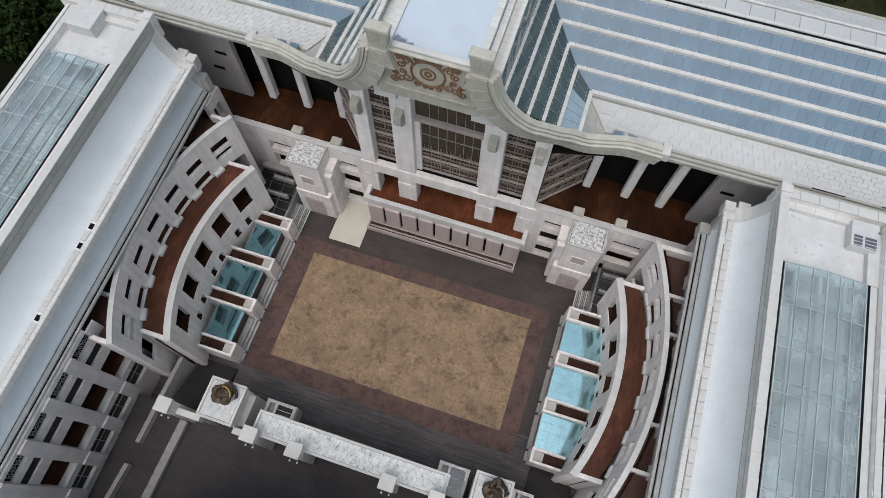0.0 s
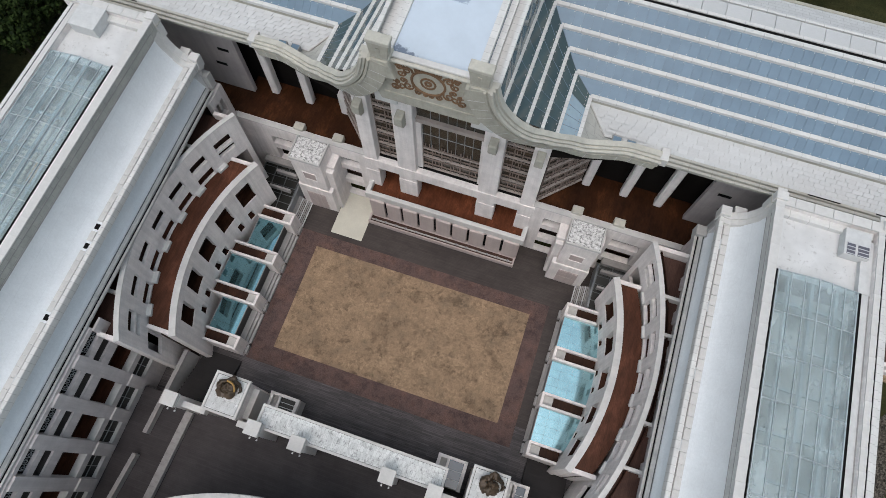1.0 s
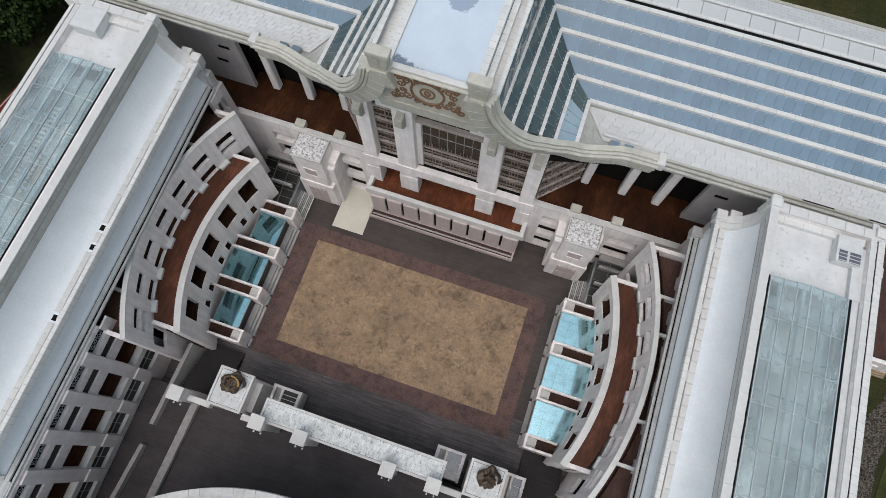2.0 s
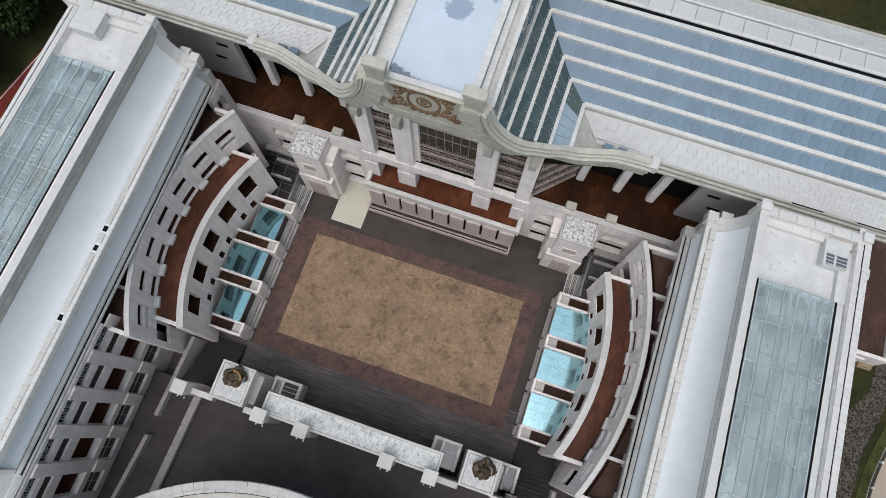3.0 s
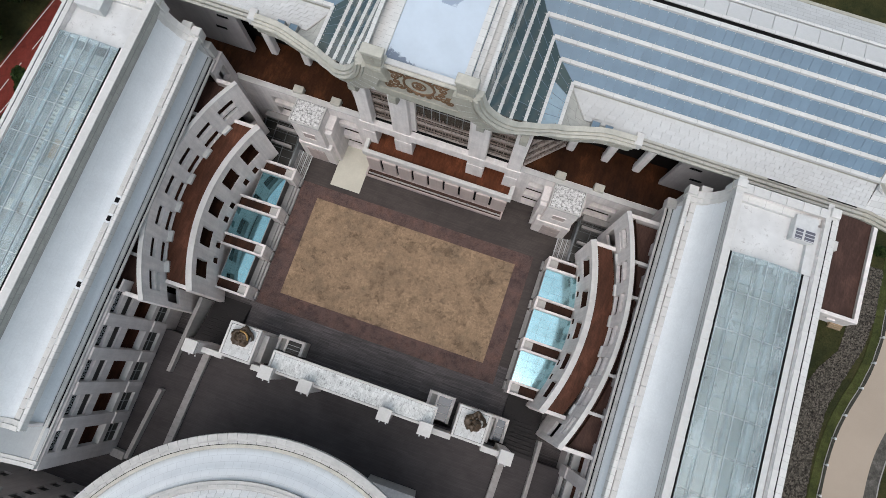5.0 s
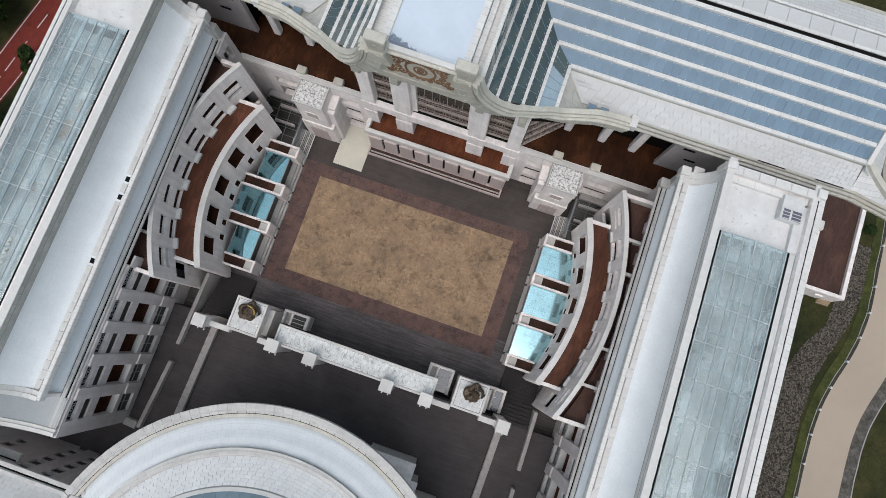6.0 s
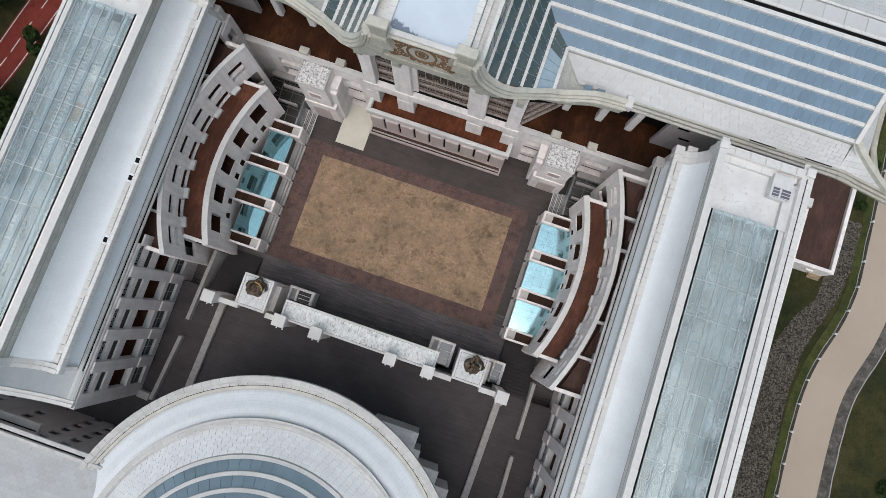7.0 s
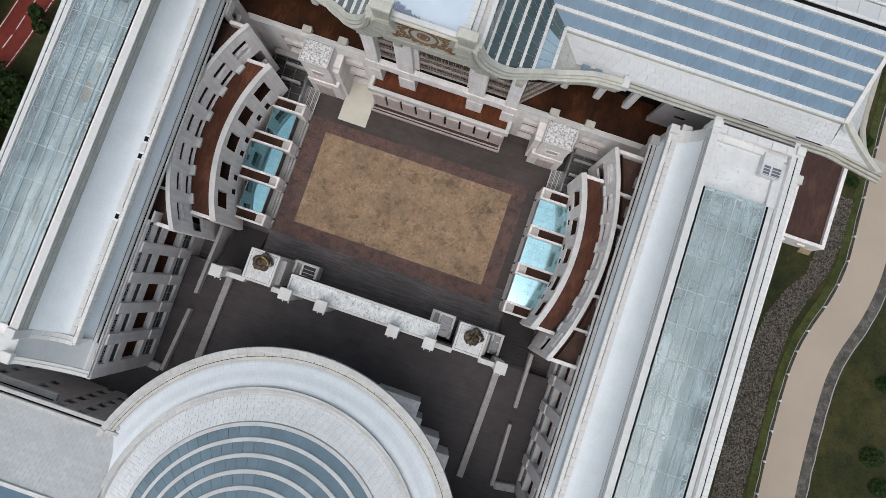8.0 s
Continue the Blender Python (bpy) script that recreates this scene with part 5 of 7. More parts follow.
for sx in (-1, 1):
    for dx, dz, r, a0, fl in ((1.5, 0.75, 0.3, 3.4, -1), (1.95, 0.35, 0.26, 2.0, 1), (1.65, 1.1, 0.24, 4.6, 1), (2.1, 0.9, 0.2, 0.5, 1), (1.5, -0.75, 0.32, 2.6, 1), (2.0, -0.9, 0.3, 1.2, -1), (2.5, -1.1, 0.26, 2.8, 1), (1.85, -0.3, 0.22, 4.2, -1), (0.75, 1.08, 0.2, 4.0, 1), (0.75, -1.12, 0.22, 2.0, -1), (0.25, -1.2, 0.16, 1.0, 1), (0.25, 1.2, 0.14, 5.0, 1), (2.35, -0.6, 0.18, 0.2, 1)):
        part("scroll", scroll(B(), (med[0] + sx * dx, med[1], med[2] + dz * 1.18), r * 1.3, 1.4, a0 if sx > 0 else math.pi - a0, fl * sx, 0.085), ORNAMENT, hall)

# piers, beam and glazing of the portico
for x0, x1 in ((-9.4, -7.95), (-5.65, -3.65), (3.0, 4.95), (7.45, 8.9)):
    xm = (x0 + x1) / 2
    part("pier", box(B(), x0, x1, 13.9, 15.3, 5.2, 25.6 if abs(xm) > 6 else 27.5), WHITE, hall, "tall white stone pier", bevel=0.05)
    part("pier_block", box(B(), x0 - 0.03, x1 + 0.03, 13.84, 15.0, 5.2, 8.6), WHITE, hall)
    part("bracket", sweep(B(), [[(x, y, z) for y, z in ((13.9, 20.2), (13.25, 20.6), (12.95, 21.3), (12.95, 22.2), (13.05, 22.35), (13.9, 22.5))] for x in (xm - 0.38, xm + 0.38)]), GREEN_STONE, hall, "grey-green stone bracket", bevel=0.04)
part("portico_beam", box(B(), -9.6, 9.1, 13.8, 15.0, 9.6, 11.2), WHITE, hall, "white stone beam between the piers", bevel=0.03)


def lattice(x0, x1, z0, z1, place):
    """One storey of lattice between two rails; place(x, depth, z) gives a corner."""
    n = max(2, round((x1 - x0) / 0.95))
    w = (x1 - x0) / n
    h = z1 - z0

    def bar(a, b, c, d, name="lattice_bar", mat=LATTICE, dep=0.12):
        bm = B()
        sweep(bm, [[place(x, y, z) for x, z in ((a, c), (b, c), (b, d), (a, d))] for y in (-dep, 0.0)])
        part(name, bm, mat, hall)

    bar(x0, x1, z0 - 0.1, z0 + 0.12, "lattice_rail", LATTICE_RAIL, 0.2)
    for k in (0.3, 0.72):
        bar(x0, x1, z0 + h * k - 0.045, z0 + h * k + 0.045, "lattice_rail", LATTICE, 0.12)
    for i in range(n + 1):
        x = x0 + w * i
        bar(max(x0, x - 0.05), min(x1, x + 0.05), z0, z1)
        if i < n:
            # tall panes with a narrow framed square above or below, turn by turn
            lo, hi = (0.3, 0.72) if i % 2 else (0.72, 1.0)
            for t in (0.3, 0.7):
                bar(x + w * t - 0.03, x + w * t + 0.03, z0 + h * lo, z0 + h * hi)
            if i % 2 == 0:
                bar(x + w * 0.5 - 0.03, x + w * 0.5 + 0.03, z0, z0 + h * 0.3)


for x0, x1, big in ((-7.95, -5.65, False), (-3.65, 3.0, True), (4.95, 7.45, False)):
    part("window_sill", box(B(), x0, x1, 14.5, 15.0, 11.2, 11.24), BLACK, hall, "black strip at the foot of the window")
    part("window_glass", box(B(), x0, x1, 15.0, 15.1, 10.8, 27.5), GLASS_TINTED, hall, "dark window glass")

    def front(x, y, z):
        return (x, 14.97 + y, z)
    for z in (11.32, 13.6, 15.9, 18.2, 20.5, 22.8):
        if big and z > 14:
            continue
        lattice(x0 + (0.5 if big else 0.0), x1 - (0.3 if big else 0), z, z + 2.3, front)
    if big:
        part("jamb", box(B(), x0, x0 + 0.5, 14.6, 15.0, 10.8, 20.0), WHITE, hall)
        part("jamb", box(B(), x1 - 0.3, x1, 14.6, 15.0, 10.8, 20.0), WHITE, hall)
        part("transom", box(B(), x0, x1, 14.6, 14.98, 19.95, 20.55), LATTICE_RAIL, hall, "weathered grey-brown transom")
        part("transom", box(B(), x0 + 0.5, x1 - 0.3, 14.8, 14.98, 15.0, 15.2), LATTICE_RAIL, hall)
        part("window_head", box(B(), x0, x1, 14.3, 14.98, 23.9, 24.2), GREEN_STONE, hall)
        part("pane_rail", box(B(), x0 + 0.5, x1 - 0.3, 14.93, 14.99, 17.62, 17.68), METAL_GREY, hall)
        for i in range(1, 7):
            x = x0 + 0.5 + (x1 - x0 - 0.8) * i / 7
            part("mullion", box(B(), x - 0.025, x + 0.025, 14.92, 14.99, 15.2, 19.95), METAL_GREY, hall)
            part("mullion", box(B(), x - 0.02, x + 0.02, 14.93, 14.99, 20.55, 27.5), METAL_GREY, hall)
# splayed lattice screens beside the outer piers
for sx in (-1, 1):
    a, b = ((8.9, 14.9), (12.6, 18.6)) if sx > 0 else ((-9.4, 14.9), (-13.0, 18.6))
    yaw = math.degrees(math.atan2(b[1] - a[1], b[0] - a[0]))
    ln = math.hypot(b[0] - a[0], b[1] - a[1])
    part("side_glass", obox(B(), (a[0] + b[0]) / 2, (a[1] + b[1]) / 2, ln, 0.1, TZ, 24, yaw), GLASS_TINTED, hall)

    def splay(x, y, z, a=a, b=b, ln=ln, sx=sx):
        t = x / ln
        return (a[0] + (b[0] - a[0]) * t + sx * (0.08 - y * 0.7), a[1] + (b[1] - a[1]) * t - 0.08 + y * 0.7, z)
    for z in (11.4, 13.6, 15.8, 18.0, 20.2):
        lattice(0.0, ln, z, z + 2.2, splay)

# balcony and its base
part("balcony_floor", box(B(), -8.8, 8.9, 12.6, 16.4, 4.9, 5.2), BROWN_POLISHED, hall, "red-brown balcony floor")
part("balcony_back", box(B(), -9, 9, 16.2, 16.4, 5.2, TZ - 0.4), BROWN_RECESS_SHADE, hall)
part("balcony_parapet", box(B(), -9.3, 9.1, 12.15, 12.65, 4.9, 6.0), CAPSTONE, hall, "white balcony parapet", bevel=0.04)
for x0, x1 in ((-9.3, -8.8), (8.6, 9.1)):
    part("balcony_parapet", box(B(), x0, x1, 12.65, 14.0, 4.9, 6.0), CAPSTONE, hall, bevel=0.04)
part("base_wall", box(B(), -8.9, 8.8, 12.2, 12.6, 0, 4.95), PINK_STONE, hall, "pinkish stone base wall")
for i in range(9):
    w = 17.7 / 9
    x = -8.9 + w * (i + 0.5)
    part("base_pilaster", box(B(), x - w * 0.43, x + w * 0.43, 11.9, 12.2, 0.9, 4.9), PINK_STONE, hall, "pinkish stone pilaster", bevel=0.03)
    if i:
        part("base_slot", box(B(), x - w / 2 - 0.13, x - w / 2 + 0.13, 12.1, 12.22, 1.3, 4.4), BLACK, hall)
part("plinth", box(B(), -9.0, 8.75, 11.0, 12.2, 0, 0.55), PINK_STONE, hall, "pinkish stone plinth trough", bevel=0.03)
part("plinth", box(B(), -9.0, 8.75, 10.95, 11.1, 0.55, 0.95), PINK_STONE, hall, bevel=0.02)
part("plinth", box(B(), -9.0, -8.8, 11.1, 12.0, 0.55, 0.95), PINK_STONE, hall)
part("plinth", box(B(), 8.55, 8.75, 11.1, 12.0, 0.55, 0.95), PINK_STONE, hall)
part("trough_floor", box(B(), -8.8, 8.55, 11.1, 11.9, 0.55, 0.57), BROWN_DARK, hall, "dark trough bed")
part("trough_pipe", box(B(), -8.7, 8.5, 11.35, 11.5, 0.55, 0.72), SHADE_STONE, hall)
for i in range(14):
    x = -8.2 + 16.2 * i / 13
    part("trough_lamp", obox(B(), x, 11.42, 0.16, 0.16, 0.72, 0.9), METAL_GREY, hall)

# ---- corner towers ----


def corner_tower(cx, inner, label):
    """inner: the side, along x, that faces the middle of the court."""
    tw = thing("corner_tower", label, "tower", "corner towers", (cx, 12.6, 0))

    def across(a, b):
        return sorted((inner * a, inner * b))
    part("shaft", box(B(), -1.75, 1.75, -1.3, 1.4, 0, 11.2), WHITE, tw, bevel=0.04)
    part("base_block", box(B(), *across(-1.95, 2.15), -1.45, 1.4, 0, 5.2), WHITE, tw, "stepped stone base", bevel=0.05)
    part("side_buttress", box(B(), *across(1.75, 2.55), -0.75, 1.4, 0, 8.9), WHITE, tw, bevel=0.04)
    part("buttress_cap", box(B(), *across(1.75, 2.65), -0.3, 1.4, 8.9, 9.5), WHITE, tw, bevel=0.05)
    part("outer_buttress", box(B(), *across(-2.2, -1.75), 0.3, 1.4, 0, 9.4), WHITE, tw, bevel=0.04)
    for x0, x1, y0, y1 in ((-1.78, 1.78, -1.45, -1.3), (-1.78, 1.78, 1.3, 1.45), (-1.78, -1.63, -1.3, 1.3), (1.63, 1.78, -1.3, 1.3)):
        part("cap_rim", box(B(), x0, x1, y0, y1, 11.2, 11.6), CAPSTONE, tw, "pale rim round the roof", bevel=0.03)
    part("cap_groove", box(B(), -1.63, 1.63, -1.3, 1.3, 11.2, 11.44), BLACK, tw)
    part("cap_top", box(B(), -1.59, 1.59, -1.26, 1.26, 11.3, 11.53), MARBLE, tw, "lichen-stained white roof", bevel=0.03)
    panel = part("upper_panel", box(B(), -0.7, 0.7, -1.34, -1.3, 7.2, 8.6), PINK_STONE, tw, "pinkish stone panel")
    for x0, x1, z0, z1 in ((-0.8, 0.8, 8.6, 8.7), (-0.8, 0.8, 7.1, 7.2), (-0.8, -0.7, 7.2, 8.6), (0.7, 0.8, 7.2, 8.6)):
        part("panel_frame", box(B(), x0, x1, -1.38, -1.3, z0, z1), WHITE, panel)
    door = part("door", box(B(), -1.1, 1.1, -1.5, -1.45, 0.1, 3.9), PINK_STONE, tw, "pinkish panelled double door")
    for i in range(4):
        x = -0.82 + 0.55 * i
        for z0, z1 in ((0.3, 2.0), (2.2, 3.7)):
            part("door_panel", box(B(), x - 0.2, x + 0.2, -1.54, -1.5, z0, z1), PINK_STONE, door, bevel=0.01)
    return tw


corner_tower(-15.1, 1, "white stone corner tower with pinkish door beside the slab")
corner_tower(14.75, -1, "white stone corner tower with pinkish door")

# ---- curved screen walls in front of the wings ----


def arc_place(cx, cy, r, s):
    """Points along a curved wall: u is the length along the arc, north positive; w goes away from the court."""
    def place(u, w, z):
        a = u / r
        return (cx + s * (r + w) * math.cos(a), cy + (r + w) * math.sin(a), z)
    return place


def screen_wall(name, label, cx, cy, r, s, half, z0, z1, thick, cuts, group):
    ob = thing(name, label, "wall", group)
    holes = [(u - w / 2, u + w / 2, za, zb) for u, w, za, zb in cuts]
    place = arc_place(cx, cy, r, s)
    part("wall_skin", pierced(B(), place, -half, half, z0, z1 - 0.12, thick, holes, 0.7), WHITE, ob)
    m = 24
    for i in range(m):
        a, b = -half + 2 * half * i / m, -half + 2 * half * (i + 1) / m
        rows4 = [[place(u, -0.05, z1 - 0.12), place(u, thick + 0.05, z1 - 0.12), place(u, thick + 0.05, z1), place(u, -0.05, z1)] for u in (a + 0.002, (a + b) / 2, b - 0.002)]
        part("coping_stone", sweep(B(), rows4), CAPSTONE, ob)
    return ob, place


for s in (-1, 1):
    if s < 0:
        inner = dict(cx=-0.9, cy=0.0, r=21.0)
        outer = dict(cx=-2.2, cy=-0.1, r=22.6)
        ih, oh = 9.9, 12.4
    else:
        inner = dict(cx=-3.9, cy=0.0, r=24.2)
        outer = dict(cx=-6.4, cy=0.0, r=29.28)
        ih, oh = 9.6, 12.4
    ci = "curved white screen wall with square openings"
    squares = [(u, 2.0, 6.3, 9.6) for u in (7.1, 3.6, 0.05, -3.5, -7.0)] + [(u + d, 0.75, 3.1, 4.7) for u in (5.5, 0.5, -4.5) for d in (-0.9, 0.9)]
    wi, place_i = screen_wall("screen_wall", ci, s=s, half=ih, z0=0.0, z1=11.0, thick=0.55, cuts=squares, group="curved screen walls", **inner)
    slits = [(3.33 * i, 2.0, 13.2, 14.5) for i in range(-3, 4)] + [(3.33 * i, 2.1, 10.6, 12.0 if s < 0 else 12.5) for i in range(-2, 3)]
    slits += [(e * 9.99, 2.0, 12.0, 12.8) for e in (-1, 1)] + [(e * 10.9, 1.8, 7.0, 10.3) for e in (-1, 1)]
    wo, place_o = screen_wall("tall_screen_wall", "tall curved white screen wall with slit openings", s=s, half=oh, z0=0.0, z1=16.4 if s < 0 else 15.7, thick=0.36, cuts=slits, group="curved screen walls", **outer)
    for i in range(-3, 3):
        u = 3.33 * (i + 0.5)
        p = place_o(u + (0.15 if s < 0 else 0), -0.22 if s < 0 else 0.0, 0)
        part("pier_foot", obox(B(), p[0], p[1], 0.5, 1.2, 10.6, 11.0, math.degrees(s * u / outer["r"])), CAPSTONE, wo, "pale foot of a pier", bevel=0.03)
    xr = s * (25.5 if s < 0 else 24.0)
    dz = 14.7 if s < 0 else 14.2
    # brown gallery floors between the two walls and behind the tall one
    gal = thing("gallery_deck", "red-brown deck between the curved walls", "deck", "gallery decks")
    rows = []
    for i in range(25):
        a = -ih * 0.97 + 2 * ih * 0.97 * i / 24
        p, q = place_i(a, 0.55, 0), place_o(a * outer["r"] / inner["r"] * 0.985, 0.0, 0)
        rows.append([(p[0], p[1], 10.6), (q[0], p[1], 10.6), (q[0], p[1], 10.2), (p[0], p[1], 10.2)])
    part("deck_surface", sweep(B(), rows), BROWN, gal)
    rows = []
    for i in range(25):
        y = -12.0 + 23.6 * i / 24
        a = math.asin(max(-1, min(1, (y - outer["cy"]) / outer["r"])))
        q = place_o(a * outer["r"], 0.5, 0)
        rows.append([(q[0], y, dz), (xr, y, dz), (xr, y, dz - 0.25), (q[0], y, dz - 0.25)])
    part("rear_deck", sweep(B(), rows), BROWN_DARK, gal)
    rows = []
    for i in range(25):
        a = -oh + 0.4 + 2 * (oh - 0.4) * i / 24
        p, q = place_o(a, 0.5, 0), place_o(a, 0.95, 0)
        rows.append([(p[0], p[1], 10.58), (q[0], q[1], 10.58), (q[0], q[1], 10.2), (p[0], p[1], 10.2)])
    part("recess_floor", sweep(B(), rows), BROWN, gal)
    # dark backing added behind the tall wall so its slits look shaded
    rows = []
    for i in range(25):
        a = -oh + 0.4 + 2 * (oh - 0.4) * i / 24
        p, q = place_o(a, 0.9, 0), place_o(a, 0.96, 0)
        rows.append([(p[0], p[1], 10.2), (q[0], q[1], 10.2), (q[0], q[1], 14.9), (p[0], p[1], 14.9)])
    part("recess_back", sweep(B(), rows), BROWN_RECESS_SHADE, gal)
    # dark backing added behind the square openings as painted shade
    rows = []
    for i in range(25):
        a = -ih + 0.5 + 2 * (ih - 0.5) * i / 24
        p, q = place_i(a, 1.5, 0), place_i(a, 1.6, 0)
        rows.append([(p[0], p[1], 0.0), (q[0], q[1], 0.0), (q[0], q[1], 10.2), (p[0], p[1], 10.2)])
    part("room_back", sweep(B(), rows), BROWN_RECESS_SHADE, gal)
    # dark sheets laid over the sills paint shade into the openings
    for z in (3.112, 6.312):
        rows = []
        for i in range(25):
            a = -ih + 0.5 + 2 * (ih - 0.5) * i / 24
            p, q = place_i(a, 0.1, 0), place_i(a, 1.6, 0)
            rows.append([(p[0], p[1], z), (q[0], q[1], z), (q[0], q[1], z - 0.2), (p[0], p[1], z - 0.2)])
        part("room_floor", sweep(B(), rows), BROWN_RECESS_SHADE, gal)
    # end walls tying the curves together
    for e in (-1, 1):
        p, q = place_i(e * (ih - 0.25), 0.3, 0), place_o(e * (oh - 2.6), 0.0, 0)
        part("tie_wall", obox(B(), (p[0] + q[0]) / 2, p[1], abs(q[0] - p[0]), 0.4, 0, 10.75), WHITE, wi)
        q = place_o(e * (oh - 0.25), 0.3, 0)
        part("tie_wall", obox(B(), (s * 24.0 + q[0]) / 2, q[1], abs(s * 24.0 - q[0]), 0.4, 0, dz + 0.9), WHITE, wo)
    for y in (7.5, 4.0, -4.0, -8.0):
        a = math.asin((y - outer["cy"]) / outer["r"])
        q = place_o(a * outer["r"], 0.5, 0)
        part("tie_beam", box(B(), *sorted((xr, q[0])), y - 0.15, y + 0.15, dz, dz + 0.9), CAPSTONE, wo)
    # fins and glass canopies at the court's edge
    ys = [7.4, 2.4, -2.5, -7.55] if s < 0 else [7.2, 2.2, -2.85, -7.95]
    xe = 16.45 if s < 0 else 15.55
    fins = []
    for y in ys:
        a = math.asin(max(-1, min(1, y / inner["r"])))
        xw = abs(place_i(a * inner["r"], 0, 0)[0])
        fin = thing("fin_wall", "low white stone fin with a sunk brown planter top", "wall", "court fins")
        x0, x1 = sorted((s * xe, s * (xw - 0.02)))
        for yy in (y - 0.75, y + 0.5):
            part("side_board", box(B(), x0, x1, yy, yy + 0.25, 0, 3.5), WHITE, fin, bevel=0.03)
        part("end_board", box(B(), *sorted((s * xe, s * (xe + 0.28))), y - 0.5, y + 0.5, 0.6, 3.5), WHITE, fin, bevel=0.03)
        part("planter_floor", box(B(), *sorted((s * (xe + 0.28), s * (xw - 0.1))), y - 0.5, y + 0.5, 2.4, 2.9), BROWN_RECESS_SHADE, fin)
        part("end_tile", box(B(), *sorted((s * (xe + 0.3), s * (xe + 1.3))), y - 0.48, y + 0.48, 2.9, 3.05), SHADE_STONE, fin)
        part("foot", box(B(), *sorted((s * (xe - 0.3), s * xe)), y - 0.5, y + 0.5, 0, 0.6), GREY_PANEL, fin, bevel=0.03)
        fins.append((y, xw))
    for (ya, xa), (yb, xb) in zip(fins[:-1], fins[1:]):
        can = thing("glass_canopy", "sloping glass canopy between two fins, mirroring the sky", "canopy", "glass canopies")
        y1, y0 = ya - 0.78, yb + 0.78
        xin = max(xa, xb) + 0.15 if s > 0 else min(xa, xb) - 0.1
        xo2 = xe + (0.95 if s < 0 else 0.15)
        zi, zo = (2.80, 2.755) if s < 0 else (2.88, 2.90)
        n, m = 4, 4
        for i in range(n):
            for j in range(m):
                u, v = xo2 + (xin - xo2) * i / n, xo2 + (xin - xo2) * (i + 1) / n - 0.012
                a, b = y0 + (y1 - y0) * j / m, y0 + (y1 - y0) * (j + 1) / m - 0.012
                za, zb = zo + (zi - zo) * i / n, zo + (zi - zo) * (i + 1) / n
                part("pane", sheet(B(), [(s * u, a, za), (s * v, a, zb), (s * v, b, zb), (s * u, b, za)][::s], 0.03), GLASS_SKY_TONE if s > 0 else GLASS_WALL_TONE, can)
        part("canopy_edge", beam(B(), (s * xo2, y0, zo + 0.05), (s * xo2, y1, zo + 0.05), 0.08, 0.12), METAL_GREY, can)
        part("canopy_edge", beam(B(), (s * xin, y0, zi + 0.05), (s * xin, y1, zi + 0.05), 0.08, 0.12), METAL_GREY, can)
        for k in range(3):
            part("front_step", box(B(), *sorted((s * (xe - 0.25 + 0.3 * k), s * (xo2 + 0.05))), y0, y1, 0.3 * k, 0.3 * k + 0.29), GREY_PANEL, can, "grey stone sill")
        part("front_glass", box(B(), *sorted((s * (xo2 + 0.05), s * (xo2 + 0.1))), y0, y1, 0.9, zo - 0.05), GLASS_DARK, can)

# glazed lean-to roofs in the corners by the towers, with slatted grilles at their feet
for s in (-1, 1):
    lt = thing("lean_to_roof", "dark glazed lean-to with grey metal bars", "roof", "corner lean-tos")
    x0, x1 = sorted((s * 17.9, s * 22.4))
    part("pane", sheet(B(), [(x0, 8.4, 2.3), (x1, 8.4, 2.3), (x1, 13.9, 3.4), (x0, 13.9, 3.4)], 0.04), GLASS_DARK, lt)
    for i in range(4):
        x = x0 + (x1 - x0) * i / 3
        part("glazing_bar", beam(B(), (x, 8.4, 2.42), (x, 13.9, 3.52), 0.07, 0.16), IRON, lt)
    for i in range(7):
        t = i / 6
        part("glazing_bar", beam(B(), (x0, 8.4 + 5.5 * t, 2.38 + 1.1 * t), (x1, 8.4 + 5.5 * t, 2.38 + 1.1 * t), 0.05, 0.1), IRON, lt)
    for y, w in ((10.4, 0.25), (12.3, 0.35)):
        part("lintel", box(B(), *sorted((s * 18.1, s * 20.6)), y, y + w, 3.2, 3.9), WALL_GREY, lt, "weathered stone lintel over the glass")
    part("end_frame", box(B(), *sorted((s * 17.75, s * 17.95)), 8.3, 13.6, 0.0, 2.6), METAL_GREY, lt)
    part("ledge", box(B(), x0, x1, 13.2, 13.95, 3.5, 4.1), WALL_GREY, lt, "weathered stone ledge")
    gr = thing("slatted_grille", "pale grey slatted grille sloping down to the paving", "grille", "corner grilles")
    for i in range(9):
        x = s * (16.25 + 0.18 * i)
        part("slat", beam(B(), (x, 7.9, 0.35 + 0.1 * i), (x, 11.2, 0.35 + 0.1 * i), 0.13, 0.06), METAL_WHITE if i % 3 == 0 else WALL_GREY, gr)
    for y in (8.0, 9.5, 11.1):
        part("bearer", beam(B(), (s * 16.15, y, 0.25), (s * 17.75, y, 1.1), 0.1, 0.25), METAL_GREY, gr)

# ---- gate screen between court and plaza ----
gate = thing("gate_screen", "white stone gate screen with long lichened canopy", "gate")
part("canopy_slab", box(B(), -9.8, 8.7, -14.8, -12.5, 8.0, 8.45), WHITE, gate, "long white canopy slab", bevel=0.04)
for x0, x1, y0, y1 in ((-9.8, 8.7, -14.8, -14.55), (-9.8, 8.7, -12.75, -12.5), (-9.8, -9.55, -14.55, -12.75), (8.45, 8.7, -14.55, -12.75)):
    part("canopy_rim", box(B(), x0, x1, y0, y1, 8.45, 8.62), CAPSTONE, gate, bevel=0.03)
part("canopy_top", box(B(), -9.53, 8.43, -14.53, -12.77, 8.45, 8.5), LICHEN_TILES, gate, "lichen-stained grey-white tiled top")
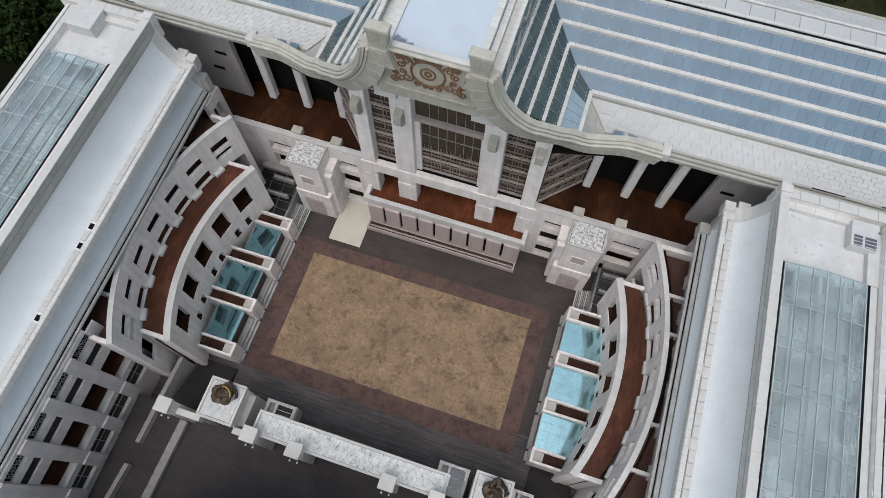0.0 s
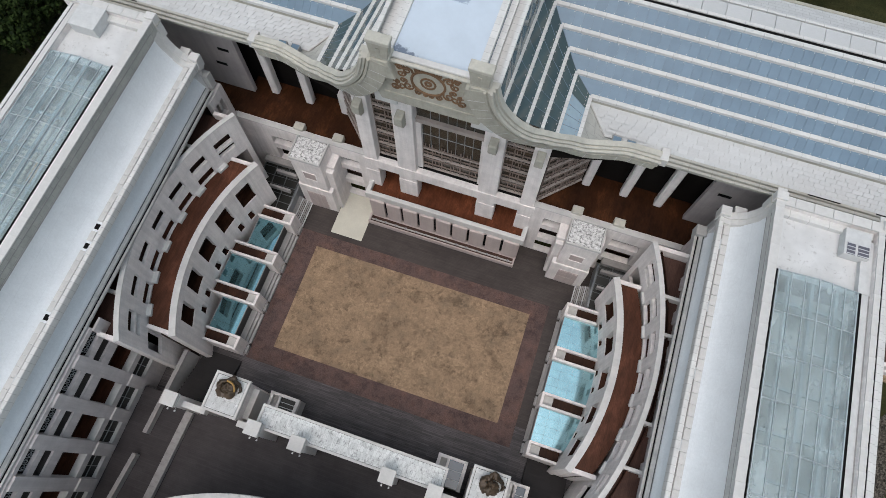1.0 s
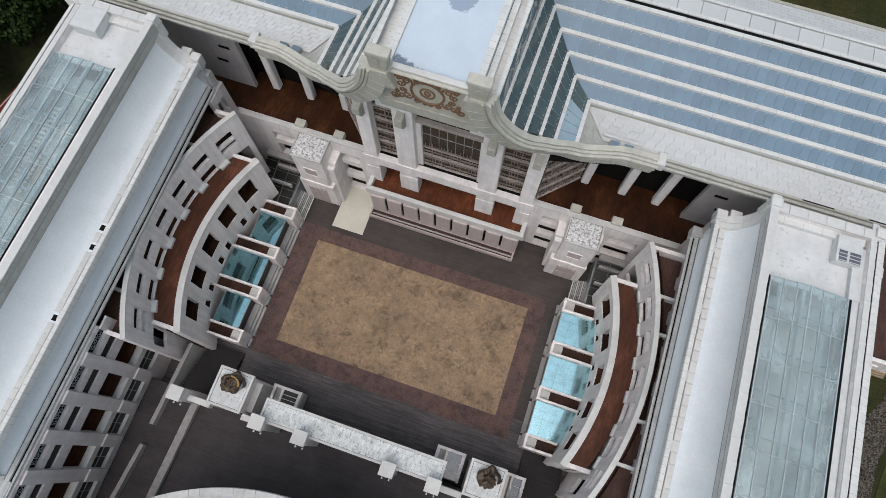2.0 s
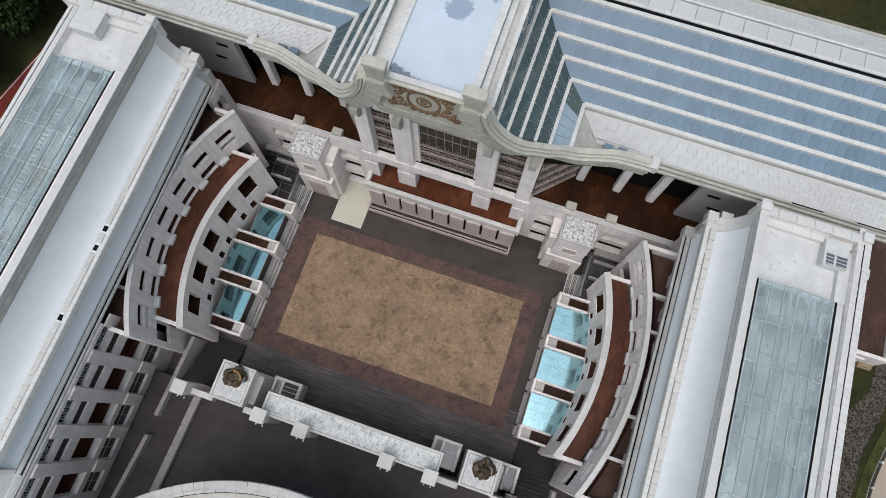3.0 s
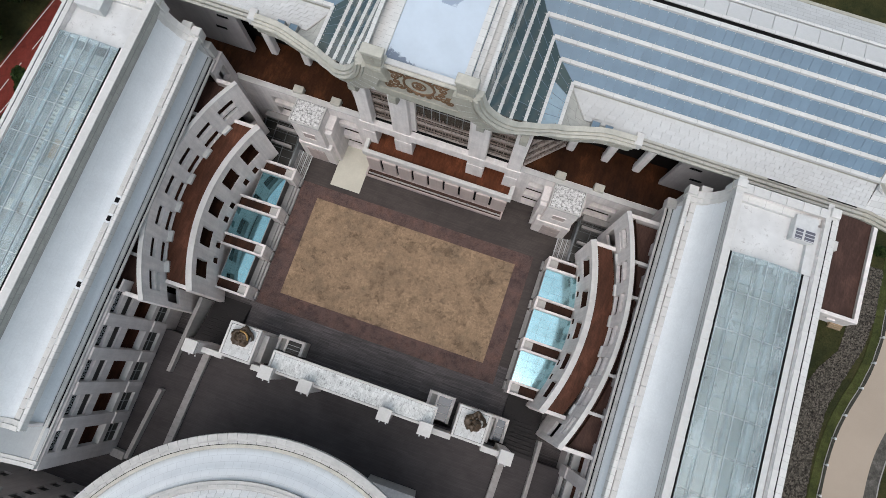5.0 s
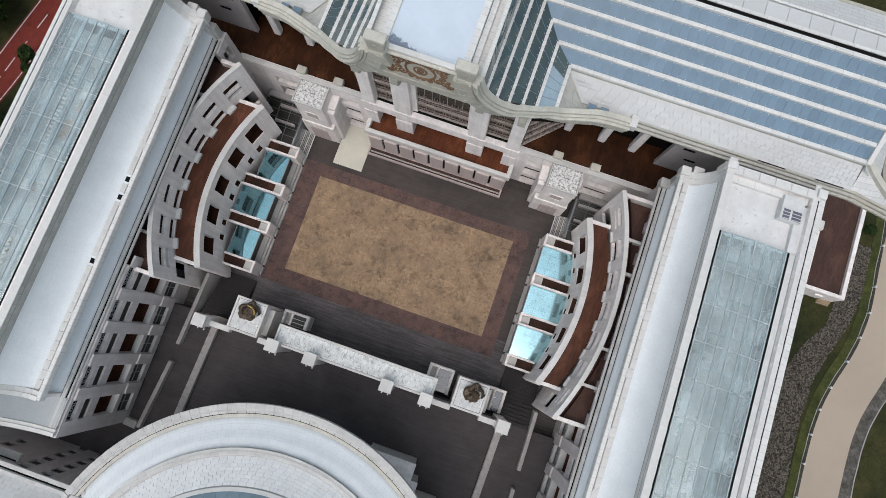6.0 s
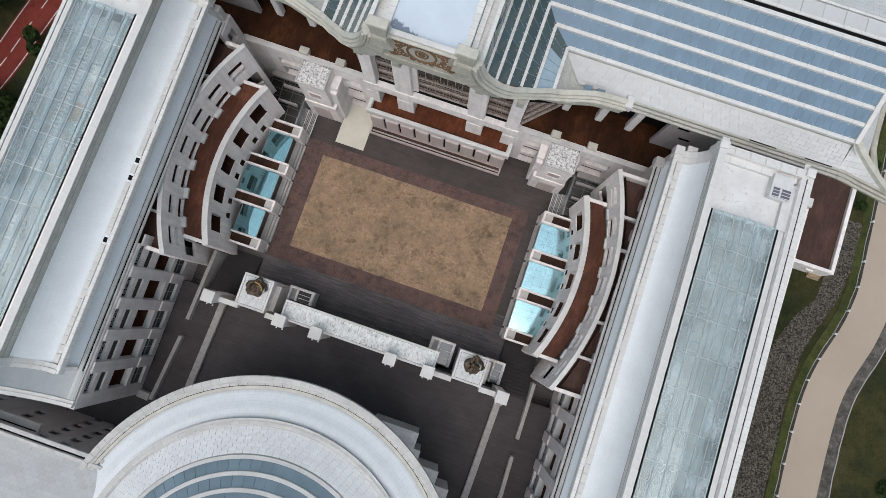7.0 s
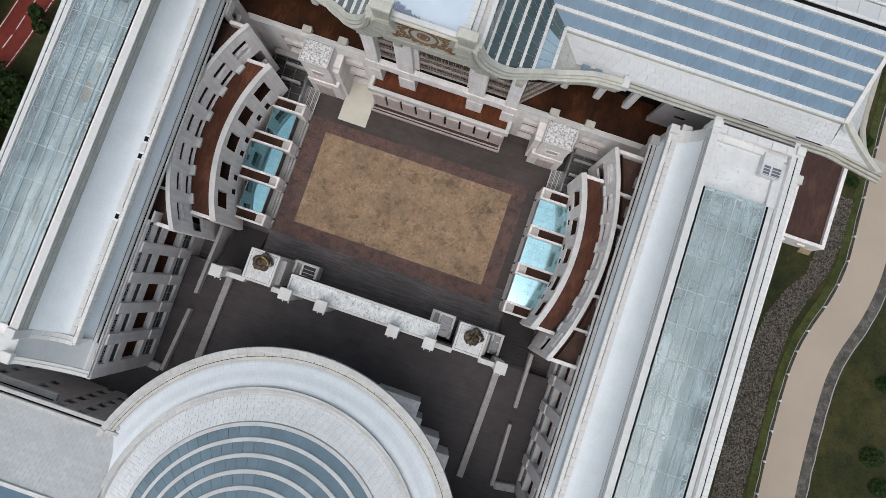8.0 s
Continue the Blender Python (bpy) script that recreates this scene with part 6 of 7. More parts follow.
part("canopy_groove", box(B(), -9.55, 8.45, -14.55, -12.75, 8.45, 8.455), BLACK, gate)
holes = [(x, x + 1.9, 0.4, 6.4) for x in np.arange(-8.6, 8.0, 2.8)]
part("screen_wall", pierced(B(), lambda u, w, z: (u, -13.9 + w, z), -9.6, 8.5, 0.0, 8.0, 0.6, holes), SHADE_STONE, gate)
part("screen_glass", box(B(), -9.5, 8.4, -13.55, -13.5, 0.0, 7.9), GLASS_DARK, gate)
for x0, x1 in ((-17.6, -14.9), (-11.6, -9.6), (8.5, 10.9), (14.2, 17.0)):
    part("link_beam", box(B(), x0, x1, -15.3, -14.7, 7.2, 8.2), CAPSTONE, gate, "white stone link beam", bevel=0.03)
    part("link_wall", box(B(), x0, x1, -15.1, -14.85, 2.6, 7.2), SHADE_STONE, gate)
for cx in (-17.85, -9.42, -5.1, 3.65, 8.08, 16.75):
    pil = part("pillar", box(B(), cx - 0.6, cx + 0.6, -15.5, -14.35, PZ, 10.0), WHITE, gate, "square white pillar", bevel=0.03)
    part("pillar_cap", box(B(), cx - 0.7, cx + 0.7, -15.62, -14.25, 10.0, 10.3), CAPSTONE, pil, bevel=0.03)
    part("pillar_neck", box(B(), cx - 0.65, cx + 0.65, -15.55, -14.3, 9.5, 9.62), CAPSTONE, pil, bevel=0.02)
    for dx in (-0.35, 0.35):
        part("spot_lamp", obox(B(), cx + dx, -15.85, 0.13, 0.16, 8.55, 8.68), METAL_WHITE, pil)
        part("lamp_arm", box(B(), cx + dx - 0.02, cx + dx + 0.02, -15.8, -15.45, 8.58, 8.62), METAL_GREY, pil)


def pedestal(cx, cy, wx, wy, label):
    pd = thing("pedestal", label, "pedestal", "sculpture pedestals", (cx, cy, 0))
    part("pedestal_body", box(B(), -wx / 2 + 0.15, wx / 2 - 0.15, -wy / 2 + 0.15, wy / 2 - 0.15, 0, 8.5), WHITE, pd, bevel=0.04)
    part("pedestal_step", box(B(), wx / 2 - 0.15, wx / 2 + 0.5, -wy / 2 + 0.4, wy / 2 - 0.4, 0, 7.0), SHADE_STONE, pd, bevel=0.03)
    part("pedestal_slab", box(B(), -wx / 2, wx / 2, -wy / 2, wy / 2, 8.5, 8.9), CAPSTONE, pd, bevel=0.04)
    for x0, x1, y0, y1 in ((-wx / 2, wx / 2, -wy / 2, -wy / 2 + 0.24), (-wx / 2, wx / 2, wy / 2 - 0.24, wy / 2), (-wx / 2, -wx / 2 + 0.24, -wy / 2 + 0.24, wy / 2 - 0.24), (wx / 2 - 0.24, wx / 2, -wy / 2 + 0.24, wy / 2 - 0.24)):
        part("pedestal_rim", box(B(), x0, x1, y0, y1, 8.9, 9.03), CAPSTONE, pd, bevel=0.02)
    part("pedestal_groove", box(B(), -wx / 2 + 0.24, wx / 2 - 0.24, -wy / 2 + 0.24, wy / 2 - 0.24, 8.9, 8.92), BLACK, pd)
    part("pedestal_top", box(B(), -wx / 2 + 0.275, wx / 2 - 0.275, -wy / 2 + 0.275, wy / 2 - 0.275, 8.9, 9.0), PEDESTAL_TOP, pd, "weathered stone slab", bevel=0.02)
    return pd


pedestal(-13.4, -12.95, 3.55, 3.8, "white stone pedestal carrying a gilded bronze sculpture")
pedestal(12.55, -13.1, 3.5, 3.4, "white stone pedestal carrying a dark bronze sculpture")


def coil_mesh(seed, turns, r0, h, thick):
    """A lumpy coiled form."""
    rnd = random.Random(seed)
    bm = B()
    rows = []
    n = 60
    for i in range(n + 1):
        t = i / n
        a = 2 * math.pi * turns * t
        r = r0 * (0.55 + 0.45 * math.cos(3.1 * t + 0.4)) * (1 + 0.15 * math.sin(5 * a))
        c = Vector((r * math.cos(a), 0.85 * r * math.sin(a), thick + h * t * (0.7 + 0.3 * math.sin(4 * t))))
        d = Vector((-math.sin(a), math.cos(a), 0.25)).normalized()
        s1 = d.cross(Vector((0, 0, 1))).normalized()
        s2 = s1.cross(d)
        w = thick * (0.55 + 0.45 * math.sin(math.pi * min(1, t * 1.1))) * (0.85 + 0.3 * rnd.random())
        rows.append([c + s1 * w * math.cos(2 * math.pi * j / 8) + s2 * w * math.sin(2 * math.pi * j / 8) for j in range(8)])
    sweep(bm, rows)
    bmesh.ops.subdivide_edges(bm, edges=bm.edges, cuts=1, use_grid_fill=True)
    for v in bm.verts:
        v.co += 0.28 * noise.noise_vector(v.co * 1.8) + 0.1 * noise.noise_vector(v.co * 5)
        v.co.z = max(v.co.z, 0.0)
    return bm


sc = finish("bronze_sculpture", coil_mesh(3, 2.2, 1.15, 0.9, 0.34), BRONZE, True)
sc.location = (-13.25, -12.4, 9.0)
tagged(sc, "coiled dark bronze sculpture with gilded highlights on its pedestal", "sculpture")
sc2 = finish("bronze_sculpture", coil_mesh(8, 1.7, 1.1, 1.0, 0.4), BRONZE, True)
sc2.location = (12.75, -12.75, 9.0)
tagged(sc2, "dark brown bronze sculpture of a crouching form", "sculpture")
arc = B()
rows = []
for i in range(13):
    a = -0.2 + 2.0 * i / 12
    c = Vector((0.75 * math.cos(a), 0.62 * math.sin(a), 0.95 + 0.25 * math.sin(a)))
    e = Vector((math.cos(a), math.sin(a), 0))
    rows.append([c + e * 0.1 * math.cos(2 * math.pi * j / 6) + Vector((0, 0, 0.1)) * math.sin(2 * math.pi * j / 6) for j in range(6)])
gl = finish("gilded_band", sweep(arc, rows), GOLD, True)
gl.parent = sc

# light wells with glass tops beside the pedestals
for x0, x1, y0, y1 in ((-11.2, -8.0, -12.6, -10.9), (7.3, 10.4, -14.2, -11.2), (14.4, 16.9, -14.2, -11.5)):
    lw = thing("light_well", "grey-framed light well with a blue glass top", "light well", "light wells")
    part("well_wall", box(B(), x0, x1, y0, y1, 0, 2.2), SHADE_STONE, lw)
    for a, b, c, d in ((x0, x1, y1 - 0.3, y1), (x0, x0 + 0.35, y0, y1 - 0.3), (x1 - 0.35, x1, y0, y1 - 0.3), (x0 + 1.0, x0 + 1.25, y0, y1 - 0.3)):
        part("well_rim", box(B(), a, b, c, d, 2.2, 3.0), WHITE, lw, bevel=0.02)
    part("pane", box(B(), x0 + 1.25, x1 - 0.35, y0 + 0.1, y1 - 0.3, 2.7, 2.75), GLASS_WELL if x0 > 0 else GLASS_DARK, lw)
    for t in (0.33, 0.66):
        yb = y0 + (y1 - y0 - 0.3) * t
        part("glazing_bar", box(B(), x0 + 1.25, x1 - 0.35, yb - 0.03, yb + 0.03, 2.75, 2.8), METAL_WHITE, lw)

# ---- roof things ----
vent = thing("roof_plant_box", "white roof plant box with dark louvred vents", "vent box", "", (32.75, 11.95, 25.0))
part("box_body", box(B(), -0.95, 0.95, -1.1, 1.1, 0, 0.9), DECK_WHITE, vent, bevel=0.04)
for x0, x1 in ((-0.75, -0.15), (0.05, 0.85)):
    lou = part("louvre", box(B(), x0, x1, -1.05, -0.1, 0.9, 0.94), LOUVRE, vent, "grey-violet louvre panel")
    for i in range(4):
        part("louvre_slat", box(B(), x0, x1, -1.02 + 0.29 * i, -0.97 + 0.29 * i, 0.94, 0.98), METAL_WHITE, lou)
box2 = thing("roof_plant_box", "stained white roof plant box with plain lid", "vent box", "", (-32.2, 11.9, 25.0))
part("box_body", box(B(), -1.2, 1.2, -1.1, 1.1, 0, 1.1), DECK_WHITE, box2, bevel=0.04)
part("box_lid", box(B(), -1.24, 1.24, -1.14, 1.14, 1.1, 1.2), DECK_WHITE, box2, bevel=0.03)

# slatted benches in the room under the left wing's skylight
for x, ya, yb in ((-33.15, 4.7, -3.8), (-30.9, -2.2, -9.6), (-30.7, -11.2, -17.2), (-32.9, -12.6, -18.4)):
    bench = thing("slatted_bench", "pale slatted bench seen through the dusty skylight", "bench", "room benches", (x, 0, 21.8))
    n = int((ya - yb) / 0.42)
    for i in range(n):
        y = ya - 0.42 * (i + 0.5)
        part("slat", box(B(), -0.68, 0.68, y - 0.12, y + 0.12, 0.45, 0.5), FURN, bench)
    for e in (-0.4, 0.4):
        part("bearer", box(B(), e - 0.04, e + 0.04, yb, ya, 0.0, 0.45), FURN, bench)

rnd = random.Random(14)
for x, y, w, d in ((-31.4, 2.6, 0.5, 1.0), (-31.2, 0.8, 0.45, 0.8), (-31.6, -1.6, 0.5, 0.9), (-31.0, -6.2, 0.5, 1.0), (-33.2, -7.6, 0.6, 0.5), (-33.0, -13.5, 0.6, 0.6)):
    crate = thing("packing_crate", "pale tan crate on the floor under the skylight", "crate", "room crates", (x, y, 21.8))
    part("crate_body", box(B(), -w, w, -d, d, 0.0, 0.5), CARTON, crate, bevel=0.03)
    part("crate_lid", box(B(), -w - 0.03, w + 0.03, -d - 0.03, d + 0.03, 0.5, 0.56), FURN if rnd.random() < 0.4 else CARTON, crate, bevel=0.02)
for k in range(16):
    seat = thing("dark_stool", "small dark stool under the skylight", "stool", "room stools", (rnd.uniform(-30.6, -29.2), 4.6 - 1.35 * k + rnd.uniform(-0.4, 0.4), 21.8))
    part("seat", obox(B(), 0, 0, 0.5, 0.42, 0.42, 0.5, rnd.uniform(0, 90)), IRON, seat, bevel=0.02)
    for dx, dy in ((-0.15, -0.12), (0.15, -0.12), (0.15, 0.12), (-0.15, 0.12)):
        part("leg", obox(B(), dx, dy, 0.05, 0.05, 0.0, 0.42), IRON, seat)

# ---- annex on the outer side ----
annex = thing("annex", "low white annex with a brown roof terrace", "building")
part("roof_terrace", box(B(), 38.5, 51.4, 12.3, 30, 2.4, 2.7), BROWN_DARK, annex, "dark brown roof terrace")
part("wall", box(B(), 38.5, 51.9, 11.9, 12.35, -0.1, 3.2), WHITE, annex, bevel=0.03)
part("wall", box(B(), 51.4, 51.9, 12.35, 30, -0.1, 3.2), WHITE, annex, bevel=0.03)

for x, z in ((43.5, 1.9), (46.3, 1.9), (49.0, 1.7)):
    part("wall_slot", box(B(), x, x + 0.9, 11.86, 11.9, z, z + 0.3), BLACK, annex, "dark slot in the wall")
    part("slot_hood", box(B(), x - 0.05, x + 0.95, 11.7, 11.9, z + 0.3, z + 0.38), WHITE, annex)
steps = thing("timber_step", "narrow weathered timber step against the annex wall", "step", "", (51.0, 11.9, -0.06))
for i in range(3):
    part("tread", box(B(), -0.7, 0.85, -0.2 * i - 0.19, -0.2 * i, 0.0, 0.6 - 0.16 * i), TIMBER, steps, bevel=0.01)

# ---- landscape ----


def ribbon(name, pts, w, z, mat, label, category, n=6):
    """A strip along a smooth line of (x, y) points."""
    line = [Vector((p[0], p[1], 0)) for p in smooth_curve([(x, y, 0) for x, y in pts], n)]
    rows = []
    for i, p in enumerate(line):
        d = (line[min(i + 1, len(line) - 1)] - line[max(i - 1, 0)]).normalized()
        nn = Vector((d.y, -d.x, 0))
        rows.append([(*(p + nn * w / 2).xy, z), (*(p - nn * w / 2).xy, z), (*(p - nn * w / 2).xy, z - 0.15), (*(p + nn * w / 2).xy, z - 0.15)])
    return structure(name, sweep(B(), rows), mat, label, category)


WAY = [(58.3, 60), (58.6, 38), (58.9, 28), (59.3, 18), (59.5, 12), (58.7, 6.5), (57.0, 1), (56.3, -3), (56.2, -8), (56.4, -14), (56.8, -20), (57.6, -30), (59, -60)]
ribbon("path", WAY, 4.7, 0.02, SAND, "smooth sand-coloured winding path", "path")


def beside(off):
    """The path's line moved sideways, west positive."""
    line = smooth_curve([(x, y, 0) for x, y in WAY], 3)
    out = []
    for i, p in enumerate(line):
        d = (line[min(i + 1, len(line) - 1)] - line[max(i - 1, 0)]).normalized()
        out.append((p.x + d.y * off, p.y - d.x * off))
    return out


for off, w, z, mat, nm, lb in ((2.5, 0.34, 0.035, ASPHALT, "path_drain", "dark drain along the path"), (3.25, 1.15, 0.01, VERGE, "verge", "bright green grass verge"), (-3.05, 1.4, 0.012, GRAVEL_GREY, "shoulder", "grey gravel shoulder of the path"), (-3.8, 0.12, 0.05, GREY_PANEL, "kerb", "thin grey kerb of the shoulder"), (2.75, 0.07, 0.06, GREY_PANEL, "kerb", "thin grey kerb of the drain")):
    ribbon(nm, [(x + (0.05 * math.sin(3.3 * i) if nm != "path_drain" else 0), y) for i, (x, y) in enumerate(beside(off))], w, z, mat, lb, "verge", 2)
rail = beside(2.75)
for i, (x, y) in enumerate(rail):
    if -40 < y < 36 and i % 2 == 0:
        lamp = thing("path_light", "small white bollard light beside the path", "light", "path lights", (x, y, 0))
        part("post", obox(B(), 0, 0, 0.14, 0.14, -0.06, 0.55), METAL_WHITE, lamp)
        part("head", obox(B(), 0, 0, 0.26, 0.26, 0.55, 0.75), METAL_WHITE, lamp, bevel=0.03)
ROAD = [(-51.2, 34), (-54.3, 21), (-56.7, 10.5), (-57.9, 5), (-60.3, -4), (-63.5, -20), (-68, -45)]
ribbon("road", ROAD, 4.6, 0.0, TRACK, "dark red asphalt road with white lines", "road")
for off in (-2.0, 2.0):
    line = smooth_curve([(x, y, 0) for x, y in ROAD], 8)
    for i in range(len(line) - 1):
        d = (line[i + 1] - line[i]).normalized()
        nn = Vector((d.y, -d.x, 0))
        mid = (line[i] + line[i + 1]) / 2 + nn * off
        yaw = math.degrees(math.atan2(d.y, d.x))
        ln = (line[i + 1] - line[i]).length
        structure("road_line", obox(B(), mid.x, mid.y, ln * 1.02 if off > 0 else ln * 0.85, 0.12, -0.02, 0.015, yaw), CAPSTONE, "white painted road line", "marking")
line = smooth_curve([(x, y, 0) for x, y in ROAD], 4)
for i in range(0, len(line) - 1, 2):
    d = (line[i + 1] - line[i]).normalized()
    mid = (line[i] + line[i + 1]) / 2
    structure("road_line", obox(B(), mid.x, mid.y, 2.2, 0.12, -0.02, 0.015, math.degrees(math.atan2(d.y, d.x))), CAPSTONE, "white painted road line", "marking")

# ---- roof tiles ----


def tile_field(name, parent, cells, material, h=0.02, gap=0.013):
    """Many thin tiles in one mesh. cells: corner quads (a, b, c, d) with an upward normal."""
    verts, faces = [], []
    rnd = random.Random(5)
    for quad in cells:
        p = [Vector(v) for v in quad]
        n = (p[1] - p[0]).cross(p[3] - p[0]).normalized()
        if n.z < 0:
            n = -n
            p = p[::-1]
        c = sum(p, Vector()) / 4
        lift = n * (h * (0.9 + 0.2 * rnd.random()))
        base = len(verts)
        for v in p:
            d = (c - v).normalized()
            verts.append(v + d * gap - n * 0.01)
        for v in p:
            d = (c - v).normalized()
            verts.append(v + d * (gap + 0.008) + lift)
        faces.append((base + 4, base + 5, base + 6, base + 7))
        for i in range(4):
            j = (i + 1) % 4
            faces.append((base + i, base + j, base + 4 + j, base + 4 + i))
    me = bpy.data.meshes.new(name)
    me.from_pydata(verts, [], faces)
    me.materials.append(material)
    ob = new(name, me)
    ob.parent = parent
    ob["kind"] = "stuff"
    return ob


def course_cells(p0, p1, q0, q1, rows, width):
    """Courses of tiles on the quad p0-p1 (foot) to q0-q1 (head), laid in half bond."""
    p0, p1, q0, q1 = (Vector(v) for v in (p0, p1, q0, q1))
    out = []
    for r in range(rows):
        a, b = r / rows, (r + 1) / rows
        l0, l1, m0, m1 = p0.lerp(q0, a), p1.lerp(q1, a), p0.lerp(q0, b), p1.lerp(q1, b)
        n = max(1, round((l1 - l0).length / width))
        cuts = [0.0] + [(i + (0.5 if r % 2 else 1.0)) / n for i in range(n)]
        cuts = [c for c in cuts if c < 1.0 - 0.2 / n] + [1.0]
        for u, v in zip(cuts[:-1], cuts[1:]):
            out.append((l0.lerp(l1, u), l0.lerp(l1, v), m0.lerp(m1, v), m0.lerp(m1, u)))
    return out


# the hall's tiled foot: the nearest stretch tile by tile, the rest joined
for sx in (-1, 1):
    xo = 38.05 if sx > 0 else -39.0
    xi = GC + sx * valley(0)
    cells = course_cells((xi + sx * 2, 16.02, 24.06), (xo, 16.02, 24.06), (xi, HY - 0.12, HZ - 0.55), (xo, HY - 0.12, HZ - 0.55), 7, 0.85)
    if sx > 0:
        near = [c for c in cells if (c[0].x + c[1].x) / 2 < 36]
        near, cells = near[:260], near[260:] + [c for c in cells if (c[0].x + c[1].x) / 2 >= 36]
        shared = {}
        slope = math.degrees(math.atan2(HZ - 0.55 - 24.06, HY - 16.14))
        for c in near:
            w, d = round((c[1] - c[0]).length, 2), round((c[3] - c[0]).length, 2)
            if (w, d) not in shared:
                shared[w, d] = unit_tile("roof_tile", ROOF_TILE, w - 0.02, d - 0.02, 0.025, 0.008)
            m = (c[0] + c[1] + c[2] + c[3]) / 4
            piece("roof_tile", shared[w, d], hall, pose(m.x, m.y, m.z + 0.03, slope, 0, 0))
    tile_field("roof_tiling", hall, cells, ROOF_TILE_S)
for sx in (-1, 1):
    x_in, x_out = (-18.2, -60) if sx < 0 else (14.6, 60)
    lo, hi = min(x_in, x_out), max(x_in, x_out)
    tile_field("roof_tiling", south, course_cells((lo, -33.95, 16.27), (hi, -33.95, 16.27), (lo, -40.25, 19.5), (hi, -40.25, 19.5), 17, 0.85), ROOF_TILE_S)
cells = []
rows = 8
for r in range(rows):
    ra, rb = 16.0 - (16.0 - 13.6) * r / rows, 16.0 - (16.0 - 13.6) * (r + 1) / rows
    n = int(2 * math.pi * ra / 0.72)
    for i in range(n):
        t0, t1 = 2 * math.pi * (i + 0.5 * (r % 2)) / n, 2 * math.pi * (i + 1 + 0.5 * (r % 2)) / n
        cells.append([(RX + q * math.cos(t), RY + q * math.sin(t), dome(q)) for q, t in ((ra, t0), (ra, t1), (rb, t1), (rb, t0))])
tile_field("roof_tiling", rotunda, cells, ROTUNDA_TILE)
# joints of the rotunda's rims, stone by stone
for r0, r1, z, n in ((20.06, 20.58, 16.5, 140), (19.66, 19.98, 16.36, 140), (16.5, 16.75, 18.47, 120), (16.16, 16.44, 18.53, 120)):
    for i in range(n):
        t0, t1 = 2 * math.pi * (i + 0.02) / n, 2 * math.pi * (i + 0.98) / n
        if not -0.05 < ((t0 + 0.2) % (2 * math.pi)) / math.pi < 1.15:
            continue
        pts = [(RX + q * math.cos(t), RY + q * math.sin(t), z + 0.05) for q, t in ((r0, t0), (r1, t0), (r1, t1), (r0, t1))]
        part("rim_stone", sheet(B(), pts, 0.08), RIM_STONE, rotunda)
# pockets in the angle between gable and eaves: a lead-grey skirt from the cornice to the tiled foot
for sx in (-1, 1):
    xi = GC + sx * valley(0)
    rows = []
    for p in smooth_curve(CURVE, 5):
        h = p.x
        if not 11.0 < h < 18.0:
            continue
        t = min(1.0, max(0.0, (h - valley(0)) / 2.0))
        far = (GC + sx * h, HY - 0.1 - (HY - 16.1) * t, HZ - 0.5 - (HZ - 0.5 - 23.98) * t)
        near = Vector((GC + sx * h, p.y + 0.5, p.z - 0.12))
        mid = (near + Vector(far)) / 2 - Vector((0, 0, 0.25))
        rows.append([near, mid, far])
    part("pocket_roof", sweep(B(), rows, closed=False), PARAPET, hall, "grey stone-faced pocket roof", smooth=True)
    part("pocket_rib", beam(B(), (xi, HY - 0.1, HZ - 0.40), (xi + sx * 2.05, 16.0, 24.17), 0.1, 0.1), SHADE_STONE, hall)
    for dx in (2.7, 3.9):
        hatch = part("roof_light", box(B(), *sorted((xi + sx * dx, xi + sx * (dx + 0.75))), 15.1, 15.9, 23.9, 24.75), METAL_GREY, hall, "small blue roof light")
        part("pane", box(B(), *sorted((xi + sx * (dx + 0.06), xi + sx * (dx + 0.69))), 15.16, 15.84, 24.75, 24.77), GLASS_BLUE, hatch)

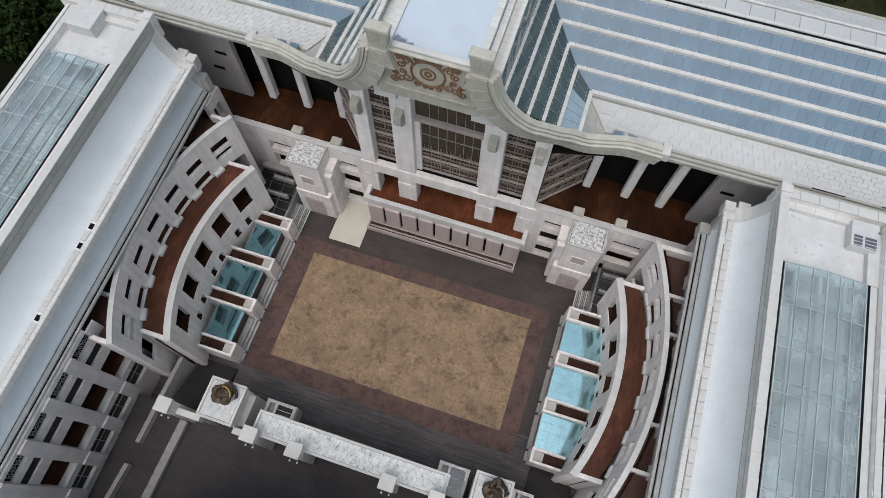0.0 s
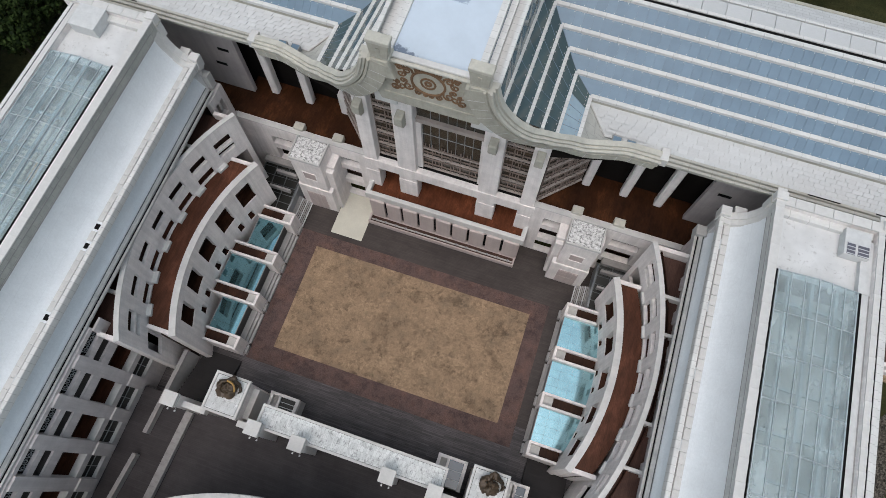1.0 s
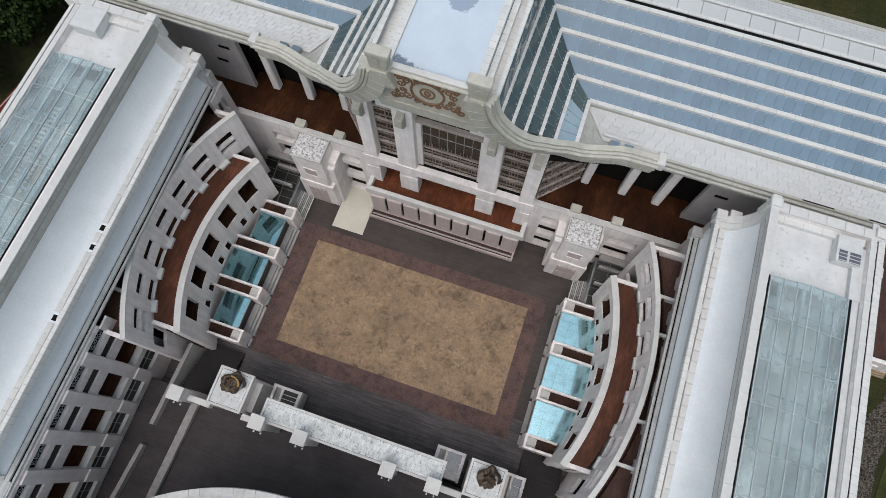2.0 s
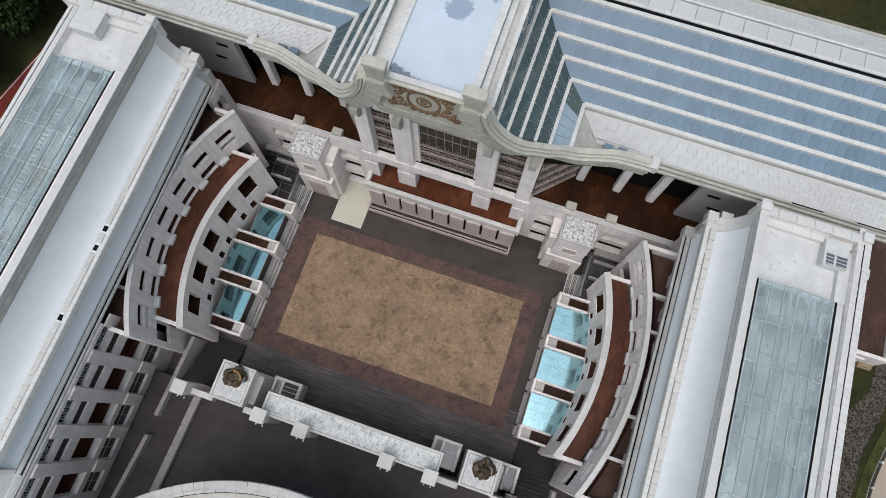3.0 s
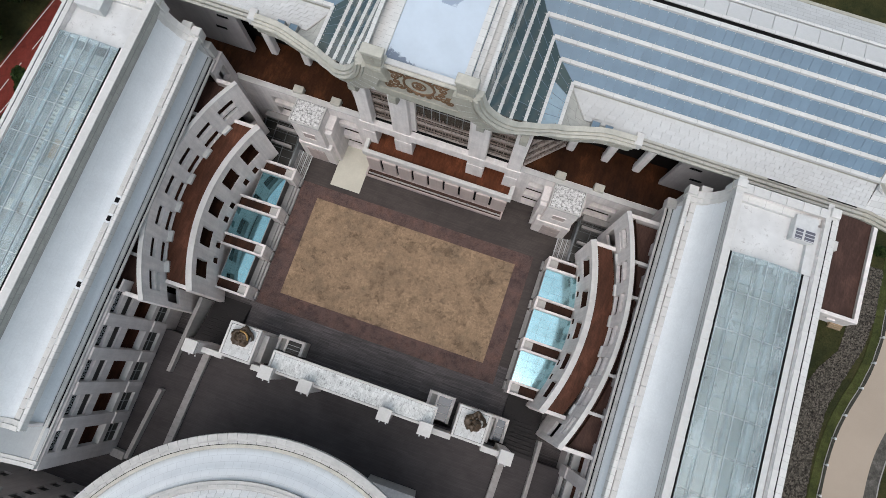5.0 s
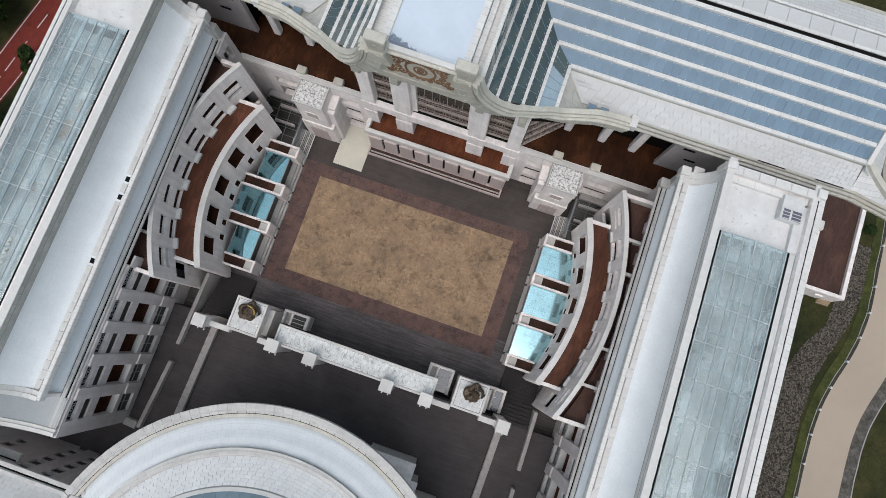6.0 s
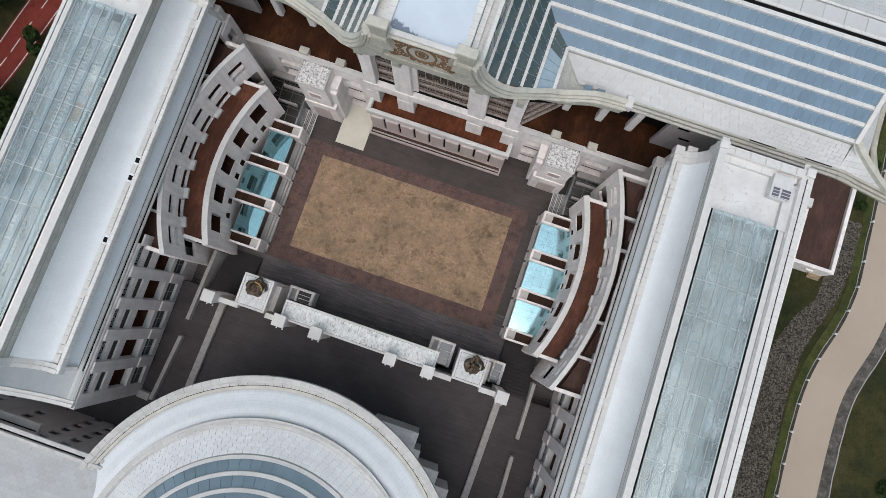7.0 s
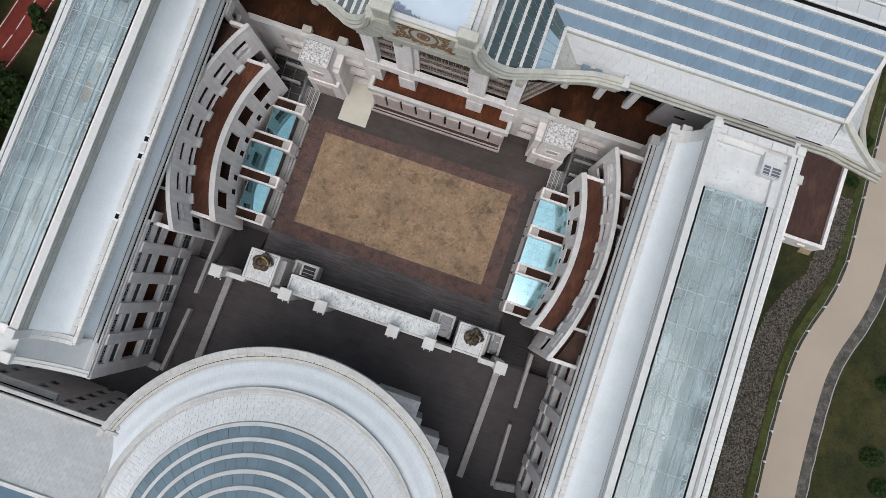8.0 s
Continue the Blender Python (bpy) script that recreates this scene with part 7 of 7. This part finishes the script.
# ---- planting ----


def tree(x, y, h, r, seed, label):
    tr = thing("tree", label, "tree", "trees", (x, y, -0.05))
    rnd = random.Random(seed)
    bm = B()
    rows = []
    for i in range(6):
        t = i / 5
        c = Vector((0.25 * math.sin(3 * t + seed), 0.25 * math.cos(2 * t + seed), h * 0.6 * t))
        rr = 0.28 * (1 - 0.7 * t) * h / 8
        rows.append([c + Vector((rr * math.cos(2 * math.pi * j / 7), rr * math.sin(2 * math.pi * j / 7), 0)) for j in range(7)])
    sweep(bm, rows)
    for k in range(5):
        a = 2 * math.pi * k / 5 + rnd.random()
        s0 = Vector((0, 0, h * (0.35 + 0.05 * k)))
        e0 = s0 + Vector((math.cos(a), math.sin(a), 0.7)) * r * 0.65
        d = (e0 - s0).normalized()
        s1 = d.cross(Vector((0, 0, 1))).normalized()
        s2 = s1.cross(d)
        sweep(bm, [[p + (s1 * math.cos(2 * math.pi * j / 5) + s2 * math.sin(2 * math.pi * j / 5)) * w for j in range(5)] for p, w in ((s0, 0.1), (e0, 0.03))])
    part("trunk", bm, BARK, tr)
    verts, faces = [], []
    lobes = [(Vector((0, 0, h * 0.72)), r)] + [(Vector((math.cos(a) * r * 0.6, math.sin(a) * r * 0.6, h * (0.55 + 0.3 * rnd.random()))), r * (0.45 + 0.25 * rnd.random())) for a in [2 * math.pi * k / 6 + rnd.random() for k in range(6)]]
    for c, lr in lobes:
        for k in range(int(170 * lr)):
            v = Vector((rnd.gauss(0, 1), rnd.gauss(0, 1), rnd.gauss(0, 1) * 0.8)).normalized() * lr * (0.7 + 0.35 * rnd.random())
            if noise.noise((c + v) * 0.9) < -0.18:
                continue
            o = c + v
            s = 0.16 + 0.2 * rnd.random()
            e1 = Vector((rnd.gauss(0, 1), rnd.gauss(0, 1), rnd.gauss(0, 0.6))).normalized() * s
            e2 = v.normalized().cross(e1).normalized() * s * 0.7
            b = len(verts)
            verts += [o - e1, o + e2, o + e1, o - e2 * 0.9]
            faces.append((b, b + 1, b + 2, b + 3))
    me = bpy.data.meshes.new("crown")
    me.from_pydata(verts, [], faces)
    me.materials.append(LEAF)
    ob = new("crown", me)
    ob.parent = tr
    return tr


for x, y, h, r in ((-61.2, 12.5, 6, 2.7), (-59.3, 19.6, 6, 2.6), (-58.0, 25.5, 6.5, 2.8), (-62.2, 6.2, 5.5, 2.4), (-65.5, 13.5, 7, 3.2), (-63.5, 16.5, 9, 3.6), (-60.8, 22.5, 9, 3.4), (-62, 28, 10, 4.4), (-59, 31, 9, 3.6), (-65, 10, 9, 3.8), (-54.4, 8.6, 3.0, 0.9), (-53.6, 7.2, 2.4, 0.8), (-56.2, -1.2, 5, 2.2), (-53.2, -1.5, 4, 1.7)):
    tree(x, y, h, r, int(-x * 5 + y * 3), "dense dark green broad-leaved tree")


def bush(x, y, r, seed):
    bs = thing("bush", "low dark green bush on the lawn", "bush", "bushes", (x, y, -0.06))
    rnd = random.Random(seed)
    verts, faces = [], []
    for k in range(int(260 * r)):
        a, q = rnd.uniform(0, 6.283), r * math.sqrt(rnd.random())
        o = Vector((q * math.cos(a), q * math.sin(a) * 0.8, (0.25 + 0.75 * rnd.random()) * 0.9 * (1 - (q / r) ** 2) + 0.1))
        e1 = Vector((rnd.gauss(0, 1), rnd.gauss(0, 1), rnd.gauss(0, 0.5))).normalized() * (0.12 + 0.14 * rnd.random())
        e2 = Vector((0, 0, 1)).cross(e1).normalized() * e1.length * 0.7
        b = len(verts)
        verts += [o - e1, o + e2, o + e1, o - e2]
        faces.append((b, b + 1, b + 2, b + 3))
    me = bpy.data.meshes.new("crown")
    me.from_pydata(verts, [], faces)
    me.materials.append(LEAF)
    ob = new("crown", me)
    ob.parent = bs


for i, (x, y, r) in enumerate(((67.1, -11.1, 1.6), (66.2, -1.6, 1.3), (69.0, -14.5, 1.4), (70.0, 6.0, 1.6), (47.3, -9.5, 0.8), (47.0, -3.5, 0.7), (47.6, -15.0, 0.9), (47.2, -20.5, 0.8), (54.6, 22.6, 0.9), (54.8, 28.5, 1.0))):
    bush(x, y, r, 40 + i)
for x, y, h, r in ((-60, 52, 11, 4.6), (-66, 46, 12, 5), (-57, 44, 10, 4.2), (-72, 56, 12, 5.2), (-63, 60, 12, 5), (-52, 50, 9, 3.8), (-69, 37, 11, 4.6), (-78, 45, 12, 5.2), (-74, 30, 11, 4.6), (-50.5, 41, 8, 3.2), (-66, 24, 10, 4.2), (-71, 15, 10, 4.4), (-67, 3, 9, 3.8), (-51.5, -4.5, 5, 2.0), (-54.5, -6.0, 6.5, 2.6), (-57.5, -10.5, 7, 2.8), (-53.0, -11.5, 6, 2.4), (-58.5, -17, 7, 3.0), (-55, -19, 6, 2.4), (-70, -6, 9, 4.0), (-72, -18, 9, 4), (38, 62, 8, 3.4), (47, 66, 9, 3.8), (55, 60, 8, 3.2), (70, 56, 8, 3.6)):
    tree(x, y, h, r, int(x * 7 + y), "dense dark green broad-leaved tree")

# stones along the outer wall and along the path
verts, faces = [], []
rnd = random.Random(21)
ICO = [(0, 0, 1), (0.89, 0, 0.45), (0.28, 0.85, 0.45), (-0.72, 0.53, 0.45), (-0.72, -0.53, 0.45), (0.28, -0.85, 0.45)]


def bed_edge(y):
    """Outer edge of the stone bed at y."""
    t = [(-60, 53.6), (-21, 52.6), (-10, 52.3), (-4, 52.0), (2, 52.4), (6, 53.6), (10, 55.0), (14, 55.6), (18, 55.5), (24, 55.4)]
    for (a, b), (c, d) in zip(t[:-1], t[1:]):
        if a <= y <= c:
            return b + (d - b) * (y - a) / (c - a)
    return 55.0


def bed_inner(y):
    t = [(-60, 48.4), (-22, 48.8), (-5, 48.0), (2, 48.7), (6, 50.3), (9, 52.3), (24, 53.6)]
    for (a, b), (c, d) in zip(t[:-1], t[1:]):
        if a <= y <= c:
            return b + (d - b) * (y - a) / (c - a)
    return 52.0


bm = B()
rows = [[(bed_inner(y), y, -0.02), (bed_edge(y), y, -0.02), (bed_edge(y), y, -0.1), (bed_inner(y), y, -0.1)] for y in np.linspace(-55, 20.4, 60)]
structure("stone_bed", sweep(bm, rows), GRAVEL_BED, "dark earth bed of rounded stones", "bed")
for k in range(15000):
    y = rnd.uniform(-32, 20.3)
    x = rnd.uniform(bed_inner(y), bed_edge(y))
    s = rnd.uniform(0.07, 0.17)
    b = len(verts)
    sy = rnd.uniform(0.6, 1.0)
    a = rnd.uniform(0, 6.28)
    for vx, vy, vz in ICO:
        px, py = vx * s, vy * s * sy
        verts.append((x + px * math.cos(a) - py * math.sin(a), y + px * math.sin(a) + py * math.cos(a), vz * s * 0.7 - 0.03))
    for i in range(5):
        faces.append((b, b + 1 + i, b + 1 + (i + 1) % 5))
me = bpy.data.meshes.new("stones")
me.from_pydata(verts, [], faces)
me.materials.append(STONES)
tagged(new("stones", me), "rounded grey river stones in a bed beside the wall", "stones", kind="stuff")
